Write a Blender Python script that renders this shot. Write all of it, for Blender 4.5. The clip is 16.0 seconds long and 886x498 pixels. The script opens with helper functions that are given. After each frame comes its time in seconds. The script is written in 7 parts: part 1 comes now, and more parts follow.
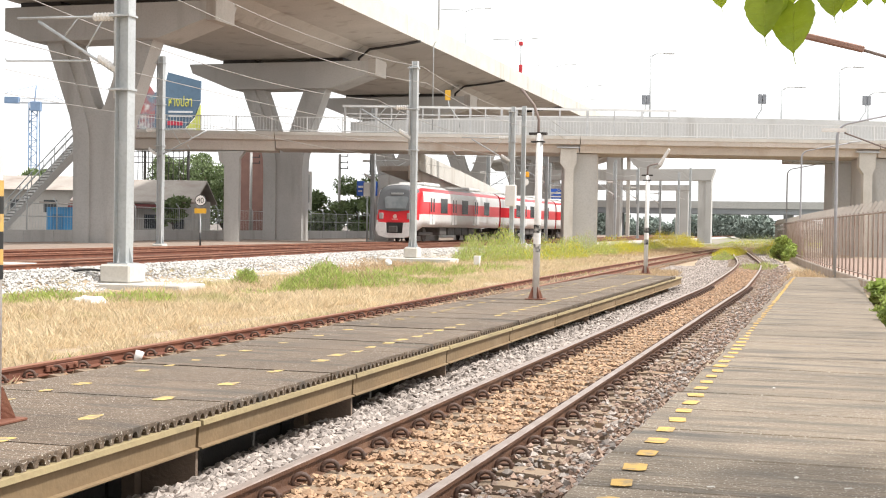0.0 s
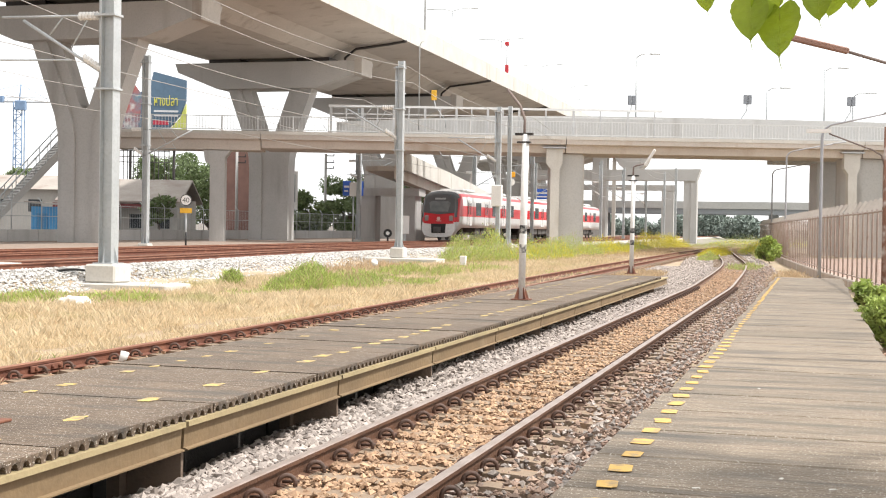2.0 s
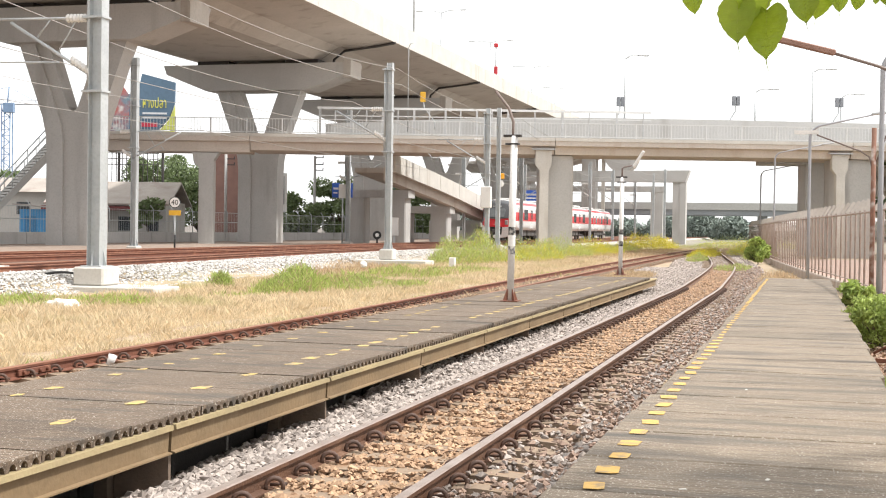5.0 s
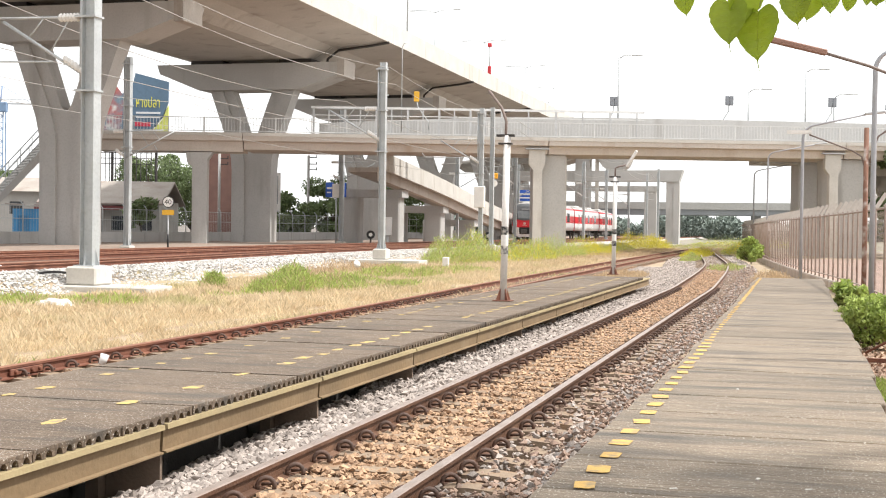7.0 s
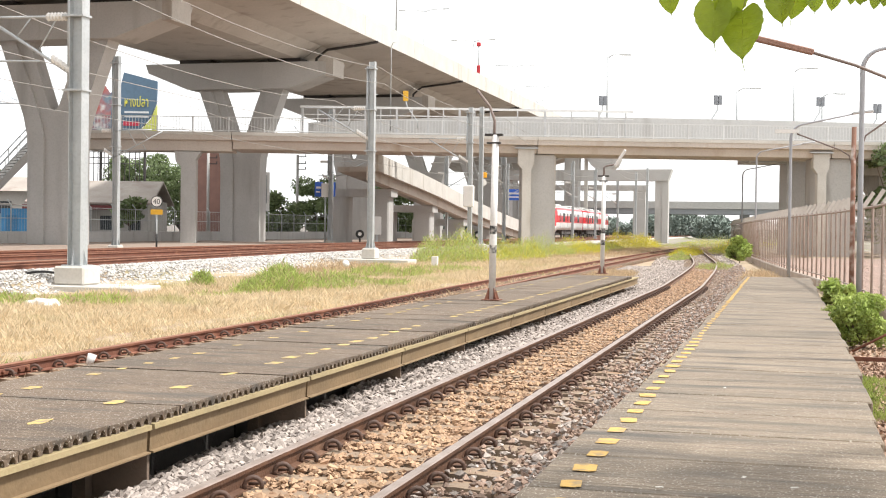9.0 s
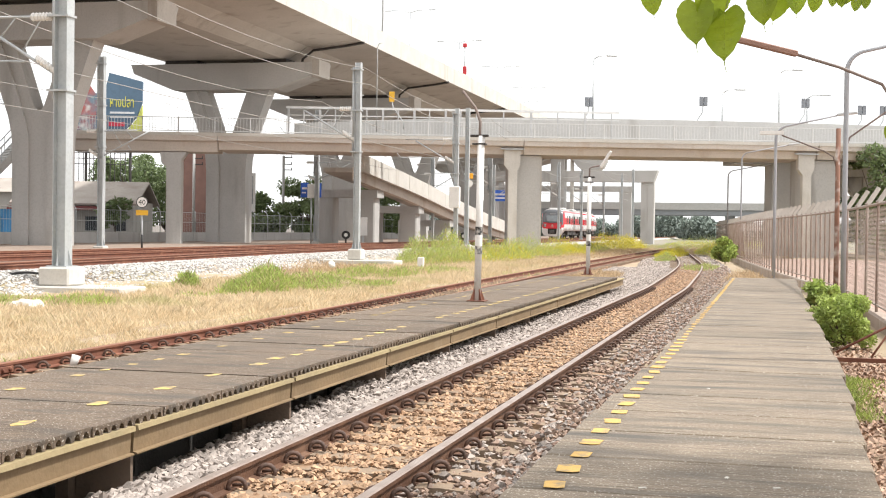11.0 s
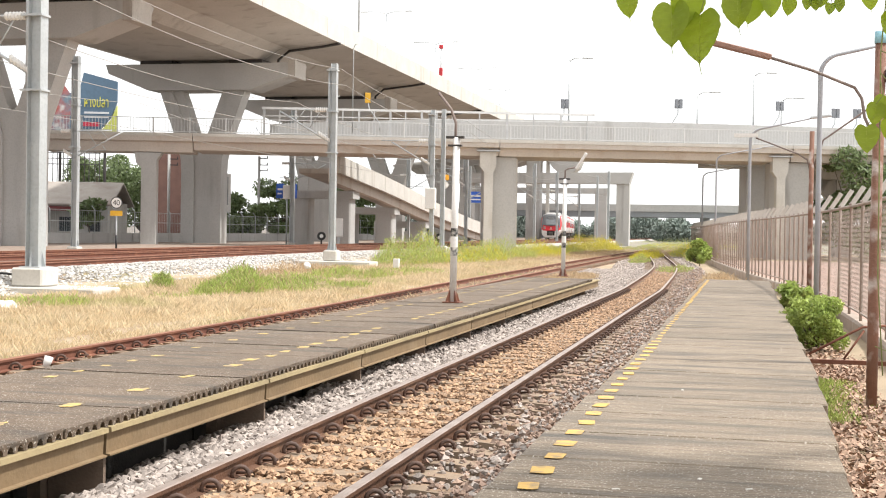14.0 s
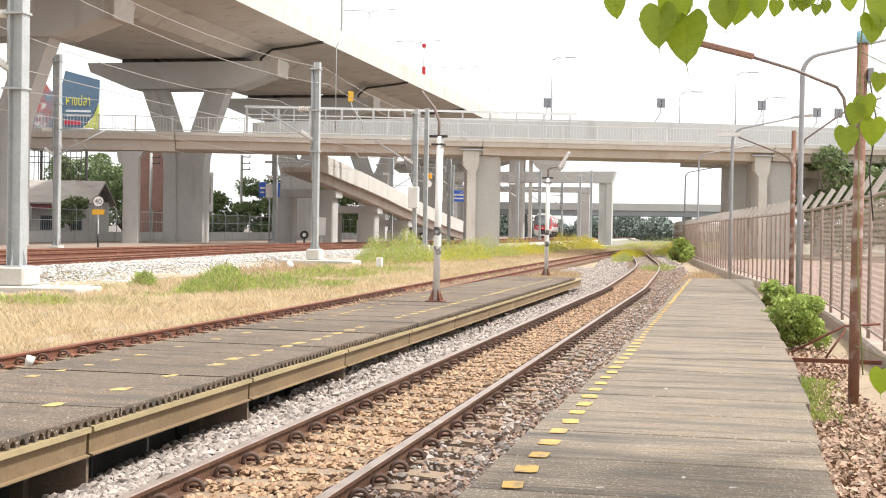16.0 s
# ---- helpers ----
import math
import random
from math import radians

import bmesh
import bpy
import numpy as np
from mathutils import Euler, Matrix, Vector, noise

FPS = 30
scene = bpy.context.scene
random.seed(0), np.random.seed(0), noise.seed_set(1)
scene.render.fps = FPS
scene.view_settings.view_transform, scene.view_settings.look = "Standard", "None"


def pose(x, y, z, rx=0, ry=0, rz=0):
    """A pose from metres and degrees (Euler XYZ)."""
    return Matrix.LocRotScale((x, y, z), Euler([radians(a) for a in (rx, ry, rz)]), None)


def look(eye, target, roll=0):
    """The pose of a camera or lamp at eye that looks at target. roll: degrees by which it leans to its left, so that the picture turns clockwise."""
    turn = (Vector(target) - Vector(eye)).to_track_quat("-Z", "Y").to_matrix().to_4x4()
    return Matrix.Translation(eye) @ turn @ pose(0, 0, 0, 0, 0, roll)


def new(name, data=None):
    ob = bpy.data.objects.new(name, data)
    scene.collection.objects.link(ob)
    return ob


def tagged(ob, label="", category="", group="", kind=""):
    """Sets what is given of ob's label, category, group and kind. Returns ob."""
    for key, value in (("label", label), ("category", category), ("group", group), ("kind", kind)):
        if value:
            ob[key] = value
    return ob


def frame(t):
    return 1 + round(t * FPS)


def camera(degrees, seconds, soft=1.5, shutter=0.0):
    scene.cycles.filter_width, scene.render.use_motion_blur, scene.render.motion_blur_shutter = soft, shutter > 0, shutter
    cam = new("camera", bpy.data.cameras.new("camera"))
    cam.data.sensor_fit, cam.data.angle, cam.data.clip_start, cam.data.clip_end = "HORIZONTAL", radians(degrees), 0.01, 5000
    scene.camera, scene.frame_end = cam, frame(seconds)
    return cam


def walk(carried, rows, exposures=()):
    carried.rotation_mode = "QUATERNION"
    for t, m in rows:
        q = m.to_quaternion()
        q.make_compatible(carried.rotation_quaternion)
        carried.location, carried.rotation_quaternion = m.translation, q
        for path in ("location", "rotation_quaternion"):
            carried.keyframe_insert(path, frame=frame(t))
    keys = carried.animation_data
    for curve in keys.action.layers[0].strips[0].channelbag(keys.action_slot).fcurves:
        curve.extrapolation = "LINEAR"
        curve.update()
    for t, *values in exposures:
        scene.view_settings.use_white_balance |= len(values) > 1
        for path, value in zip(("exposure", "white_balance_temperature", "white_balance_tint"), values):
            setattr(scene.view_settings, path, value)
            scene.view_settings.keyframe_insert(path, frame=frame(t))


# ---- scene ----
HFOV = 37.65
cam = camera(HFOV, 16.0, soft=1.1)
# seconds, sideways drift, height, yaw to the left, pitch down, lean (degrees)
PATH = [
    (0, -0.009, 1.275, 16.581, 0.996, 0.895),
    (0.5, -0.010, 1.277, 16.407, 0.998, 0.874),
    (1, -0.010, 1.279, 16.241, 1.002, 0.863),
    (1.5, -0.010, 1.281, 16.095, 1.001, 0.898),
    (2, -0.009, 1.283, 15.965, 0.992, 0.958),
    (2.5, -0.007, 1.285, 15.853, 0.983, 1.011),
    (3, -0.005, 1.286, 15.760, 0.966, 1.035),
    (3.5, -0.003, 1.287, 15.681, 0.938, 0.998),
    (4, -0.000, 1.287, 15.613, 0.909, 0.922),
    (6.5, 0.018, 1.287, 15.343, 0.943, 0.809),
    (7, 0.022, 1.287, 15.235, 0.925, 0.838),
    (7.5, 0.026, 1.287, 15.125, 0.916, 0.841),
    (8, 0.030, 1.287, 15.020, 0.924, 0.822),
    (8.5, 0.034, 1.287, 14.903, 0.942, 0.805),
    (9, 0.038, 1.287, 14.768, 0.948, 0.780),
    (11.5, 0.054, 1.288, 13.996, 0.879, 0.832),
    (12, 0.056, 1.288, 13.821, 0.857, 0.844),
    (12.5, 0.058, 1.289, 13.639, 0.835, 0.858),
    (13, 0.059, 1.289, 13.454, 0.817, 0.888),
    (13.5, 0.059, 1.289, 13.276, 0.810, 0.928),
    (14, 0.059, 1.289, 13.099, 0.824, 0.949),
    (14.5, 0.058, 1.289, 12.914, 0.845, 0.968),
    (15, 0.057, 1.290, 12.724, 0.855, 0.993),
    (15.5, 0.054, 1.290, 12.534, 0.858, 0.990),
    (16, 0.051, 1.290, 12.343, 0.862, 0.961),
]


def camera_pose(x, z, yaw, pitch, lean):
    return pose(x, 0, z, 0, 0, yaw) @ pose(0, 0, 0, 90 - pitch) @ pose(0, 0, 0, 0, 0, lean)


walk(cam, [(t, camera_pose(x, z, a, p, r)) for t, x, z, a, p, r in PATH],
     exposures=((0, 0.65), (16, 0.65)))

# ---- light ----
SUN_EL, SUN_AZ = radians(57), radians(84)   # azimuth clockwise from +y
world = bpy.data.worlds.new("sky")
scene.world = world
world.use_nodes = True
wn, wl = world.node_tree.nodes, world.node_tree.links
sky = wn.new("ShaderNodeTexSky")
sky.sky_type, sky.sun_disc = "NISHITA", False
sky.sun_elevation, sky.sun_rotation = SUN_EL, SUN_AZ
sky.air_density, sky.dust_density, sky.ozone_density = 1.0, 1.5, 1.0
hs = wn.new("ShaderNodeHueSaturation")
hs.inputs["Saturation"].default_value = 0.12
hs.inputs["Value"].default_value = 1.25
wl.new(sky.outputs[0], hs.inputs["Color"])
haze = wn.new("ShaderNodeMix")
haze.data_type = "RGBA"
haze.inputs[0].default_value = 0.8
haze.inputs[7].default_value = (7.0, 7.0, 7.0, 1)
wl.new(hs.outputs[0], haze.inputs[6])
wl.new(haze.outputs[2], wn["Background"].inputs[0])
wn["Background"].inputs[1].default_value = 0.14
sun = new("sun", bpy.data.lights.new("sun", "SUN"))
sun.data.energy, sun.data.angle, sun.data.color = 3.3, radians(3), (1.0, 0.965, 0.915)
sun_from = Vector((math.sin(SUN_AZ) * math.cos(SUN_EL), math.cos(SUN_AZ) * math.cos(SUN_EL), math.sin(SUN_EL)))
sun.matrix_world = look(sun_from * 60, (0, 0, 0))

# ---- materials ----
MATS = {}


def mat(name, a, b=None, rough=0.8, metal=0.0, scale=2.0, fine=40.0, bump=0.3, stain=None, stain_scale=0.5,
        stain_at=0.55, per=0.0, wave=None, transl=0.0, spec=0.5, streak=False, grain=None, speck=None):
    """A surface: two colours mixed by grain, stains at a larger scale, relief, and a lighter or darker tone for each piece."""
    if name in MATS:
        return MATS[name]
    m = bpy.data.materials.new(name)
    MATS[name] = m
    m.use_nodes = True
    n, l = m.node_tree.nodes, m.node_tree.links
    bs = n["Principled BSDF"]
    b = b or tuple(c * 0.8 for c in a)
    tc = n.new("ShaderNodeNewGeometry")
    src = tc.outputs["Position"]

    def tex(s, detail=4, squash=None):
        t = n.new("ShaderNodeTexNoise")
        t.inputs["Scale"].default_value, t.inputs["Detail"].default_value = s, detail
        if squash:
            mp = n.new("ShaderNodeMapping")
            mp.inputs["Scale"].default_value = squash
            l.new(src, mp.inputs[0])
            l.new(mp.outputs[0], t.inputs["Vector"])
        else:
            l.new(src, t.inputs["Vector"])
        return t

    def ramp(sock, lo, hi):
        r = n.new("ShaderNodeMapRange")
        r.inputs["From Min"].default_value, r.inputs["From Max"].default_value = lo, hi
        l.new(sock, r.inputs[0])
        return r.outputs[0]

    def mix(f, c1, c2):
        x = n.new("ShaderNodeMix")
        x.data_type = "RGBA"
        l.new(f, x.inputs[0])
        for k, c in ((6, c1), (7, c2)):
            if isinstance(c, tuple):
                x.inputs[k].default_value = (*c, 1)
            else:
                l.new(c, x.inputs[k])
        return x.outputs[2]

    t1 = tex(scale)
    t2 = tex(fine, 3)
    col = mix(ramp(t1.outputs[0], 0.3, 0.7), a, b)
    dark = tuple(c * 0.72 for c in a)
    f2 = n.new("ShaderNodeMath")
    f2.operation = "MULTIPLY"
    f2.inputs[1].default_value = 0.55
    l.new(ramp(t2.outputs[0], 0.45, 0.75), f2.inputs[0])
    col = mix(f2.outputs[0], col, dark)
    if grain:
        t4 = tex(1.0, 5, grain)
        g = n.new("ShaderNodeMath")
        g.operation = "MULTIPLY"
        g.inputs[1].default_value = 0.62
        l.new(ramp(t4.outputs[0], 0.48, 0.63), g.inputs[0])
        col = mix(g.outputs[0], col, tuple(c * 0.42 for c in a))
        t5 = tex(1.0, 5, tuple(c * 1.7 for c in grain))
        g = n.new("ShaderNodeMath")
        g.operation = "MULTIPLY"
        g.inputs[1].default_value = 0.42
        l.new(ramp(t5.outputs[0], 0.54, 0.66), g.inputs[0])
        col = mix(g.outputs[0], col, tuple(min(1, c * 1.55) for c in a))
    if speck:
        t6 = tex(70, 2)
        col = mix(ramp(t6.outputs[0], 0.62, 0.67), col, speck)
    if stain:
        t3 = tex(stain_scale, 6, (streak if isinstance(streak, tuple) else (1, 1, 0.18)) if streak else None)
        col = mix(ramp(t3.outputs[0], stain_at, stain_at + 0.2), col, stain)
    if per:
        oi = n.new("ShaderNodeObjectInfo")
        gi = n.new("ShaderNodeNewGeometry")
        ad = n.new("ShaderNodeMath")
        ad.operation = "ADD"
        l.new(oi.outputs["Random"], ad.inputs[0])
        l.new(gi.outputs["Random Per Island"], ad.inputs[1])
        fr = n.new("ShaderNodeMath")
        fr.operation = "FRACT"
        l.new(ad.outputs[0], fr.inputs[0])
        r = n.new("ShaderNodeMapRange")
        r.inputs["To Min"].default_value, r.inputs["To Max"].default_value = 1 - per, 1 + per
        l.new(fr.outputs[0], r.inputs[0])
        v = n.new("ShaderNodeHueSaturation")
        l.new(r.outputs[0], v.inputs["Value"])
        l.new(col, v.inputs["Color"])
        col = v.outputs[0]
    l.new(col, bs.inputs["Base Color"])
    bs.inputs["Roughness"].default_value, bs.inputs["Metallic"].default_value = rough, metal
    bs.inputs["Specular IOR Level"].default_value = spec
    if bump:
        bp = n.new("ShaderNodeBump")
        bp.inputs["Strength"].default_value = bump
        bp.inputs["Distance"].default_value = 0.02
        l.new(t2.outputs[0], bp.inputs["Height"])
        l.new(bp.outputs[0], bs.inputs["Normal"])
    if transl:
        tr = n.new("ShaderNodeBsdfTranslucent")
        l.new(col, tr.inputs[0])
        ms = n.new("ShaderNodeMixShader")
        ms.inputs[0].default_value = transl
        l.new(bs.outputs[0], ms.inputs[1])
        l.new(tr.outputs[0], ms.inputs[2])
        l.new(ms.outputs[0], n["Material Output"].inputs[0])
    return m


def glow(name, c, s):
    m = mat(name, c)
    bs = m.node_tree.nodes["Principled BSDF"]
    bs.inputs["Emission Color"].default_value = (*c, 1)
    bs.inputs["Emission Strength"].default_value = s
    return m


CONC = mat("viaduct_concrete", (0.47, 0.435, 0.395), (0.40, 0.365, 0.33), 0.85, scale=0.35, fine=9, bump=0.15,
           stain=(0.27, 0.235, 0.20), stain_scale=0.7, stain_at=0.56, streak=True)
CONC2 = mat("pier_concrete", (0.50, 0.49, 0.475), (0.43, 0.42, 0.405), 0.85, scale=0.4, fine=10, bump=0.15,
            stain=(0.33, 0.315, 0.295), stain_scale=0.8, stain_at=0.56, streak=True)
CONC_PALE = mat("pale_concrete", (0.60, 0.575, 0.53), (0.52, 0.495, 0.455), 0.85, scale=0.8, fine=14, bump=0.2,
                stain=(0.42, 0.38, 0.33), stain_scale=0.9, stain_at=0.58, streak=True)
SLAB = mat("platform_concrete", (0.235, 0.185, 0.135), (0.18, 0.143, 0.106), 0.9, scale=1.3, fine=30, bump=0.6,
           stain=(0.10, 0.088, 0.075), stain_scale=3.2, stain_at=0.49, per=0.10, streak=(0.22, 1.2, 1), grain=(1.3, 30, 20), speck=(0.50, 0.46, 0.40))
SLAB_L = mat("island_slab_concrete", (0.155, 0.112, 0.078), (0.115, 0.084, 0.06), 0.9, scale=1.3, fine=30, bump=0.6,
             stain=(0.08, 0.068, 0.056), stain_scale=3.2, stain_at=0.52, per=0.12, streak=(0.25, 1.2, 1), grain=(2.2, 30, 20), speck=(0.50, 0.46, 0.40))
EDGE = mat("yellowed_edge_beam", (0.37, 0.29, 0.155), (0.30, 0.235, 0.13), 0.8, scale=1.2, fine=20, bump=0.3,
           stain=(0.22, 0.18, 0.11), stain_scale=1.6, stain_at=0.56)
WEB = mat("brown_beam_web", (0.25, 0.17, 0.09), (0.185, 0.125, 0.068), 0.85, scale=1.2, fine=20, bump=0.3,
          stain=(0.28, 0.21, 0.13), stain_scale=1.4, stain_at=0.55)
DARK = mat("dark_steel", (0.05, 0.045, 0.04), (0.035, 0.03, 0.03), 0.7, scale=3)
PEEL = mat("peeling_black_paint", (0.03, 0.03, 0.03), None, 0.7, scale=6, bump=0.3, stain=(0.60, 0.57, 0.52), stain_scale=9, stain_at=0.40)
BLACK = mat("black_paint", (0.02, 0.02, 0.02), None, 0.6, scale=6, bump=0.1)
RUST = mat("rusty_rail", (0.20, 0.075, 0.042), (0.13, 0.05, 0.033), 0.8, scale=3, fine=45, bump=0.4,
           stain=(0.27, 0.12, 0.07), stain_scale=2)
BROWN = mat("brown_rail_side", (0.145, 0.068, 0.036), (0.095, 0.046, 0.027), 0.7, scale=3, fine=45, bump=0.4,
            stain=(0.21, 0.12, 0.075), stain_scale=2)
RAILTOP = mat("worn_rail_head", (0.46, 0.37, 0.32), (0.33, 0.24, 0.19), 0.38, 0.75, scale=4, fine=30, bump=0.05)
RUSTTOP = mat("rusty_rail_head", (0.30, 0.14, 0.08), (0.22, 0.10, 0.06), 0.6, 0.2, scale=4, fine=30, bump=0.2)
SLEEPER = mat("sleeper_concrete", (0.29, 0.215, 0.15), (0.21, 0.15, 0.105), 0.9, scale=3, fine=30, bump=0.4,
              stain=(0.30, 0.17, 0.09), stain_scale=2.5)
STONE = mat("ballast_stone", (0.42, 0.36, 0.32), (0.28, 0.24, 0.215), 0.9, scale=5, fine=50, bump=0.3, per=0.35)
STONE_B = mat("rusty_ballast_stone", (0.48, 0.32, 0.20), (0.33, 0.205, 0.13), 0.9, scale=4, fine=50, bump=0.3, per=0.35)
STONE_W = mat("pale_ballast_stone", (0.56, 0.54, 0.51), (0.46, 0.44, 0.42), 0.9, scale=5, fine=50, bump=0.3, per=0.3)
BED = mat("ballast_bed", (0.25, 0.22, 0.20), (0.16, 0.14, 0.13), 0.95, scale=14, fine=60, bump=0.8)
BED_W = mat("pale_ballast_bed", (0.50, 0.47, 0.44), (0.38, 0.36, 0.34), 0.95, scale=9, fine=30, bump=1.0, per=0.0)
BED_R = mat("rusty_ballast_bed", (0.26, 0.15, 0.10), (0.19, 0.11, 0.08), 0.95, scale=9, fine=30, bump=1.0)
SOIL = mat("field_soil", (0.42, 0.33, 0.23), (0.31, 0.235, 0.155), 0.95, scale=0.9, fine=18, bump=0.6,
           stain=(0.27, 0.24, 0.12), stain_scale=0.25, stain_at=0.55)
DRY = mat("dry_grass", (0.74, 0.62, 0.43), (0.62, 0.49, 0.31), 0.8, scale=0.8, fine=6, bump=0, per=0.2, transl=0.3,
          stain=(0.47, 0.44, 0.21), stain_scale=0.35, stain_at=0.56)
GREEN = mat("green_weed", (0.47, 0.53, 0.16), (0.34, 0.43, 0.12), 0.7, scale=2, fine=10, bump=0, per=0.35, transl=0.35)
YELLOW_W = mat("yellow_green_weed", (0.74, 0.64, 0.05), (0.52, 0.50, 0.07), 0.7, scale=1, fine=10, bump=0, per=0.3, transl=0.35)
LEAF = mat("tree_leaf", (0.21, 0.27, 0.12), (0.15, 0.20, 0.09), 0.6, scale=1, fine=10, bump=0, per=0.45, transl=0.35)
STEEL = mat("galvanised_steel", (0.52, 0.54, 0.545), (0.44, 0.46, 0.47), 0.5, 0.35, scale=2, fine=14, bump=0.05)
WHITE = mat("white_paint", (0.78, 0.76, 0.73), (0.70, 0.68, 0.65), 0.45, scale=1.5, fine=20, bump=0.05,
            stain=(0.55, 0.52, 0.48), stain_scale=1.2, stain_at=0.6)
YEL = mat("yellow_paint", (0.64, 0.40, 0.11), (0.54, 0.33, 0.10), 0.8, scale=8, fine=60, bump=0.2, stain=(0.27, 0.21, 0.13),
          stain_scale=11, stain_at=0.50)


# ---- mesh helpers ----
def obj(name, bm, material, parent=None, smooth=False):
    me = bpy.data.meshes.new(name)
    bm.normal_update()
    bm.to_mesh(me)
    bm.free()
    for mm in (material if isinstance(material, (list, tuple)) else [material]):
        me.materials.append(mm)
    if smooth:
        for p in me.polygons:
            p.use_smooth = True
    ob = new(name, me)
    ob.parent = parent
    return ob


def part(name, bm, material, parent, label="", smooth=False):
    ob = obj(name, bm, material, parent, smooth)
    return tagged(ob, label) if label else ob


def thing(name, label, category, at=(0, 0, 0), rz=0, group="", kind=""):
    e = new(name)
    e.empty_display_size = 0.2
    e.matrix_basis = pose(*at, 0, 0, rz)
    return tagged(e, label, category, group, kind)


def piece(name, mesh, parent, m):
    ob = new(name, mesh)
    ob.parent = parent
    ob.matrix_basis = m
    return ob


def box(bm, x0, x1, y0, y1, z0, z1, bev=0.0, m=None, mi=0):
    r = bmesh.ops.create_cube(bm, size=1)
    vs = r["verts"]
    for v in vs:
        v.co = Vector(((x0 + x1) / 2 + v.co.x * (x1 - x0), (y0 + y1) / 2 + v.co.y * (y1 - y0), (z0 + z1) / 2 + v.co.z * (z1 - z0)))
        if m is not None:
            v.co = m @ v.co
    fs = {f for v in vs for f in v.link_faces}
    for f in fs:
        f.material_index = mi
    if bev:
        bmesh.ops.bevel(bm, geom=list({e for v in vs for e in v.link_edges}), offset=bev, segments=1, affect="EDGES")
    return bm


def boxes(*rows, bev=0.0):
    bm = bmesh.new()
    for r in rows:
        box(bm, *r, bev=bev)
    return bm


def tube(bm, pts, r, n=8, taper=None, cap=True, mi=0):
    """A round bar along points."""
    pts = [Vector(p) for p in pts]
    rings = []
    side = None
    for i, p in enumerate(pts):
        d = (pts[min(i + 1, len(pts) - 1)] - pts[max(i - 1, 0)]).normalized()
        if side is None:
            side = d.orthogonal().normalized()
        side = (side - d * side.dot(d)).normalized()
        up = d.cross(side)
        rr = r if taper is None else r + (taper - r) * i / (len(pts) - 1)
        rings.append([bm.verts.new(p + (side * math.cos(2 * math.pi * k / n) + up * math.sin(2 * math.pi * k / n)) * rr) for k in range(n)])
    for a, b in zip(rings, rings[1:]):
        for k in range(n):
            f = bm.faces.new((a[k], a[(k + 1) % n], b[(k + 1) % n], b[k]))
            f.smooth, f.material_index = True, mi
    if cap:
        bm.faces.new(rings[0][::-1]).material_index = mi
        bm.faces.new(rings[-1]).material_index = mi
    return bm


def tubes(*rows, n=8):
    bm = bmesh.new()
    for r in rows:
        tube(bm, r[0], r[1], n)
    return bm


def arc(c, r, a0, a1, n, ax=(1, 0, 0), ay=(0, 0, 1)):
    c, ax, ay = Vector(c), Vector(ax), Vector(ay)
    return [c + ax * r * math.cos(radians(a0 + (a1 - a0) * i / n)) + ay * r * math.sin(radians(a0 + (a1 - a0) * i / n)) for i in range(n + 1)]


def sweep(bm, profile, pts, closed=True, mi=None):
    """A profile (sideways, up) along points on the plan; sideways is to the right of the way."""
    pts = [Vector(p) for p in pts]
    rings = []
    for i, p in enumerate(pts):
        d = pts[min(i + 1, len(pts) - 1)] - pts[max(i - 1, 0)]
        d.z = 0
        d.normalize()
        s = Vector((d.y, -d.x, 0))
        rings.append([bm.verts.new(p + s * a + Vector((0, 0, b))) for a, b in profile])
    k = len(profile)
    for a, b in zip(rings, rings[1:]):
        for j in range(k if closed else k - 1):
            f = bm.faces.new((a[j], a[(j + 1) % k], b[(j + 1) % k], b[j]))
            if mi:
                f.material_index = mi[j]
    if closed:
        bm.faces.new(rings[0][::-1])
        bm.faces.new(rings[-1])
    bmesh.ops.recalc_face_normals(bm, faces=bm.faces[:])
    return bm


def prism(bm, poly, axis, a0, a1, mi=0):
    """An outline pushed along an axis: 'y' takes (x, z), 'x' takes (y, z), 'z' takes (x, y)."""
    def at(u, v, w):
        return {"y": (u, w, v), "x": (w, u, v), "z": (u, v, w)}[axis]
    lo = [bm.verts.new(at(u, v, a0)) for u, v in poly]
    hi = [bm.verts.new(at(u, v, a1)) for u, v in poly]
    fs = [bm.faces.new(lo[::-1]), bm.faces.new(hi)]
    for i in range(len(poly)):
        j = (i + 1) % len(poly)
        fs.append(bm.faces.new((lo[i], lo[j], hi[j], hi[i])))
    for f in fs:
        f.material_index = mi
    bmesh.ops.recalc_face_normals(bm, faces=fs)
    return bm


def glide(knots, v):
    """x on the plan for y = v, smoothly between knots (y, x)."""
    if v <= knots[0][0]:
        return knots[0][1]
    for i in range(len(knots) - 1):
        (y0, x0), (y1, x1) = knots[i], knots[i + 1]
        if v <= y1:
            ym, xm = knots[i - 1] if i else (2 * y0 - y1, x0)
            yn, xn = knots[i + 2] if i + 2 < len(knots) else (2 * y1 - y0, 2 * x1 - x0)
            m0, m1, h = (x1 - xm) / (y1 - ym), (xn - x0) / (yn - y0), y1 - y0
            s = (v - y0) / h
            return ((2 * s ** 3 - 3 * s ** 2 + 1) * x0 + (s ** 3 - 2 * s ** 2 + s) * h * m0
                    + (-2 * s ** 3 + 3 * s ** 2) * x1 + (s ** 3 - s ** 2) * h * m1)
    return knots[-1][1]


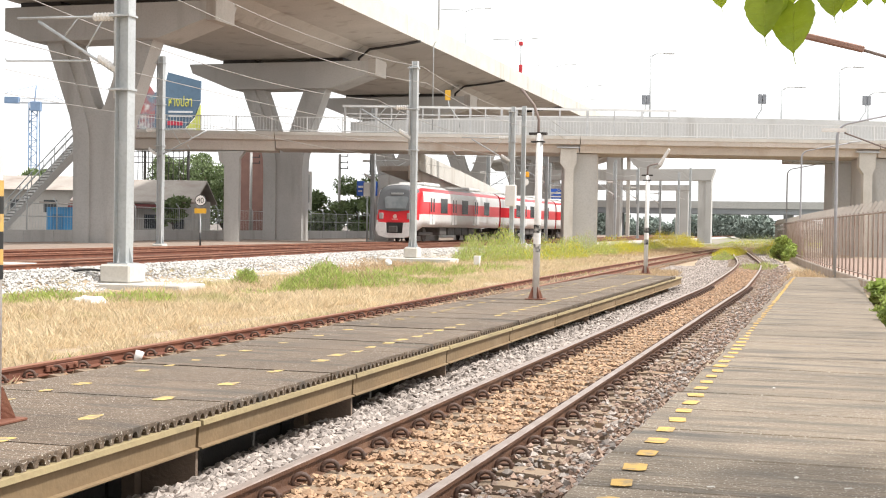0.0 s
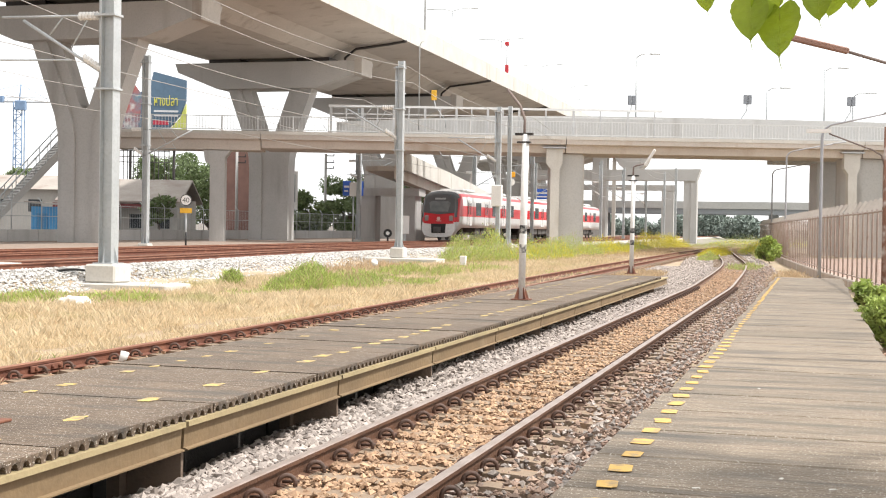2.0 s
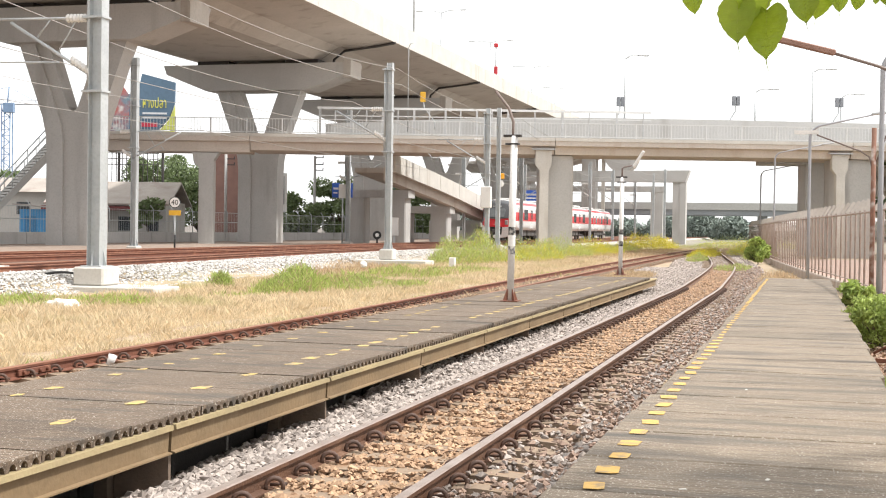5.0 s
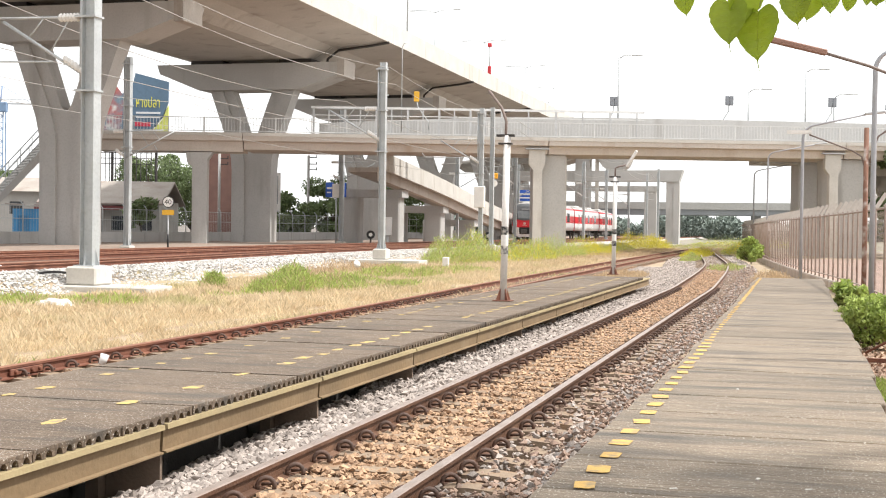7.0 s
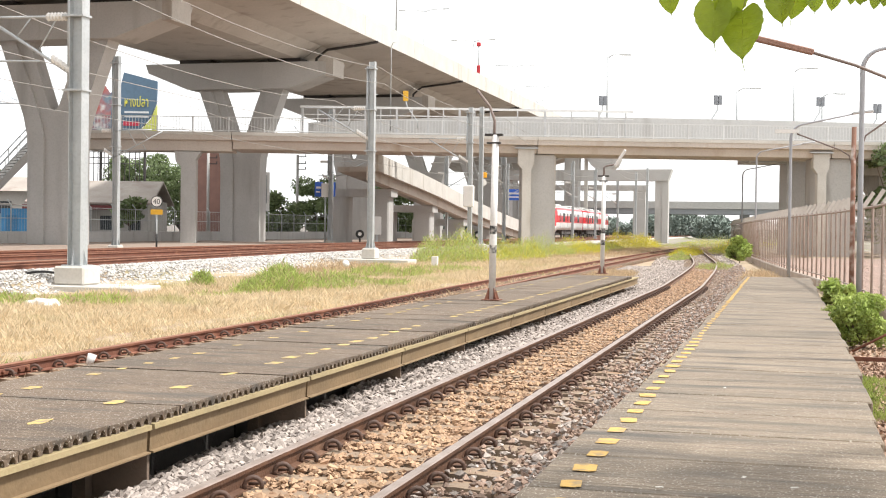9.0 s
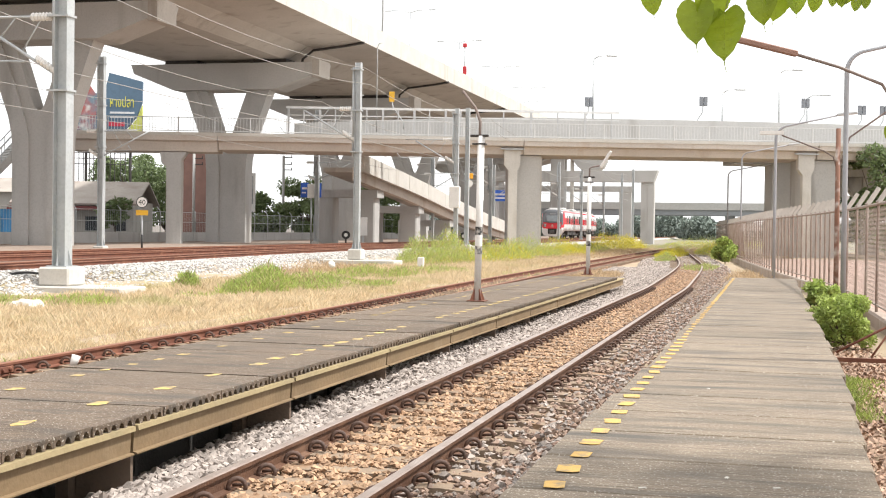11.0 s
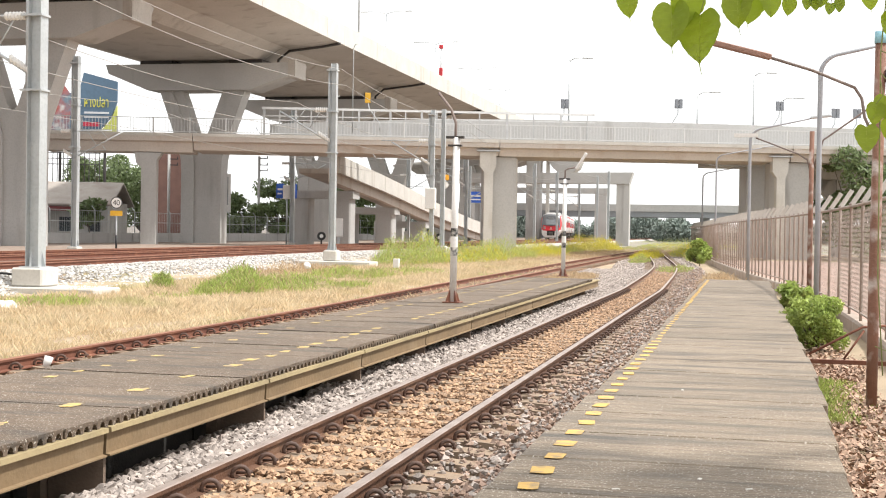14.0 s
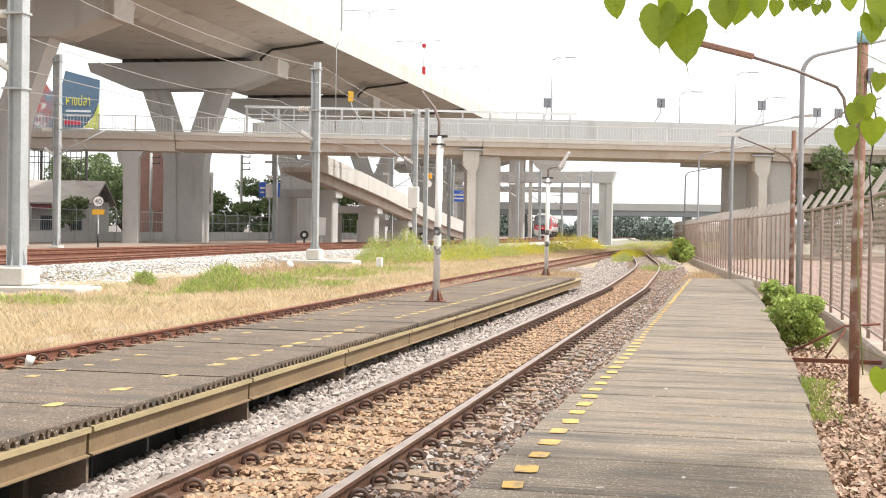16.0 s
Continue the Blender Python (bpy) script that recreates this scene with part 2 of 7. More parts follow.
# ---- plan ----
# z = 0 is the platforms' top; y runs along the near track.
TRACK_1 = [(-12, -2.73), (30, -2.73), (38, -2.76), (62, -3.6), (83, -5.2), (105, -6.9), (127, -8.0), (180, -9.5)]
TRACK_2 = [(-12, -7.42), (14, -7.40), (23, -7.44), (35, -7.80), (57, -8.2), (90, -8.5), (127, -8.5), (140, -8.5)]
TRACK_A = [(-12, -18.0), (24, -18.2), (36, -18.9), (50, -20.0), (70, -20.4), (320, -20.4)]
TRACK_B = [(-12, -23.0), (120, -23.0), (150, -23.0), (175, -23.4), (186, -24.0), (194, -24.5), (206, -25.5), (230, -28.2), (270, -32.8), (320, -40.0)]
TRACK_C = [(-12, -26.2), (120, -26.2), (150, -26.2), (175, -26.6), (186, -27.2), (194, -27.7), (206, -28.7), (230, -31.4), (270, -35.9), (320, -43.0)]
RAIL_Z, HIGH_Z = -0.25, 0.26
FIELD_Z = -0.38


def ground_height(x, y):
    n = noise.noise(Vector((x * 0.35, y * 0.35, 0))) * 0.06 + noise.noise(Vector((x * 1.3, y * 1.3, 3))) * 0.025
    edge = glide(TRACK_A, y) + 1.0
    toe = edge + 1.0
    if x < edge:
        return -0.15 + n * 0.2 if x > -29 else -0.02 + n * 0.3
    if x < toe:
        s = (toe - x) / 1.0
        return FIELD_Z + n * (1 - s) + (0.02 - FIELD_Z) * s * s * (3 - 2 * s)
    if -6.2 < x < -3.9 and y < 37:
        return -0.72 + n * 0.2
    if -9.4 < x < 1.4:
        return -0.47 + n * 0.15
    return FIELD_Z + n


def build_ground():
    bm = bmesh.new()
    xs = [-900, -400, -160, -90, -60] + [-45 + i * 1.5 for i in range(14)] + [-24 + i * 0.5 for i in range(35)] + [-6.5 + i * 0.2 for i in range(16)] + [-3.2 + i * 0.5 for i in range(19)] + [6 + i * 2 for i in range(8)] + [30, 60, 140, 400, 900]
    ys = [-200, -60, -20] + [-10 + i * 1.0 for i in range(130)] + [124 + i * 6 for i in range(20)] + [260, 400, 900, 2500]
    grid = [[bm.verts.new((x, y, ground_height(x, y))) for y in ys] for x in xs]
    for i in range(len(xs) - 1):
        for j in range(len(ys) - 1):
            f = bm.faces.new((grid[i][j], grid[i + 1][j], grid[i + 1][j + 1], grid[i][j + 1]))
            f.smooth = True
            f.material_index = 1 if xs[i + 1] < -43.0 else 2 if ys[j] > 120 else 0
    # Unseen ground past the wall is coloured dark to cut bounce under the viaduct.
    g = obj("ground", bm, [SOIL, mat("bounce_dimming_earth", (0.21, 0.185, 0.16), (0.15, 0.13, 0.115), 0.95, scale=0.6, fine=14, bump=0.5),
                          mat("far_grey_gravel", (0.30, 0.265, 0.225), (0.22, 0.20, 0.165), 0.95, scale=0.5, fine=9, bump=0.6, stain=(0.25, 0.26, 0.12), stain_scale=0.2, stain_at=0.5)])
    tagged(g, "dry grassy field soil between the railway tracks", "ground", kind="structure")


def bed(name, knots, half, z0, z1, m, label, y1=200, y0=-10, step=1.0):
    bm = bmesh.new()
    pts = []
    y = y0
    while y <= y1:
        pts.append((glide(knots, y), y, 0))
        y += step
    sweep(bm, [(-half - 0.5, z0), (-half, z1), (half, z1), (half + 0.5, z0)], pts)
    tagged(obj(name, bm, m), label, "ballast", kind="structure")


RAIL = [(-0.06, -0.14), (-0.06, -0.128), (-0.011, -0.115), (-0.009, -0.045), (-0.033, -0.034), (-0.035, -0.008), (-0.026, 0),
        (0.026, 0), (0.035, -0.008), (0.033, -0.034), (0.009, -0.045), (0.011, -0.115), (0.06, -0.128), (0.06, -0.14)]


def rail(knots, side, z, top, thing_, y0, y1, step=1.0):
    bm = bmesh.new()
    pts = []
    y = y0
    while y <= y1:
        pts.append((glide(knots, y), y, z))
        y += step
    prof = [(a + side * 0.535, b) for a, b in RAIL]
    mi = [0] * len(prof)
    mi[5] = mi[6] = mi[7] = 1
    sweep(bm, prof, pts, mi=mi)
    part("rail", bm, [BROWN if top is RAILTOP else RUST, top], thing_)


def build_track(label, knots, z, top, y0, y1, sleepers=True, n_detail=0):
    t = thing("railway_track", label, "track", group="railway tracks", kind="")
    for s in (-1, 1):
        rail(knots, s, z, top, t, y0, y1)
    if sleepers:
        bm = bmesh.new()
        prism(bm, [(-1.0, 0), (1.0, 0), (1.0, 0.14), (0.75, 0.16), (0.35, 0.13), (-0.35, 0.13), (-0.75, 0.16), (-1.0, 0.14)], "y", -0.11, 0.11)
        me = bpy.data.meshes.new("sleeper")
        bm.to_mesh(me)
        bm.free()
        me.materials.append(SLEEPER)
        bm = bmesh.new()
        tube(bm, arc((0, 0, 0.0), 0.055, -20, 200, 8, (0.9, 0.45, 0)), 0.016, 6)
        tube(bm, [(-0.05, 0.05, 0.0), (0.06, 0.06, 0.012)], 0.012, 6)
        clip = bpy.data.meshes.new("rail_clip")
        bm.to_mesh(clip)
        bm.free()
        clip.materials.append(mat("dark_clip", (0.07, 0.045, 0.035), (0.12, 0.06, 0.04), 0.7, scale=20))
        y = y0 + 0.2
        count = 0
        while y < y1 - 0.3:
            x = glide(knots, y)
            a = math.degrees(math.atan2(x - glide(knots, y + 0.5), 0.5))
            piece("sleeper", me, t, pose(x, y, z - 0.272, random.uniform(-.6, .6), 0, a + random.uniform(-1, 1)))
            if count < n_detail:
                for s in (-1, 1):
                    for e in (-1, 1):
                        piece("rail_clip", clip, t, pose(x + s * 0.535 + e * 0.085, y, z - 0.105, 0, 0, 0 if e > 0 else 180))
            y += 0.495
            count += 1
    return t


# ---- viaduct ----
VX = -40.0
PIERS = (13.9, 39.9, 65.9, 91.9, 118.2, 145, 172, 199)


def build_viaduct():
    v = thing("elevated_highway", "weathered beige concrete highway viaduct on forked piers", "viaduct")
    prof = [(-10.2, 15.55), (-10.2, 15.2), (-6.2, 14.75), (-4.6, 13.75), (4.6, 13.75), (6.2, 14.75), (10.2, 15.2), (10.2, 15.55)]
    for a, b in zip((-40,) + PIERS, PIERS + (212,)):
        bm = bmesh.new()
        sweep(bm, prof, [(VX, a + 0.05, 0), (VX, b - 0.05, 0)])
        part("deck_girder", bm, CONC, v)
    bm = bmesh.new()
    sweep(bm, prof, [(VX, 212.05, 0), (VX - 1.2, 225, 0), (VX - 4, 238, 0), (VX - 9, 252, 0), (VX - 17, 268, 0), (VX - 28, 284, 0)])
    part("deck_girder", bm, CONC, v)
    for s in (-1, 1):
        y = -40.0
        bm = bmesh.new()
        prism(bm, [(s * 10.26, 15.15), (s * 10.26, 16.65), (s * 10.02, 16.65), (s * 9.95, 15.9), (s * 9.8, 15.554)], "y", 0, 12.96)
        me = bpy.data.meshes.new("parapet")
        bm.to_mesh(me)
        bm.free()
        me.materials.append(CONC_PALE)
        while y < 206:
            piece("parapet", me, v, pose(VX, y, 0))
            y += 13.0
    # drain pipes
    for y in PIERS[1:8]:
        bm = tubes(([(VX + 10.32, y + 1.0, 15.1), (VX + 9.0, y + 1.0, 14.9), (VX + 6.3, y + 1.0, 14.6), (VX + 5.6, y + 0.6, 13.9), (VX + 5.6, y + 0.2, 12.6)], 0.10))
        part("drain_pipe", bm, DARK, v)
    for y in PIERS:
        build_pier(v, y)


def build_pier(v, y):
    bm = bmesh.new()
    # forked column with a rounded crotch, from the front
    left = [(-1.6, -0.5), (-1.6, 5.4), (-1.66, 6.3), (-1.88, 7.3), (-2.4, 8.7), (-2.95, 10.2), (-3.5, 11.7)]
    half = [(-1.70, 11.7), (-1.2, 10.4), (-0.78, 9.2), (-0.45, 8.25), (-0.30, 7.85), (-0.14, 7.66), (0.0, 7.6)]
    inner = half + [(-x, z) for x, z in half[-2::-1]]
    poly = left + inner + [(-x, z) for x, z in left[::-1]]
    prism(bm, [(VX + x, z) for x, z in poly], "y", y - 0.52, y + 0.52)
    p = part("pier", bm, CONC2, v)
    for f, s in ((-1, 1), (-1, -1), (1, 1), (1, -1)):
        bm = bmesh.new()
        prism(bm, [(VX + s * x, z) for x, z in ((-1.6, -0.5), (-1.6, 5.4), (-1.66, 6.3), (-1.88, 7.3), (-2.4, 8.7), (-2.95, 10.2), (-3.5, 11.7), (-2.5, 11.7), (-1.6, 9.4), (-1.05, 7.9), (-0.72, 6.9), (-0.58, 6.0), (-0.55, -0.5))], "y", y + f * 0.52, y + f * 0.64)
        part("pilaster", bm, CONC2, p)
    bm = bmesh.new()
    prism(bm, [(VX + x, z) for x, z in ((-7.6, 13.45), (-7.35, 12.75), (-4.1, 11.48), (4.1, 11.48), (7.35, 12.6), (7.6, 13.45))], "y", y - 1.3, y + 1.3)
    part("pier_cap", bm, CONC2, p)
    for s in (1,):
        part("end_block", boxes((VX + s * 7.05, VX + s * 7.62, y - 1.34, y + 1.0, 12.35, 13.6)), CONC, p)
    for s in (-1, 1):
        part("bearing", boxes((VX + s * 3.6 - 1.3, VX + s * 3.6 + 1.3, y - 1.0, y + 1.0, 13.45, 13.76)), DARK, p)




# ---- bridge across ----
AX = Vector((-0.2857, 0.9583, 0))    # away from the station
AR = Vector((0.9583, 0.2857, 0))     # along the bridge
TURN = math.degrees(math.atan2(AR.y, AR.x))


def across(s, d, z=0.0):
    return AR * s + AX * d + Vector((0, 0, z))


def over(s, d, z=0.0):
    return Matrix.Translation(across(s, d, z)) @ pose(0, 0, 0, 0, 0, TURN)


RAILING = mat("pale_grey_railing", (0.66, 0.67, 0.67), (0.58, 0.59, 0.59), 0.5, 0.0, scale=2, bump=0)
PARAPET = mat("grey_flyover_parapet", (0.54, 0.545, 0.54), (0.48, 0.485, 0.48), 0.85, scale=0.6, fine=9, bump=0.1, stain=(0.40, 0.395, 0.385), stain_scale=0.8, stain_at=0.56, streak=True)
TAN = mat("tan_girder_concrete", (0.60, 0.54, 0.485), (0.52, 0.465, 0.415), 0.85, scale=0.5, fine=10, bump=0.15,
          stain=(0.42, 0.33, 0.26), stain_scale=0.8, stain_at=0.56, streak=True)


def railing_run(parent, s0, s1, d, z, h, gap=0.21, post=2.4, m=None):
    """Posts, two rails and thin balusters along the bridge."""
    bm = bmesh.new()
    box(bm, s0, s1, -0.03, 0.03, h - 0.05, h)
    part("top_rail", bm, RAILING, parent).matrix_basis = over(0, d, z)
    bm = bmesh.new()
    box(bm, s0, s1, -0.025, 0.025, 0.10, 0.15)
    part("bottom_rail", bm, RAILING, parent).matrix_basis = over(0, d, z)
    vs, fs = [], []
    s = s0
    while s < s1:
        k = len(vs)
        for a, b in ((-0.013, -0.013), (0.013, -0.013), (0.013, 0.013), (-0.013, 0.013)):
            vs += [(s + a, b, 0.12), (s + a, b, h - 0.05)]
        fs += [(k + 2 * i, k + (2 * i + 2) % 8, k + (2 * i + 3) % 8, k + 2 * i + 1) for i in range(4)]
        s += gap
    me = bpy.data.meshes.new("railing_infill")
    me.from_pydata(vs, [], fs)
    me.materials.append(RAILING)
    ob = new("railing_infill", me)
    ob.parent, ob.matrix_basis = parent, over(0, d, z)
    tagged(ob, kind="stuff")
    bm = boxes((-0.035, 0.035, -0.05, 0.05, 0, h + 0.02))
    pm = bpy.data.meshes.new("railing_post")
    bm.to_mesh(pm)
    bm.free()
    pm.materials.append(RAILING)
    s = s0
    while s <= s1:
        piece("railing_post", pm, parent, over(s, d, z))
        s += post


def build_bridge():
    b = thing("bridge", "beige concrete bridge with a pale steel railing over the tracks", "bridge")
    # spans, butted at the piers
    cuts = (-21.5, -11.5, 9.2, 29.5, 50.0, 70.0)
    for i, (s0, s1) in enumerate(zip(cuts, cuts[1:])):
        w = 6.4 if i else 4.2
        low = 6.42 if i else 6.25
        bm = bmesh.new()
        prism(bm, [(0, 6.98), (0, 7.36), (w, 7.36), (w, 6.98), (w - 0.8, 6.9), (w - 1.0, low), (0.55, low), (0.42, 6.9)], "x", s0 + 0.03, s1 - 0.03)
        g = part("girder", bm, TAN, b)
        g.matrix_basis = over(0, 88)
        bm = boxes((s0 + 0.01, s1 - 0.01, -0.05, 0.3, 7.30, 7.52))
        k = part("kerb", bm, CONC_PALE, b, "pale concrete kerb")
        k.matrix_basis = over(0, 88)
    railing_run(b, -21.3, 69, 88.12, 7.5, 1.05)
    for s, z0, w in ((9.35, -0.4, 1.1), (29.8, -0.4, 1.25), (-11.4, -0.4, 0), (50.0, -0.4, 1.25)):
        if w:
            bm = bmesh.new()
            prism(bm, [(-w, z0), (w, z0), (w, 6.38), (-w, 6.38)], "y", 0.9, 3.2)
            p = part("bridge_pier", bm, CONC2, b)
            p.matrix_basis = over(s, 88)
            bm = bmesh.new()
            prism(bm, [(-w - 0.05, z0), (-w + 0.55, z0), (-w + 0.55, 5.3), (-w + 0.75, 5.7), (-w + 0.75, 6.7), (-w - 0.35, 6.7), (-w - 0.35, 5.7), (-w - 0.05, 5.3)], "y", 0.3, 0.86)
            q = part("corbel_column", bm, CONC_PALE, p)
            bm = boxes((-w - 0.6, -w + 1.0, 0.1, 0.8, 6.72, 6.8))
            part("bearing_plate", bm, STEEL, p)
            # pale strip standing in for the pier's sunlit right edge
            bm = boxes((w + 0.01, w + 0.13, 1.2, 1.45, z0, 6.3))
            part("down_pipe", bm, CONC_PALE, p)
        else:
            bm = bmesh.new()
            prism(bm, [(-3.55, -0.4), (-2.55, -0.4), (-2.55, 5.7), (-2.2, 6.2), (-4.0, 6.2), (-3.9, 5.5), (-3.55, 5.2)], "y", 0.5, 1.5)
            p = part("bridge_pier", bm, CONC2, b, "slim concrete column")
            p.matrix_basis = over(s, 88)


def build_horn():
    t = thing("horn_loudspeaker", "black horn loudspeaker on the bridge pier", "loudspeaker", tuple(across(10.5, 90, 3.1)), TURN)
    bm = bmesh.new()
    tube(bm, [(-0.05, 0, 0.0), (0.12, 0, 0.0)], 0.30, 10, taper=0.10)
    part("bell", bm, BLACK, t)
    part("bracket", boxes((-0.12, -0.05, -0.06, 0.06, -0.1, 0.1)), DARK, t)


def build_road_deck():
    """The road just behind, with a plain parapet, a steel frame and lamps."""
    r = thing("flyover", "pale concrete road flyover with a solid parapet behind the bridge", "flyover")
    bm = bmesh.new()
    n = 24
    top = [(-7.0 + 2.9 * i, 8.95 + 0.75 * math.sin(min(1, i / 7) * math.pi / 2) - 0.004 * max(0, i - 9) ** 2) for i in range(n)]
    prism(bm, [(s, z) for s, z in top] + [(s, z - 1.9) for s, z in top[::-1]], "y", 0, 0.3)
    p = part("parapet", bm, PARAPET, r, "pale grey solid parapet")
    p.matrix_basis = over(0, 97)
    bm = bmesh.new()
    prism(bm, [(s, z - 1.5) for s, z in top[6:]] + [(s, z - 2.2) for s, z in top[:5:-1]], "y", 0.3, 9)
    p = part("deck", bm, CONC2, r)
    p.matrix_basis = over(0, 97)
    for s in (31.0, 52):
        bm = boxes((s - 1.15, s + 1.0, 3, 5, -0.5, 6.62))
        part("pier", bm, CONC2, r).matrix_basis = over(0, 97)
        bm = bmesh.new()
        prism(bm, [(s - 4.2, 6.62), (s + 6.0, 6.62), (s + 6.0, 7.25), (s - 4.2, 7.25)], "y", 2.8, 6.2)
        part("pier_head", bm, CONC2, r).matrix_basis = over(0, 97)
    # strutted piers of the road behind
    for s in (36.2, 39.6):
        bm = bmesh.new()
        prism(bm, [(s - 0.6, -0.5), (s + 0.6, -0.5), (s + 0.6, 6.0), (s - 0.6, 6.0)], "y", 8.2, 9.4)
        prism(bm, [(s - 2.4, 6.0), (s + 2.4, 6.0), (s + 0.6, 3.4), (s + 0.6, 2.6), (s + 0.3, 2.6), (s - 0.3, 2.6), (s - 0.6, 2.6), (s - 0.6, 3.4)], "y", 8.4, 9.2)
        part("strutted_pier", bm, CONC2, r).matrix_basis = over(0, 97)
    bm = boxes((33.5, 44, 7.8, 12, 6.0, 6.9))
    part("rear_deck", bm, CONC2, r).matrix_basis = over(0, 97)
    # open steel frame over the near end
    f = thing("steel_frame", "pale steel posts carrying one long horizontal beam on the bridge", "frame")
    bm = boxes((-7.5, 17.0, -0.07, 0.07, 9.92, 10.08))
    part("beam", bm, RAILING, f).matrix_basis = over(0, 95.5)
    part("middle_rail", boxes((-7.5, 17.0, -0.04, 0.04, 9.40, 9.47)), RAILING, f).matrix_basis = over(0, 95.5)
    s, i = -7.4, 0
    while s < 17.2:
        w = 0.16 if i % 2 == 0 else 0.09
        bm = boxes((s, s + w, -0.07, 0.07, 7.36, 9.92))
        part("post", bm, mat("grey_frame_post", (0.50, 0.51, 0.52), None, 0.6), f).matrix_basis = over(0, 95.5)
        s += 1.15 if s < 6 else 2.0
        i += 1


def street_lamp(at, h, arm, double=False, rz=0.0, r=0.09):
    t = thing("street_lamp", "slim grey steel road lamp with a %s arm" % ("double" if double else "single"), "lamp", at, rz, group="road lamps")
    bm = bmesh.new()
    tube(bm, [(0, 0, 0), (0, 0, h)], r, 6, taper=r * 0.6)
    part("pole", bm, STEEL, t)
    for s in ((-1, 1) if double else (1,)):
        bm = bmesh.new()
        tube(bm, [(0, 0, h - 0.1), (s * arm * 0.4, 0, h + 0.15), (s * arm, 0, h + 0.2)], r * 0.55, 5)
        a = part("arm", bm, STEEL, t)
        bm = boxes((min(s * arm, s * (arm + 0.8)), max(s * arm, s * (arm + 0.8)), -0.16, 0.16, h + 0.12, h + 0.24), bev=0.04)
        part("lamp_head", bm, STEEL, a)
    return t


def signal_box(at, h=3.0):
    t = thing("traffic_signal", "dark double signal head on a bent grey pole above the parapet", "signal", at, TURN, group="signals on the flyover")
    bm = bmesh.new()
    tube(bm, [(0, 0, 0), (0.05, 0, h * 0.3), (0.45, 0, h * 0.55), (0.5, 0, h)], 0.05, 6)
    part("pole", bm, STEEL, t)
    for k in (-0.16, 0.16):
        bm = boxes((0.5 + k - 0.14, 0.5 + k + 0.14, -0.12, 0.12, h - 0.72, h), bev=0.03)
        part("signal_head", bm, mat("grey_signal_box", (0.22, 0.235, 0.26), None, 0.6), t)


def build_ramp():
    r = thing("ramp", "pale concrete ramp sloping down beside the main line", "ramp")
    slope = (6.4 - 1.6) / (150 - 90)
    def z(y):
        return 6.45 - (y - 90) * slope - 0.0006 * max(0, y - 105) * (150 - y)
    ys = [89 + i * 6 for i in range(11)]
    for a, b in zip(ys, ys[1:]):
        bm = bmesh.new()
        prism(bm, [(a, z(a)), (b - 0.04, z(b)), (b - 0.04, z(b) - 1.25), (a, z(a) - 1.25)], "x", -28.6, -28.3)
        part("ramp_parapet", bm, CONC_PALE, r)
    for a, b in zip(ys[::2], ys[2::2]):
        bm = bmesh.new()
        prism(bm, [(a, z(a) - 0.9), (b - 0.05, z(b) - 0.9), (b - 0.05, z(b) - 1.9), (a, z(a) - 1.9)], "x", -29.2, -28.75)
        part("ramp_girder", bm, TAN, r)
        bm = bmesh.new()
        prism(bm, [(a, z(a) - 0.95), (b - 0.05, z(b) - 0.95), (b - 0.05, z(b) - 1.3), (a, z(a) - 1.3)], "x", -31.4, -29.21)
        part("ramp_slab", bm, CONC, r)
    for y in (95, 107, 118, 129):
        for x in (-29.9, -33.2):
            bm = boxes((x - 0.75, x + 0.75, y - 0.7, y + 0.7, -0.4, z(y) - 1.9), bev=0.1)
            part("ramp_pier", bm, CONC2, r)
        bm = boxes((-33.8, -28.9, y - 0.85, y + 0.85, z(y) - 2.5, z(y) - 1.9))
        part("ramp_crossbeam", bm, CONC2, r)


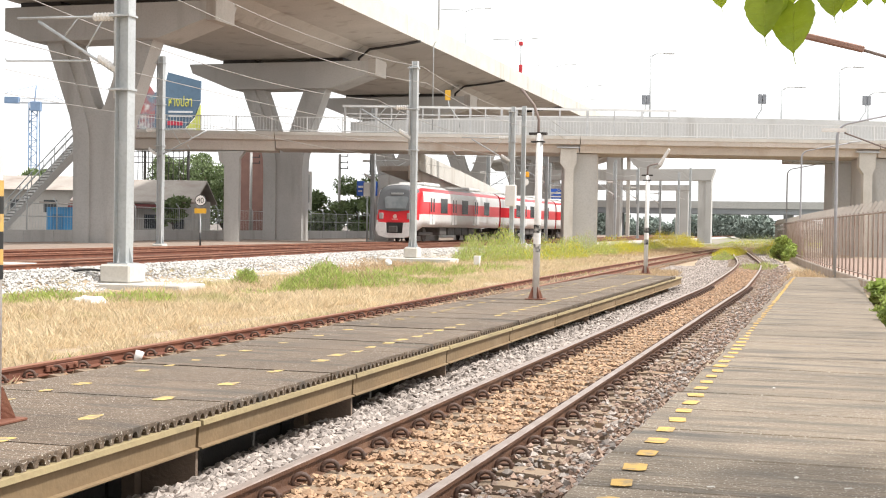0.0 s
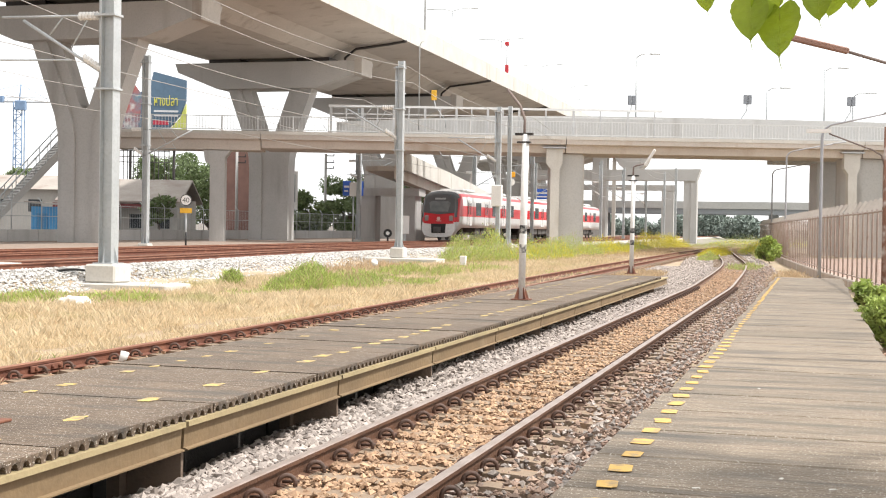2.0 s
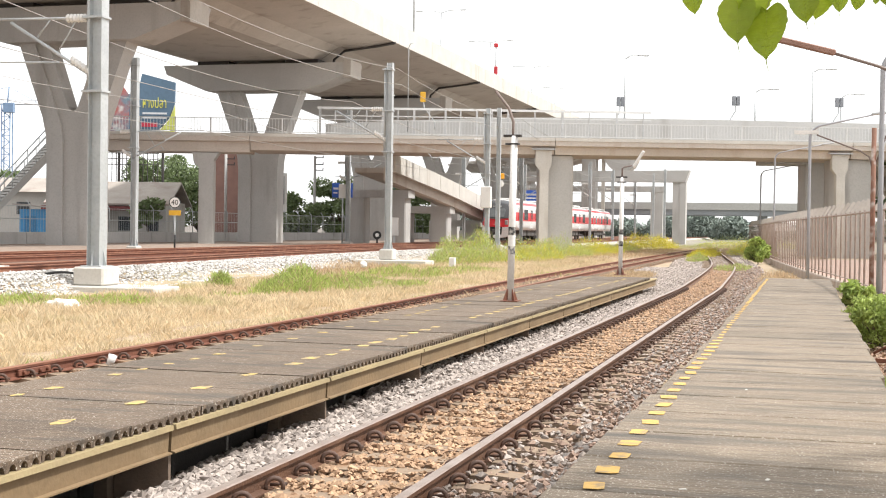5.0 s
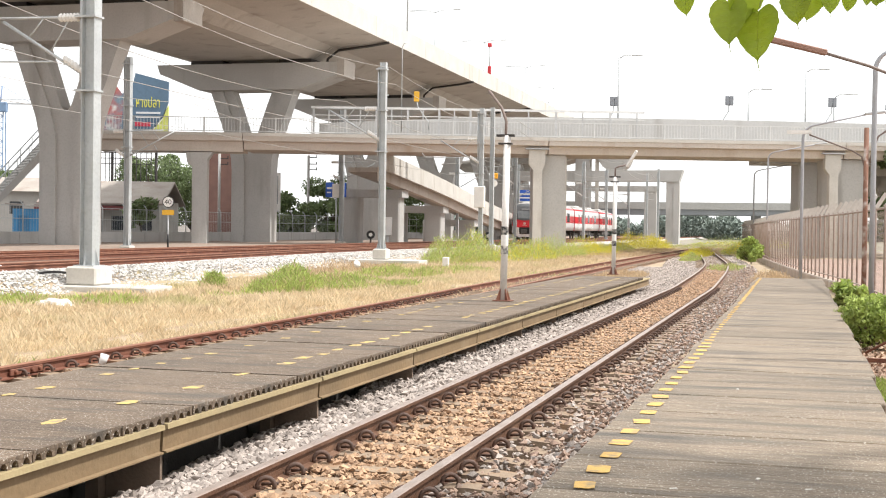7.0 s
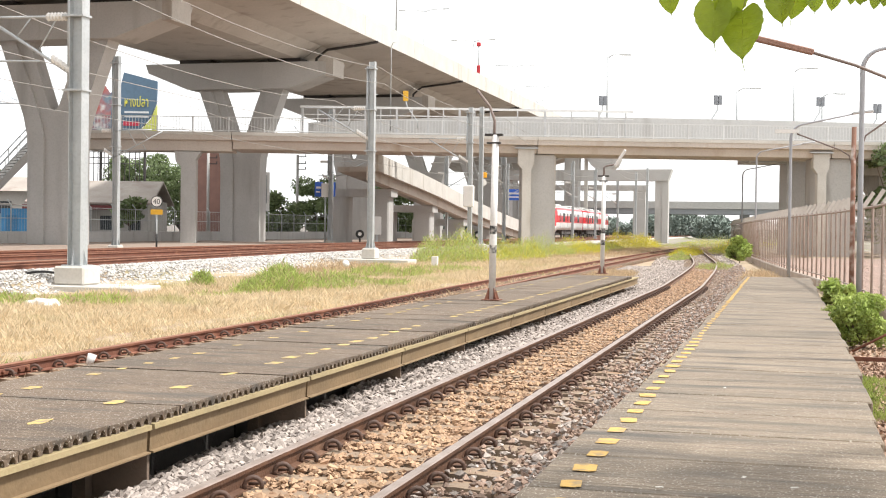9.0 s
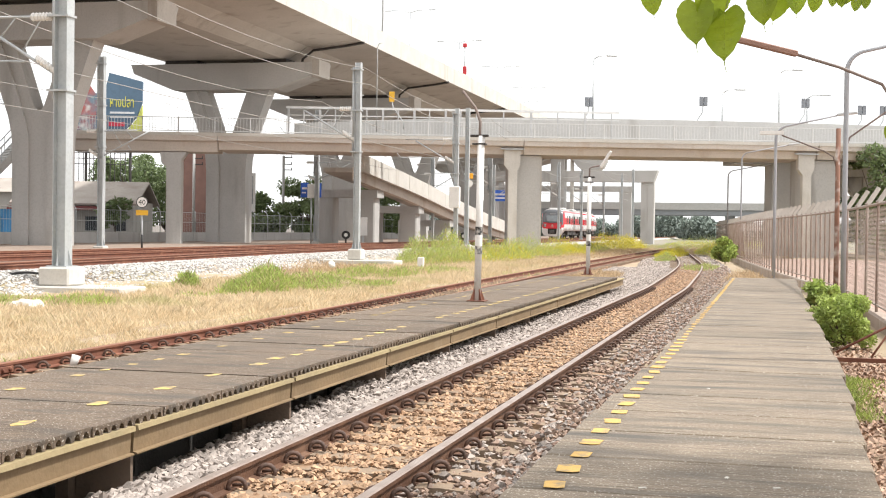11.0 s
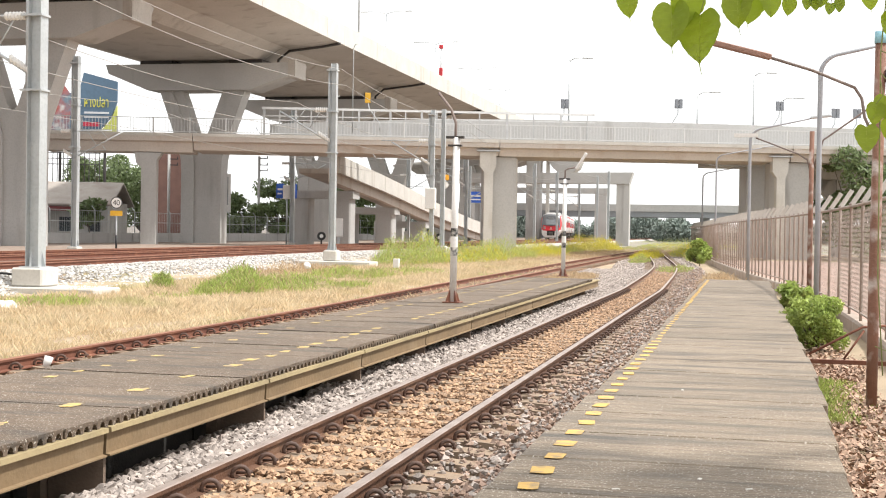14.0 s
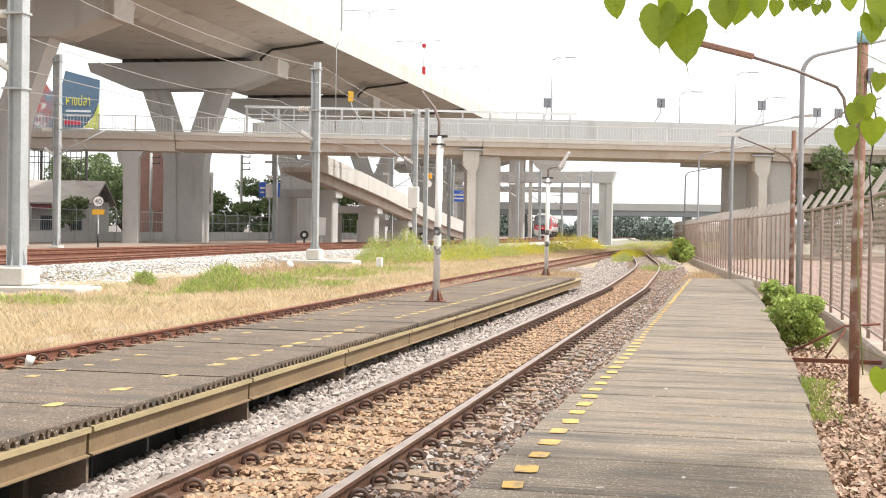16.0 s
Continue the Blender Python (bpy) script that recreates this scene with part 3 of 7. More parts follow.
def build_far():
    # portal frames of an unfinished line
    p = thing("portal_frame", "grey concrete portal frame standing over the far tracks", "portal")
    bm = bmesh.new()
    prism(bm, [(-38, 7.7), (-14.8, 7.7), (-14.3, 9.2), (-38, 9.0)], "y", 169.6, 172.0)
    part("crossbeam", bm, CONC2, p)
    for x in (-15.6, -36.5):
        bm = boxes((x - 0.85, x + 0.55, 170, 171.6, -0.5, 7.7), (x + 0.1, x + 0.85, 169.8, 171.8, -0.5, 7.7))
        part("column", bm, CONC2, p)
    p = thing("portal_frame", "more distant grey concrete portal frame with a stub column", "portal")
    bm = boxes((-46, -24.7, 239, 241, 8.5, 9.5))
    part("crossbeam", bm, CONC2, p)
    for x in (-26.0, -44):
        bm = boxes((x - 1.1, x + 1.1, 239.2, 240.8, -0.5, 8.5))
        part("column", bm, CONC2, p)
    # road bridge far off
    b = thing("distant_bridge", "long grey road bridge far behind the tracks", "bridge")
    grey = mat("distant_grey_concrete", (0.27, 0.29, 0.31), (0.23, 0.25, 0.27), 0.9, scale=0.2, fine=4)
    bm = boxes((-70, 160, 262, 272, 4.6, 5.9))
    part("girder", bm, grey, b)
    bm = boxes((-70, 160, 261.6, 261.9, 5.7, 7.1))
    part("parapet", bm, mat("distant_parapet", (0.46, 0.46, 0.45), (0.40, 0.40, 0.39), 0.9, scale=0.3, fine=4), b)
    for x in (-60, -42, -24, -8, 10, 28, 46):
        bm = boxes((x - 0.9, x + 0.9, 264, 270, -0.5, 4.6))
        part("pier", bm, grey, b)
    # round pier head of a column behind the bridge
    c = thing("bowl_head_pier", "tall concrete column with a flared rounded head", "pier")
    part("column", boxes((-32.6, -30.4, 195.3, 197.5, -0.5, 12.2), bev=0.1), CONC2, c)
    # The column's white sunlit edge is put in as a pale strip.
    part("down_pipe", boxes((-29.6, -29.1, 195.6, 196.2, -0.5, 12.2)), CONC_PALE, c)
    bm = bmesh.new()
    prism(bm, [(-40, 15.0), (-40, 12.3), (-30.2, 12.3), (-29.2, 12.0), (-28.5, 11.0), (-27.7, 10.3), (-26.6, 10.05), (-25.5, 10.3), (-24.7, 11.0), (-24.3, 11.9), (-24.1, 15.0)], "y", 195, 199)
    part("flared_head", bm, CONC2, c)
    # shelter and a small block between the tracks
    s = thing("shelter", "small white open shelter with a low hipped roof", "shelter", (-3.4, 205, -0.3))
    bm = bmesh.new()
    prism(bm, [(-4.5, 1.9), (4.5, 1.9), (2.0, 2.4), (1.0, 3.0), (-1.0, 3.0), (-2.0, 2.4)], "y", -2, 2)
    part("roof", bm, WHITE, s)
    for x in (-1.2, 0.2, 1.4):
        bm = boxes((x - 0.12, x + 0.12, -0.6, -0.4, 0, 1.9))
        part("post", bm, WHITE, s)
    e = thing("relay_cabinet", "pale grey concrete relay cabinet beside the far track", "cabinet", (-2.6, 108, -0.4))
    bm = boxes((-0.5, 0.5, -0.4, 0.4, 0, 1.5), bev=0.03)
    part("body", bm, CONC_PALE, e)
    bm = boxes((-0.56, 0.56, -0.46, 0.46, 1.5, 1.6), bev=0.02)
    part("lid", bm, CONC_PALE, e)


# ---- platforms ----
def mesh_of(name, bm, materials):
    me = bpy.data.meshes.new(name)
    bm.normal_update()
    bm.to_mesh(me)
    bm.free()
    for mm in materials:
        me.materials.append(mm)
    return me


def SHIFT(y):
    return glide([(0, -0.09), (6, -0.09), (9, -0.02), (13, 0.045), (40, 0.06)], y)


def build_platforms():
    # the platform that the view is from
    p = thing("platform", "low worn concrete slab platform with a yellow dashed line", "platform", kind="structure")
    bm = bmesh.new()
    box(bm, -1.14, 0.68, -0.491, 0.491, -0.14, 0, bev=0.012)
    meshes = [mesh_of("slab", bm, [SLAB])]
    for i in range(38):
        piece("slab", meshes[0], p, pose(SHIFT(0.9 + i) + random.uniform(-0.02, 0.02), 0.9 + i * 1.0, random.uniform(-0.005, 0.0), random.uniform(-.08, .08), random.uniform(-.05, .05), random.uniform(-.3, .3)))
    bm = boxes((-1.0, -0.75, 0, 38.2, -0.45, -0.145), (0.25, 0.5, 0, 38.2, -0.45, -0.145))
    part("bearer", bm, SLAB, p)
    bm = bmesh.new()
    k = [(-0.07, -0.06), (0.03, -0.065), (0.075, -0.05), (0.07, 0.055), (0.0, 0.065), (-0.078, 0.05)]
    prism(bm, k, "z", 0.0, 0.002)
    dash = mesh_of("yellow_mark", bm, [YEL])
    y = 4.66
    i = 0
    while y < 37.4:
        m = pose(-0.955 - 0.035 * max(0, min(1, (16 - y) / 11)) + random.uniform(-.012, .012), y, 0.0025, 0, 0, random.uniform(-6, 6)) @ Matrix.Diagonal((random.uniform(.62, .85) if y < 16 else random.uniform(.36, .5), random.uniform(1.3, 1.75) if y < 24 else 2.6, 1, 1))
        piece("yellow_mark", dash, p, m)
        y += 0.46
        i += 1
    # the island platform on hollow-core slabs
    q = thing("platform", "low island platform of hollow-core concrete slabs on a yellowed edge beam", "platform", kind="structure")
    bm = bmesh.new()
    L, T = 0.49, 0.068
    n = 9
    cell = 2 * L / n
    X1 = -4.10
    box(bm, -6.05, X1 - 0.22, -L, L, -T, 0)
    box(bm, X1 - 0.22, X1, -L, L, -0.022, 0)
    for c in range(n):
        y0 = -L + c * cell
        r = cell * 0.30
        mid = y0 + cell / 2
        pts = [(mid - r, -T)] + [(mid + r * math.cos(math.pi - math.pi * a / 6), -T + 0.010 + r * math.sin(math.pi * a / 6)) for a in range(7)] + [(mid + r, -T)]
        left = [(y0, -T), (y0, -0.022)] + [(mid, -0.022)] + [pt for pt in pts[:5][::-1]]
        right = [(y0 + cell, -0.022), (y0 + cell, -T)] + pts[4:][::-1] + [(mid, -0.022)]
        prism(bm, left, "x", X1 - 0.2, X1 - 0.003)
        prism(bm, right, "x", X1 - 0.2, X1 - 0.003)
    me = mesh_of("hollow_slab", bm, [SLAB_L])
    for i in range(34):
        piece("hollow_slab", me, q, pose(random.uniform(-0.012, 0.006), 2.93 + i * 1.0, random.uniform(-0.004, 0.0), 0, random.uniform(-.03, .03), random.uniform(-.3, .3)))
    # edge beam: yellowed cap, web, bottom lip
    y = 2.0
    while y < 36.0:
        L1 = 2.96
        bm = bmesh.new()
        prism(bm, [(X1 - 0.18, -0.071), (X1 + 0.026, -0.071), (X1 + 0.03, -0.104), (X1 - 0.18, -0.106)], "y", y, y + L1)
        eb = part("edge_cap", bm, EDGE, q)
        bm = bmesh.new()
        prism(bm, [(X1 - 0.18, -0.108), (X1 - 0.005, -0.108), (X1 - 0.012, -0.252), (X1 + 0.02, -0.258), (X1 + 0.02, -0.268), (X1 - 0.18, -0.268)], "y", y, y + L1)
        part("edge_beam", bm, WEB, q)
        bm = boxes((X1 - 0.55, X1 - 0.45, y - 0.08, y + 0.10, -0.75, -0.12), (X1 - 0.44, X1 - 0.03, y + 0.0, y + 0.035, -0.75, -0.27))
        part("support", bm, mat("brown_support", (0.22, 0.16, 0.12), None, 0.85), q)
        bm = boxes((-6.0, -5.8, y, y + L1, -0.5, -0.12))
        part("rear_beam", bm, SLAB, q)
        # Near-black backing paints the shade of the gap below the edge beam.
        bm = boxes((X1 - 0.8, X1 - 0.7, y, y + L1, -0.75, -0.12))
        part("inner_wall", bm, mat("painted_gap_shade", (0.06, 0.055, 0.05), None, 0.95), q)
        y += 3.0
    worn = mat("worn_yellow_paint", (0.60, 0.43, 0.13), (0.50, 0.37, 0.13), 0.85, scale=10, fine=70, bump=0.2, stain=(0.25, 0.205, 0.15), stain_scale=13, stain_at=0.44)
    marks = []
    for v in range(4):
        bm = bmesh.new()
        ring = []
        for i in range(14):
            a = 2 * math.pi * i / 14
            r = random.uniform(0.7, 1.1)
            ring.append((0.042 * r * (abs(math.cos(a)) ** 0.6) * (1 if math.cos(a) > 0 else -1), 0.12 * r * (abs(math.sin(a)) ** 0.7) * (1 if math.sin(a) > 0 else -1)))
        prism(bm, ring, "z", 0.0, 0.0015)
        marks.append(mesh_of("yellow_mark", bm, [worn]))
    for x, y0, g in ((-4.58, 6.45, 0.98), (-5.6, 6.0, 0.98)):
        outer = x > -5
        y = y0
        while y < 35:
            if random.random() > 0.08:
                for e in ((0, 0.47) if random.random() < 0.6 and not outer else (0,)):
                    piece("yellow_mark", random.choice(marks), q, pose(x + random.uniform(-.03, .03), y + e + random.uniform(-.04, .04), 0.0015, 0, 0, random.uniform(-8, 8)) @ Matrix.Diagonal((random.uniform(1.1, 1.6) if not e else 0.9, random.uniform(.9, 1.25) if outer else random.uniform(.45, .8), 1, 1)))
            y += (0.49 if y > 11 else g) if outer else (g if y < 16 else 0.75)


def platform_post(y, x, lean, arm_to, h=2.95):
    """White lamp post with black and yellow bands."""
    t = thing("platform_lamp_post", "white steel lamp post with black and yellow bands on the platform", "lamp post", (x, y, 0), group="island platform lamp posts")
    r = 0.062
    bm = bmesh.new()
    tube(bm, [(0, 0, 0), (lean * 0.3, 0, h)], r, 12)
    part("pole", bm, WHITE, t)
    rows = ((0.84, 0.99, PEEL), (0.99, 1.18, WHITE), (1.18, 1.33, PEEL)) if y > 10 else (
        (0.90, 0.99, BLACK), (0.99, 1.09, YEL), (1.09, 1.20, BLACK), (1.20, 1.31, YEL), (1.31, 1.42, BLACK), (1.42, 1.52, YEL))
    for z0, z1, m in rows:
        bm = bmesh.new()
        tube(bm, [(lean * 0.3 * z0 / h, 0, z0), (lean * 0.3 * z1 / h, 0, z1)], r + 0.004, 12, cap=False)
        part("band", bm, m, t)
    bm = boxes((-0.16, 0.16, -0.16, 0.16, 0.002, 0.02), bev=0.004)
    base = part("base_plate", bm, RUST, t)
    for a in range(4):
        bm = bmesh.new()
        prism(bm, [(0.055, 0.021), (0.15, 0.021), (0.14, 0.05), (0.07, 0.22), (0.055, 0.22)], "y", -0.008, 0.008)
        bm.transform(pose(0, 0, 0, 0, 0, 45 + 90 * a))
        part("gusset", bm, RUST, base)
    bm = boxes((-0.16, 0.16, -0.05, 0.05, h - 0.02, h + 0.02), (-0.12, 0.12, -0.06, 0.06, h - 0.16, h - 0.13))
    part("bracket", bm, DARK, t)
    bm = bmesh.new()
    ax, az = arm_to
    tube(bm, [(0, 0, h - 0.2), (0.01, 0, h + 0.25), (ax * 0.25, 0, h + 0.25 + (az - 0.25) * 0.45), (ax, 0, h + az)], 0.025, 8)
    a = part("arm", bm, mat("brown_pipe", (0.22, 0.17, 0.15), None, 0.6), t)
    if ax > 0:
        bm = boxes((-0.28, 0.28, -0.06, 0.06, -0.05, 0.03), bev=0.02)
        bm.transform(pose(ax + 0.12, 0, h + az + 0.18, 0, -58, 0))
        part("lamp_head", bm, WHITE, a)


# ---- main line masts ----
def mast(x, y, z, h, arms=True, w=0.17, label="galvanised steel catenary mast with a cantilever on a concrete footing", reach=-2.4):
    t = thing("catenary_mast", label, "mast", (x, y, z), group="catenary masts")
    g = 0.016
    bm = bmesh.new()
    prism(bm, [(-w, -w), (-w + g, -w), (-w + g, -0.012), (w - g, -0.012), (w - g, -w), (w, -w), (w, w), (w - g, w), (w - g, 0.012), (-w + g, 0.012), (-w + g, w), (-w, w)], "z", 0, h)
    part("column", bm, STEEL, t)
    bm = boxes((-w - 0.1, w + 0.1, -w - 0.1, w + 0.1, 0, 0.03))
    part("base_plate", bm, STEEL, t)
    for k in range(4):
        bm = bmesh.new()
        prism(bm, [(0, 0.03), (0.1, 0.03), (0.0, 0.42)], "y", -0.008, 0.008)
        bm.transform(pose(0, 0, 0, 0, 0, 90 * k) @ pose(w, 0, 0))
        part("stiffener", bm, STEEL, t)
    f = thing("footing", "pale concrete mast footing", "footing", (x, y, z), group="mast footings")
    half = 0.40 if w > 0.16 else 0.30
    bm = boxes((-half, half, -half, half, -0.44, 0), bev=0.04)
    part("block", bm, CONC_PALE, f)
    bm = boxes((-1.25, 1.85, -0.6, 0.7, -0.80, -0.445), bev=0.03)
    part("plinth", bm, CONC_PALE, f)
    if arms:
        ht = h - 1.4
        bm = tubes(([(-w - 0.09, 0, h * 0.50), (-w - 0.09, 0, h - 0.2)], 0.055))
        dp = part("side_pipe", bm, STEEL, t)
        for k in (0, 2, 4):
            bm = boxes((-w - 0.17, w + 0.04, -w - 0.04, w + 0.04, h * 0.52 + k * h * 0.11, h * 0.52 + k * h * 0.11 + 0.05))
            part("clamp", bm, STEEL, dp)
        top, low = 5.95, 4.55
        bm = tubes(([(-w, 0, top), (reach - 0.6, 0, top + 0.03)], 0.03), n=8)
        a = part("top_tube", bm, STEEL, t)
        bm = tubes(([(-w, 0, low), (reach, 0, top - 0.06)], 0.04), n=8)
        part("strut_tube", bm, STEEL, t)
        bm = tubes(([(-w - 0.9, 0, top - 1.05), (reach - 0.9, 0, top - 1.0), (reach - 1.1, 0, top - 0.75)], 0.024), n=6)
        part("registration_arm", bm, STEEL, t)
        bm = tubes(([(reach * 0.45, 0, low + 0.62), (reach * 0.25, 0, top - 0.02)], 0.018), ([(reach * 0.7, 0, low + 0.96), (reach * 0.55, 0, top - 0.02)], 0.018), n=6)
        part("brace", bm, STEEL, t)
        for zz, xx in ((top, -w - 0.45), (low + 0.14, -w - 0.3)):
            bm = bmesh.new()
            rings = []
            for i in range(13):
                u = xx + i * 0.045 - 0.25
                v = zz if zz == top else zz + (-(u + w) - 0.1) * 0.62
                rr = 0.11 if i % 2 else 0.075
                rings.append([bm.verts.new((u, rr * math.cos(a2 * 0.785), v + rr * math.sin(a2 * 0.785))) for a2 in range(8)])
            for r0, r1 in zip(rings, rings[1:]):
                for k in range(8):
                    bm.faces.new((r0[k], r0[(k + 1) % 8], r1[(k + 1) % 8], r1[k]))
            bm.faces.new(rings[0][::-1])
            bm.faces.new(rings[-1])
            part("insulator", bm, WHITE, a, "white ribbed insulator")
    return t


def wire_line(name, x, z, y0, y1, sag, label, step=26.0, r=0.013):
    pts = []
    y = y0
    while y < y1:
        for i in range(8):
            u = i / 8
            pts.append((x, y + u * step, z - sag * 4 * u * (1 - u)))
        y += step
    bm = bmesh.new()
    tube(bm, pts, r, 4)
    tagged(obj(name, bm, mat("overhead_wire", (0.42, 0.40, 0.38), None, 0.6, 0.3)), label, "wire", group="overhead wires")


# ---- train ----
def build_train():
    tr = thing("train", "white train with red window band and grey cab front", "train", (0, 0, HIGH_Z))
    body_w = mat("train_white", (0.74, 0.73, 0.72), (0.70, 0.69, 0.68), 0.3, scale=0.6, fine=8, bump=0, stain=(0.60, 0.57, 0.53), stain_scale=0.6, stain_at=0.6)
    red = mat("train_red", (0.62, 0.022, 0.032), (0.55, 0.02, 0.03), 0.3, scale=0.6, fine=8, bump=0)
    roof = mat("train_roof_grey", (0.50, 0.49, 0.48), (0.42, 0.41, 0.40), 0.6, scale=1, bump=0)
    glass = mat("train_window_glass", (0.035, 0.04, 0.045), (0.05, 0.055, 0.06), 0.08, scale=1, fine=5, bump=0, spec=0.8)
    mask = mat("cab_grey_mask", (0.13, 0.135, 0.145), (0.11, 0.115, 0.12), 0.25, scale=1, bump=0)
    under = mat("underframe_grey", (0.11, 0.105, 0.10), (0.07, 0.065, 0.06), 0.8, scale=3)
    half = [(1.36, 0.95), (1.42, 1.4), (1.43, 1.78), (1.43, 2.56), (1.41, 2.95), (1.36, 3.22), (1.24, 3.44), (0.95, 3.60), (0.5, 3.68), (0.0, 3.70)]
    ring = half + [(-x, z) for x, z in half[-2::-1]]
    band = [0, 0, 1, 0, 0, 1, 2, 2, 2]
    bands = band + band[::-1]
    LEN = 21.1
    cars = []

    def shell(bm, secs):
        rows = []
        for y, w, lift, rake, bot in secs:
            row = []
            for x, z in ring:
                zz = 0.95 + (z - 0.95) * lift
                if z == 0.95:
                    zz += bot
                row.append(bm.verts.new((x * w, y + rake * max(0, zz - 1.3) ** 1.4, zz)))
            rows.append(row)
        for k, (a, b) in enumerate(zip(rows, rows[1:])):
            for i in range(len(ring) - 1):
                f = bm.faces.new((a[i], b[i], b[i + 1], a[i + 1]))
                f.material_index = bands[i]
                if k < 2 and secs[0][3] > 0:
                    j = min(i, len(ring) - 2 - i)
                    f.material_index = (3 if j >= 2 and (k == 0 or j >= 5) else 1) if j >= 1 else 0
                if k == 2 and secs[0][3] > 0:
                    j = min(i, len(ring) - 2 - i)
                    f.material_index = 1 if 2 <= j <= 5 else bands[i]
                f.smooth = True
            bm.faces.new((a[-1], b[-1], b[0], a[0])).material_index = 0
        return rows
    for c in range(3):
        bm = bmesh.new()
        if c == 0:
            secs = [(0.0, 0.80, 0.86, 0.20, -0.35), (0.22, 0.92, 0.93, 0.17, -0.30), (0.6, 0.98, 0.97, 0.10, -0.2), (1.4, 1.0, 1.0, 0.0, 0), (LEN, 1, 1, 0, 0)]
        else:
            secs = [(0, 1, 1, 0, 0), (LEN, 1, 1, 0, 0)]
        rows = shell(bm, secs)
        fr = bm.faces.new(rows[0])
        fr.material_index = 1
        bm.faces.new(rows[-1][::-1]).material_index = 2
        bmesh.ops.recalc_face_normals(bm, faces=bm.faces[:])
        car = part("car", bm, [body_w, red, roof, mask], tr, "cab car with a red and grey front" if c == 0 else "")
        cars.append(car)
        # windows and doors on both sides
        for s in (-1, 1):
            for k, dy in enumerate((3.3, 8.5, 14.2)):
                bm = boxes((s * 1.40 - 0.02, s * 1.40 + 0.045, dy - 0.62, dy + 0.62, 1.12, 3.02), bev=0.01)
                d = part("door", bm, body_w, car)
                bm = boxes((s * 1.42 - 0.02, s * 1.42 + 0.03, dy - 0.64, dy + 0.64, 1.78, 2.56))
                part("door_band", bm, red, d)
                for e in (-0.3, 0.3):
                    bm = boxes((s * 1.44 - 0.02, s * 1.44 + 0.02, dy + e - 0.13, dy + e + 0.13, 1.95, 2.82), bev=0.01)
                    part("door_window", bm, glass, d)
                bm = boxes((s * 1.44 - 0.02, s * 1.44 + 0.012, dy - 0.015, dy + 0.015, 1.12, 3.0))
                part("door_seam", bm, mask, d)
            for dy in (6.0, 11.2, 17.2):
                bm = boxes((s * 1.42 - 0.02, s * 1.42 + 0.02, dy - 0.78, dy + 0.78, 1.88, 2.86), bev=0.012)
                part("window", bm, glass, car)
        for dy in (5.0, 15.5):
            bm = boxes((-0.95, 0.95, dy - 1.7, dy + 1.7, 3.58, 3.86), bev=0.1)
            part("air_conditioner", bm, mat("pale_roof_unit", (0.66, 0.65, 0.63), None, 0.5), car)
        for dy in (6.6, 8.6, 10.3, 12.0, 13.8):
            bm = boxes((-1.2, 1.2, dy - 0.75, dy + 0.75, 0.42, 0.94), bev=0.03)
            part("underfloor_box", bm, under, car)
        for dy in (3.2, 17.4):
            bm = boxes((-1.05, -0.85, dy - 1.5, dy + 1.5, 0.42, 0.62), (0.85, 1.05, dy - 1.5, dy + 1.5, 0.42, 0.62), (-0.9, 0.9, dy - 0.25, dy + 0.25, 0.4, 0.9), bev=0.02)
            bg = part("bogie", bm, under, car)
            for e in (-1.0, 1.0):
                bm = tubes(([(-0.62, dy + e, 0.43), (-0.5, dy + e, 0.43)], 0.43), ([(0.5, dy + e, 0.43), (0.62, dy + e, 0.43)], 0.43), ([(-0.5, dy + e, 0.43), (0.5, dy + e, 0.43)], 0.07), n=16)
                part("wheelset", bm, under, bg)
        if c < 2:
            bm = boxes((-0.85, 0.85, LEN, LEN + 0.5, 0.98, 3.2))
            part("gangway", bm, under, car)
        if c == 0:
            # cab front: grey mask, windscreen, lamps, coupler recess, bumper
            def front(x, z, out=0.0):
                return Vector((x, 0.20 * max(0, z - 1.3) ** 1.4 - 0.02 - out, z))
            bm = bmesh.new()
            o = [(-1.13, 2.02), (0, 1.90), (1.13, 2.02), (1.16, 2.45), (1.10, 2.92), (0.92, 3.18), (0.4, 3.32), (-0.4, 3.32), (-0.92, 3.18), (-1.10, 2.92), (-1.16, 2.45)]
            zs = [front(x, z) for x, z in o]
            ctr = bm.verts.new(front(0, 2.5, 0.01))
            vs = [bm.verts.new(v) for v in zs]
            bk = [bm.verts.new(v + Vector((0, 0.5, 0))) for v in zs]
            for i in range(len(vs)):
                j = (i + 1) % len(vs)
                bm.faces.new((vs[i], vs[j], ctr))
                bm.faces.new((vs[j], vs[i], bk[i], bk[j]))
            bmesh.ops.recalc_face_normals(bm, faces=bm.faces[:])
            mk = part("cab_mask", bm, mask, car, "dark grey cab front panel")
            bm = bmesh.new()
            o = [(-0.66, 2.10), (0.66, 2.10), (0.80, 2.75), (0.66, 2.86), (-0.66, 2.86), (-0.80, 2.75)]
            vs = [bm.verts.new(front(x, z, 0.05)) for x, z in o]
            bk = [bm.verts.new(front(x, z, -0.1)) for x, z in o]
            bm.faces.new(vs)
            for i in range(6):
                bm.faces.new((vs[(i + 1) % 6], vs[i], bk[i], bk[(i + 1) % 6]))
            bmesh.ops.recalc_face_normals(bm, faces=bm.faces[:])
            part("windscreen", bm, mat("windscreen_glass", (0.16, 0.18, 0.19), (0.22, 0.24, 0.25), 0.08, scale=0.8, fine=3, bump=0, spec=0.8), mk)
            bm = boxes((-0.4, 0.4, 0.36, 0.5, 2.98, 3.10))
            part("destination_display", bm, mat("display_grey", (0.42, 0.44, 0.45), None, 0.3), mk)
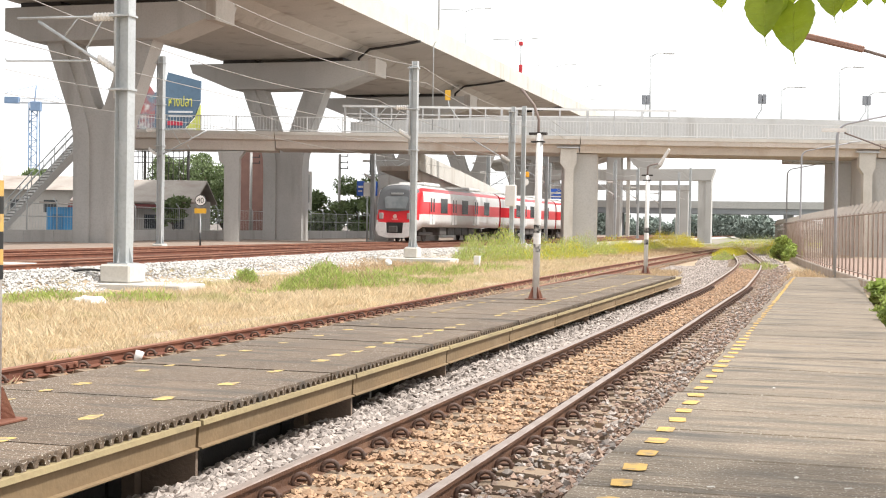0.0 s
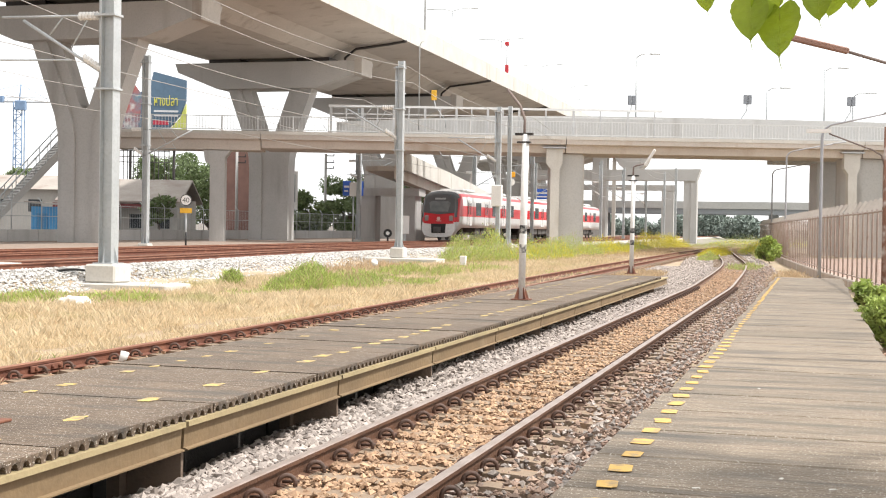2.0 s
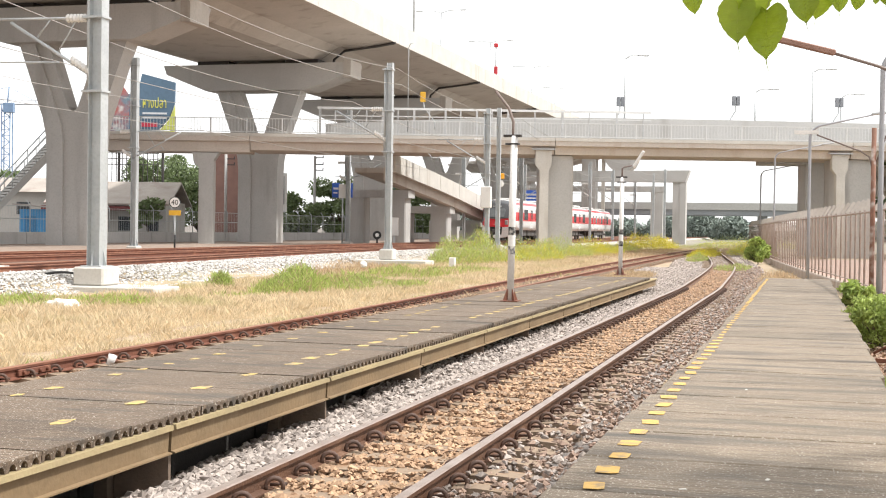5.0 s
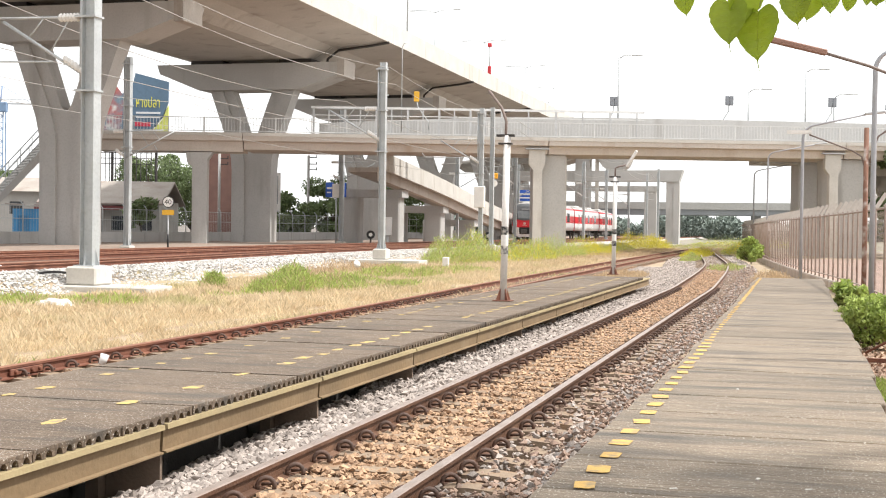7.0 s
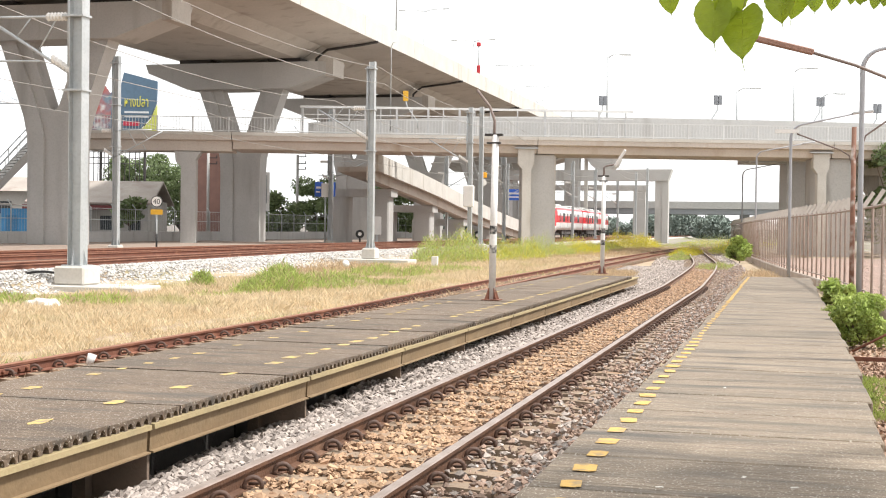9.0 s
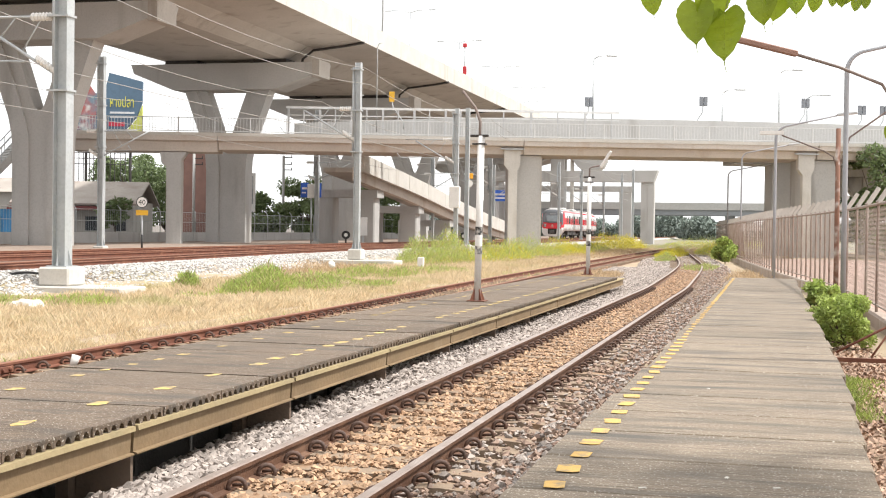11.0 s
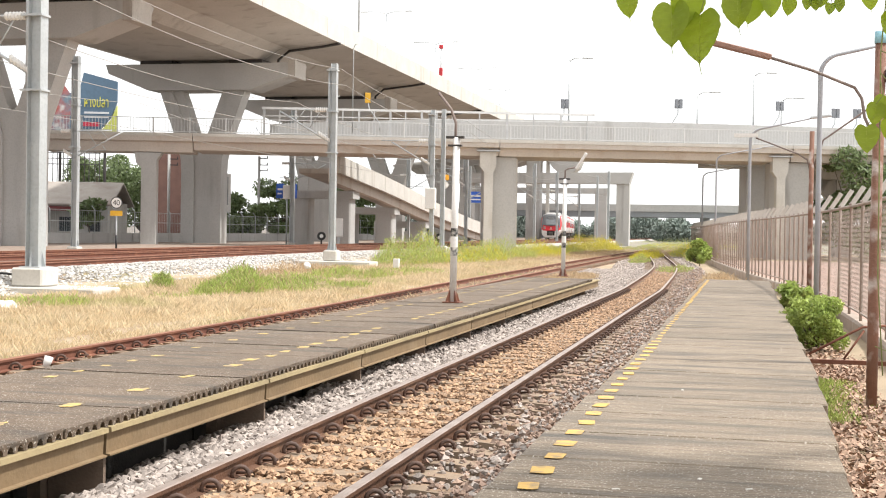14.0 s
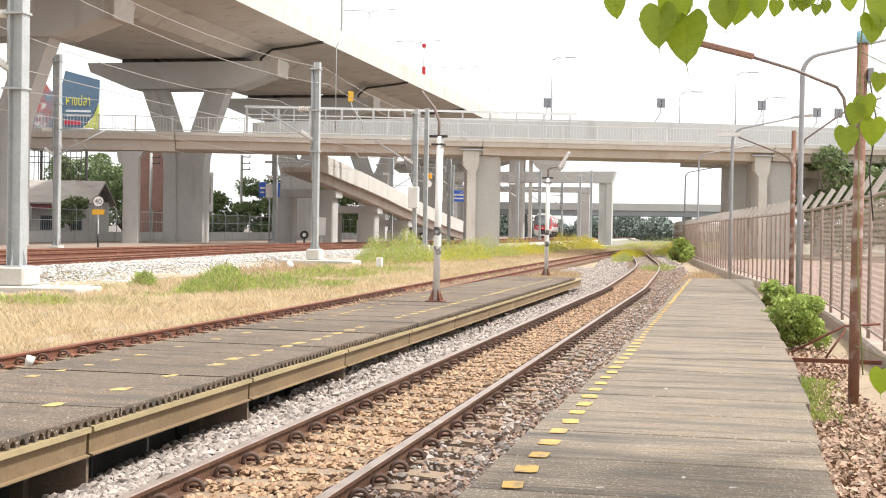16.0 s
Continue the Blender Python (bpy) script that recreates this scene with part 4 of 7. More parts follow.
            for s in (-1, 1):
                bm = boxes((s * 0.92 - 0.14, s * 0.92 + 0.14, -0.035, 0.15, 1.42, 1.82), bev=0.04)
                hl = part("headlight", bm, mat("lamp_glass", (0.35, 0.30, 0.29), None, 0.1), car)
            bm = bmesh.new()
            tube(bm, [(0, -0.02, 1.60), (0, -0.035, 1.60)], 0.13, 14)
            box(bm, -0.2, 0.2, -0.035, -0.01, 1.40, 1.45)
            part("emblem", bm, mat("pale_emblem", (0.75, 0.5, 0.45), None, 0.5), car)
            bm = bmesh.new()
            prism(bm, [(-1.2, 1.25), (-1.24, 0.75), (-1.05, 0.4), (-0.6, 0.26), (0.6, 0.26), (1.05, 0.4), (1.24, 0.75), (1.2, 1.25), (0.58, 1.2), (0.52, 0.55), (-0.52, 0.55), (-0.58, 1.2)], "y", -0.12, 0.75)
            part("bumper", bm, body_w, car)
            bm = boxes((-0.56, 0.56, -0.02, 0.2, 0.5, 1.22))
            part("coupler_recess", bm, BLACK, car)
            bm = boxes((-0.18, 0.18, -0.35, 0.1, 0.68, 0.95), (-0.28, 0.28, -0.42, -0.3, 0.6, 1.0), bev=0.03)
            part("coupler", bm, under, car)
    return cars


# ---- behind the main line ----
def build_boundary():
    w = thing("boundary_wall", "low grey concrete wall topped by a fence behind the main line", "wall", kind="structure")
    runs = ((Vector((-44.2, 40, 0)), Vector((-43.6, 175, 0))),)
    for a, b in runs:
        n = 45
        for i in range(n):
            p, q = a.lerp(b, i / n), a.lerp(b, (i + 1) / n)
            bm = boxes((p.x - 0.12, p.x + 0.12, p.y + 0.01, q.y - 0.01, -0.3, 0.72), bev=0.02)
            part("wall_panel", bm, CONC2, w)
            bm = tubes(([(p.x, p.y + 0.5, 0.7), (p.x, p.y + 0.5, 2.3), (p.x - 0.25, p.y + 0.5, 2.6)], 0.035), n=6)
            part("fence_post", bm, STEEL, w)
        for z in (2.25, 1.5):
            bm = tubes(([(a.x, a.y, z), (b.x, b.y, z)], 0.022), n=5)
            part("fence_rail", bm, STEEL, w)
        bm = bmesh.new()
        yy = a.y
        while yy < 120:
            tube(bm, [(a.x, yy, 0.7), (a.x, yy, 2.25)], 0.008, 3, cap=False)
            yy += 0.3
        tagged(part("fence_bars", bm, STEEL, w), kind="stuff")


def tree(at, h, r, name="tree", label="leafy green tree behind the boundary wall", leaf=None, n=1500, size=0.28, trunk=0.45, flat=0.75, seed=1):
    rng = np.random.default_rng(seed)
    t = thing(name, label, "tree" if name != "bush" else "bush", at)
    bm = bmesh.new()
    th = h * trunk
    tube(bm, [(0, 0, -0.3), (0.1, 0.05, th * 0.5), (0.0, 0.1, th), (0.1, 0, h * 0.75)], max(0.03, h * 0.022), 7, taper=max(0.01, h * 0.008))
    clumps = []
    k = 22
    for i in range(k):
        a = i * 2.4
        d = r * (0.25 + 0.65 * rng.random())
        z = th + (h - th) * (0.1 + 0.85 * rng.random())
        p = Vector((d * math.cos(a), d * math.sin(a), z))
        clumps.append((p, r * (0.22 + 0.24 * rng.random())))
        tube(bm, [(0, 0.05, th * 0.9), (p.x * 0.5, p.y * 0.5, (th + p.z) / 2), tuple(p)], max(0.012, h * 0.009), 5, taper=0.01)
    part("trunk", bm, mat("bark", (0.16, 0.12, 0.09), None, 0.9, scale=4, bump=0.6), t)
    vs, fs = [], []
    for i in range(n):
        p, rr = clumps[int(rng.integers(len(clumps)))]
        v = rng.normal(size=3)
        v /= np.linalg.norm(v)
        c = np.array(p) + v * rr * (0.55 + 0.5 * rng.random()) * np.array((1, 1, flat))
        u = rng.normal(size=3)
        u /= np.linalg.norm(u)
        w = np.cross(u, rng.normal(size=3))
        w /= np.linalg.norm(w)
        s = size * (0.6 + 0.8 * rng.random())
        q = len(vs)
        vs += [tuple(c - u * s), tuple(c + w * s * 0.45), tuple(c + u * s), tuple(c - w * s * 0.45)]
        fs.append((q, q + 1, q + 2, q + 3))
    me = bpy.data.meshes.new("crown")
    me.from_pydata(vs, [], fs)
    me.materials.append(leaf or LEAF)
    ob = new("crown", me)
    ob.parent = t
    return t


def build_background():
    wallp = mat("dirty_white_wall", (0.56, 0.54, 0.51), (0.44, 0.42, 0.39), 0.85, scale=0.6, fine=8, bump=0.1, stain=(0.34, 0.31, 0.27), stain_scale=0.4, streak=True)
    roofm = mat("weathered_roof", (0.40, 0.36, 0.32), (0.32, 0.28, 0.25), 0.9, scale=0.8, fine=6, stain=(0.26, 0.2, 0.17), stain_scale=0.5)
    redroof = mat("maroon_eave", (0.20, 0.06, 0.06), None, 0.8)
    # long low house with a pitched sheet roof
    h = thing("house", "long low grey house with a weathered pitched roof behind the wall", "house", (-56, 99, -0.2), TURN)
    part("wall", boxes((-5.5, 3.9, 0, 9, 0, 3.4)), wallp, h)
    bm = bmesh.new()
    prism(bm, [(-0.9, 3.2), (4.5, 5.2), (9.9, 3.2), (9.9, 3.05), (4.5, 5.0), (-0.9, 3.05)], "x", -6.2, 4.4)
    part("roof", bm, roofm, h)
    bm = boxes((-6.2, 3.0, -1.6, -0.5, 2.6, 2.95))
    part("awning", bm, redroof, h)
    for x in (-4.5, -2.0, 0.4, 2.8):
        bm = boxes((x - 0.5, x + 0.5, -0.06, 0.0, 0.9, 2.1))
        wd = part("window", bm, mat("dark_pane", (0.05, 0.055, 0.06), None, 0.2), h)
        part("window_frame", boxes((x - 0.58, x + 0.58, -0.09, -0.04, 2.1, 2.2), (x - 0.58, x + 0.58, -0.09, -0.04, 0.82, 0.9)), wallp, wd)
    # white house far to the side
    h = thing("house", "white rendered house with a low brown roof", "house", (-74, 100, -0.2), TURN)
    part("wall", boxes((-7, 9, 0, 8, 0, 4.2)), wallp, h)
    bm = bmesh.new()
    prism(bm, [(-0.8, 4.2), (4, 5.6), (8.8, 4.2)], "x", -7.6, 9.6)
    part("roof", bm, roofm, h)
    for x in (-4, 0, 4, 7):
        part("window", boxes((x - 0.6, x + 0.6, -0.06, 0.0, 2.2, 3.3)), mat("dark_pane", (0.05, 0.055, 0.06), None, 0.2), h)
    # blue hut
    h = thing("hut", "small bright blue hut with a dark window beside the stairs", "hut", (-54.6, 82.8, -0.2), TURN)
    part("wall", boxes((-0.3, 3.6, 0, 3, 0, 2.45)), mat("blue_boards", (0.10, 0.36, 0.66), (0.08, 0.30, 0.58), 0.7, scale=1.5), h)
    bm = bmesh.new()
    prism(bm, [(-0.7, 2.75), (4.0, 2.4), (4.0, 2.48), (-0.7, 2.84)], "y", -0.5, 3.4)
    part("roof", bm, roofm, h)
    part("window", boxes((1.6, 2.7, -0.05, 0.0, 0.9, 1.9)), mat("dark_pane", (0.05, 0.055, 0.06), None, 0.2), h)
    part("door", boxes((0.1, 0.9, -0.05, 0.0, 0.05, 1.95)), mat("blue_door", (0.07, 0.26, 0.5), None, 0.7), h)
    # brown block
    b = thing("building", "brown brick building with pale bands", "building", (-61.5, 127.6, -0.2), TURN)
    brick = mat("brown_brick", (0.23, 0.13, 0.105), (0.18, 0.10, 0.085), 0.9, scale=1.2, fine=20)
    part("wall", boxes((0, 3.2, 0, 6, 0, 9.2), (3.2, 5.4, 1, 6, 0, 7.4)), brick, b)
    for z in (1.4, 4.0, 6.4):
        part("pale_band", boxes((3.3, 5.5, 0.9, 1.0, z, z + 0.5)), WHITE, b)
    # blue-topped block and a hoarding
    b = thing("building", "distant pale building with a blue upper storey", "building", (-66, 190, -0.2), TURN)
    part("wall", boxes((0, 6.5, 0, 6, 0, 8.2)), wallp, b)
    part("upper_storey", boxes((1.5, 6.5, -0.1, 6, 6.2, 9.2)), mat("blue_cladding", (0.08, 0.27, 0.52), None, 0.6), b)
    s = thing("hoarding", "white framed advertising board on a pole", "billboard", (-47.2, 112.5, 0), TURN)
    part("frame", boxes((-0.9, 0.8, -0.15, 0.15, 2.6, 6.2)), WHITE, s)
    part("panel", boxes((-0.75, 0.6, -0.19, -0.155, 3.3, 5.9)), mat("faded_poster", (0.45, 0.47, 0.46), (0.2, 0.22, 0.22), 0.5, scale=1.4, fine=4, bump=0), s)
    part("pole", tubes(([(0, 0, -0.3), (0, 0, 2.6)], 0.12)), STEEL, s)
    # big billboard on its frame
    s = thing("billboard", "large dark blue curved billboard with yellow lettering and a colourful edge", "billboard", (-68.6, 125.7, 0), TURN)
    navy = mat("billboard_navy", (0.10, 0.17, 0.25), (0.085, 0.145, 0.215), 0.5, scale=0.4, fine=3, bump=0)
    bm = bmesh.new()
    prism(bm, [(-3.6, 10.6), (0.2, 10.4), (1.6, 11.2), (2.9, 12.7), (3.5, 14.3), (3.55, 16.5), (0.0, 17.4), (-0.4, 15.6), (-3.2, 14.4)], "y", 0, 0.5)
    part("panel", bm, navy, s)
    bm = bmesh.new()
    prism(bm, [(0.2, 10.4), (3.5, 10.2), (3.5, 14.0), (2.9, 12.5), (1.6, 11.0)], "y", 0.1, 0.6)
    part("yellow_corner", bm, mat("lime_yellow", (0.62, 0.66, 0.16), None, 0.6), s)
    bm = bmesh.new()
    prism(bm, [(-3.6, 10.6), (-1.5, 10.6), (-1.2, 14.9), (-2.0, 16.0), (-3.0, 14.6)], "y", -0.03, -0.005)
    part("picture", bm, mat("poster_picture", (0.45, 0.12, 0.10), (0.10, 0.25, 0.32), 0.5, scale=0.9, fine=3, bump=0, stain=(0.6, 0.6, 0.58), stain_scale=1.1, stain_at=0.55), s)
    yl = mat("poster_yellow", (0.75, 0.72, 0.10), None, 0.5)
    wh = mat("poster_white", (0.75, 0.76, 0.78), None, 0.5)
    cu = bpy.data.curves.new("lettering", "FONT")
    cu.body, cu.size, cu.extrude = "\u0e2b\u0e32\u0e07\u0e1b\u0e25\u0e32", 1.5, 0.02
    cu.materials.append(yl)
    tx = new("lettering", cu)
    dg = bpy.context.evaluated_depsgraph_get()
    me = bpy.data.meshes.new_from_object(tx.evaluated_get(dg))
    bpy.data.objects.remove(tx)
    xs = [v.co.x for v in me.vertices]
    ok = len(xs) > 40
    if ok:
        wdt = max(xs) - min(xs)
        me.transform(Matrix.Diagonal((2.5 / wdt, 1.0, 1, 1)))
        ob = new("lettering", me)
        ob.parent, ob.matrix_basis = s, pose(0.05, -0.05, 13.75, 90)
        tagged(ob, "yellow lettering")
    for z, x0, x1 in ((13.05, 0.1, 2.7), (12.6, 0.1, 2.7)):
        part("text_bar", boxes((x0, x1, -0.05, -0.01, z, z + 0.2)), wh, s)
    part("red_bar", boxes((0.0, 1.7, -0.05, -0.01, 11.7, 12.15)), mat("poster_red", (0.55, 0.04, 0.08), None, 0.5), s)
    part("frame", tubes(([(-2.5, 0.6, -0.3), (-2.5, 0.6, 12)], 0.15), ([(2.2, 0.6, -0.3), (2.2, 0.6, 12)], 0.15), ([(-3, 0.7, 10.5), (3, 0.7, 10.5)], 0.1)), DARK, s)
    # scaffold below it
    s = thing("scaffold", "dark steel tube scaffold", "scaffold", (-70.2, 124.0, 0), TURN)
    rows = []
    for i in range(11):
        rows.append(([(i * 0.55 - 1.5, 0.2 + 0.4 * (i % 2), -0.3), (i * 0.55 - 1.5, 0.2 + 0.4 * (i % 2), 10.3)], 0.05))
    for row in rows:
        part("upright", tubes(row, n=5), DARK, s)
    rows = [([(-1.6, 0.15, z), (4.1, 0.15, z)], 0.045) for z in (7.6, 8.2, 8.8, 9.4, 10.0)]
    part("ledgers", tubes(*rows, n=5), DARK, s)
    # tower crane
    c = thing("tower_crane", "distant blue lattice tower crane", "crane", (-129.3, 191, 0), TURN)
    blue = mat("crane_blue", (0.20, 0.30, 0.46), None, 0.6)
    rows = []
    for a, b in ((-0.7, -0.7), (0.7, -0.7), (0.7, 0.7), (-0.7, 0.7)):
        rows.append(([(a, b, -0.5), (a, b, 21)], 0.12))
    for i in range(20):
        rows.append(([(-0.7 if i % 2 else 0.7, -0.7, i * 1.05), (0.7 if i % 2 else -0.7, -0.7, i * 1.05 + 1.05)], 0.08))
        rows.append(([(-0.7, -0.7, i * 1.05), (0.7, -0.7, i * 1.05)], 0.07))
    part("mast", tubes(*rows, n=4), blue, c)
    rows = [([(-16, -0.5, 21.0), (6, -0.5, 21.1)], 0.12), ([(-16, 0.5, 21.0), (6, 0.5, 21.1)], 0.12), ([(-14, 0, 21.9), (5.5, 0, 21.8)], 0.09)]
    for i in range(20):
        rows.append(([(-15 + i, -0.5, 21.05), (-14.5 + i, 0, 21.85)], 0.05))
        rows.append(([(-14.5 + i, 0, 21.85), (-14 + i, -0.5, 21.05)], 0.05))
    part("jib", tubes(*rows, n=4), mat("crane_grey", (0.45, 0.47, 0.5), None, 0.6), c)
    part("cab", boxes((-0.3, 1.4, -1.4, -0.3, 19.6, 21.2), bev=0.05), blue, c)
    part("counterweight", boxes((-6.0, -2.5, -0.8, 0.2, 20.9, 22.0), bev=0.05), blue, c)
    part("apex", tubes(([(0, 0, 21), (0.3, 0, 24)], 0.12), ([(0.3, 0, 24), (5, 0, 21.4)], 0.04), ([(0.3, 0, 24), (-9, 0, 21.6)], 0.04), n=5), blue, c)
    # pale tower far off
    b = thing("building", "pale far-off apartment tower", "building", (-190, 250, -0.5), TURN)
    # Facade and window colours carry the distance haze as a pale blue-grey.
    pale = mat("hazy_facade", (0.62, 0.66, 0.70), (0.56, 0.60, 0.64), 0.9, scale=0.3)
    part("wall", boxes((-12, 7, 0, 10, 0, 16)), pale, b)
    for i in range(6):
        for k in range(5):
            part("window", boxes((-11 + i * 3, -9.4 + i * 3, -0.1, 0.0, 9 + k * 1.4, 9.8 + k * 1.4)), mat("hazy_window", (0.35, 0.42, 0.48), None, 0.4), b)
    # stairs down from the bridge
    s = thing("staircase", "grey concrete stairs with steel handrails from the bridge to the ground", "stairs")
    a, b2 = across(-24.4, 87.5, 6.9), across(-29.6, 84.5, 0.0)
    n = 34
    d = (b2 - a)
    hz = math.degrees(math.atan2(d.y, d.x))
    L = math.hypot(d.x, d.y)
    base = Matrix.Translation(a) @ pose(0, 0, 0, 0, 0, hz)
    bm = boxes((0, L / n + 0.06, -1.1, 1.1, -0.12, 0))
    st = mesh_of("step", bm, [CONC2])
    for i in range(n):
        piece("step", st, s, base @ pose(i * L / n, 0, -(i + 1) * 6.9 / n))
    for e in (-1.15, 1.15):
        bm = bmesh.new()
        prism(bm, [(0, 0), (L, -6.9), (L, -7.3), (0.5, -7.3 + 6.9 * (1 - 0.5 / L) - 0.35), (0, -0.75)], "y", e - 0.08, e + 0.08)
        bm.transform(base)
        part("stringer", bm, CONC2, s)
        rows = [([(0, e, 1.0), (L, e, -5.9)], 0.04), ([(0, e, 0.55), (L, e, -6.35)], 0.03)]
        rows += [([(L * i / 8, e, -6.9 * i / 8), (L * i / 8, e, 1.0 - 6.9 * i / 8)], 0.03) for i in range(9)]
        bm = tubes(*rows, n=5)
        bm.transform(base)
        part("handrail", bm, STEEL, s)
    bm = boxes((-1.6, 0.05, -1.2, 1.2, -0.5, 0.0), (-0.9, 0.0, -1.15, -1.0, 0, 1.3))
    bm.transform(base)
    part("landing", bm, CONC2, s)
    # trees
    tree((-72.5, 136, -0.2), 9.6, 4.4, seed=3, n=10000, trunk=0.15, size=0.20)
    tree((-66.0, 134, -0.2), 8.0, 4.4, seed=4, n=10000, trunk=0.12, size=0.20)
    tree((-51.0, 139, -0.2), 6.4, 3.6, seed=5, n=10000, trunk=0.1, size=0.20, label="leafy tree half hidden behind the catenary masts")
    tree((-47.2, 117, -0.2), 4.2, 2.8, seed=6, n=10000, trunk=0.08, size=0.18, label="low leafy tree behind the boundary wall")
    tree((-47.5, 88, -0.2), 3.2, 1.4, seed=7, n=900, label="dark shrub behind the fence", name="bush", size=0.2)
    tree((-55.0, 92, -0.2), 4.4, 1.5, seed=8, n=900, label="narrow dark tree beside the house")
    tree((-44.5, 130, -0.2), 6.0, 3.4, seed=9, n=10000, trunk=0.08, size=0.19, label="tree seen under the ramp")
    tree((-47.5, 152, -0.2), 6.5, 4.4, seed=10, n=10000, trunk=0.08, size=0.20, label="tree seen under the ramp")
    tree((11.5, 88, -0.3), 6.6, 3.6, seed=11, n=10000, trunk=0.1, size=0.16, label="dense dark tree beyond the fence")
    tree((15.0, 84, -0.3), 5.8, 3.4, seed=12, n=10000, trunk=0.1, size=0.15, label="dense dark tree beyond the fence")
    tree((8.0, 96, -0.3), 7.4, 3.4, seed=13, n=10000, trunk=0.1, size=0.18, label="dense dark tree beyond the fence")
    tree((-120, 178, -0.3), 9, 2.2, seed=14, n=500, size=0.8, trunk=0.8, label="distant palm-like tree beside the crane")
    # far woods below the distant bridge
    rng = np.random.default_rng(5)
    vs, fs = [], []
    for i in range(60000):
        x = rng.uniform(-95, 60)
        c = np.array((x, rng.uniform(284, 305), -0.5 + (4.6 + 1.3 * math.sin(x * 0.21) + 1.0 * math.sin(x * 0.77)) * rng.random() ** 0.7))
        u = rng.normal(size=3)
        w = rng.normal(size=3)
        q = len(vs)
        vs += [tuple(c), tuple(c + u * 0.45), tuple(c + w * 0.45)]
        fs.append((q, q + 1, q + 2))
    me = bpy.data.meshes.new("far_woods")
    me.from_pydata(vs, [], fs)
    # Distance haze is mixed into this grey-green leaf colour.
    me.materials.append(mat("hazy_wood_leaf", (0.24, 0.285, 0.25), (0.18, 0.22, 0.195), 0.8, scale=0.15, fine=2, bump=0, per=0.35))
    tagged(new("far_woods", me), "dense green woods far behind the tracks", "trees", kind="stuff")
    # utility poles
    for i, (x, y, h) in enumerate(((-56.5, 121, 9.2), (-49.6, 128, 9.0), (-43.0, 100, 5.2))):
        t = thing("utility_pole", "concrete utility pole with steel crossarms behind the wall", "pole", (x, y, -0.3), TURN, group="utility poles")
        part("pole", tubes(([(0, 0, 0), (0, 0, h)], 0.14), n=8), CONC2, t)
        if i < 2:
            for z in (h - 0.2, h - 0.9, h - 1.5):
                part("crossarm", boxes((0, 0.9, -0.05, 0.05, z - 0.05, z + 0.05), (0.8, 0.9, -0.05, 0.05, z, z + 0.25)), DARK, t)


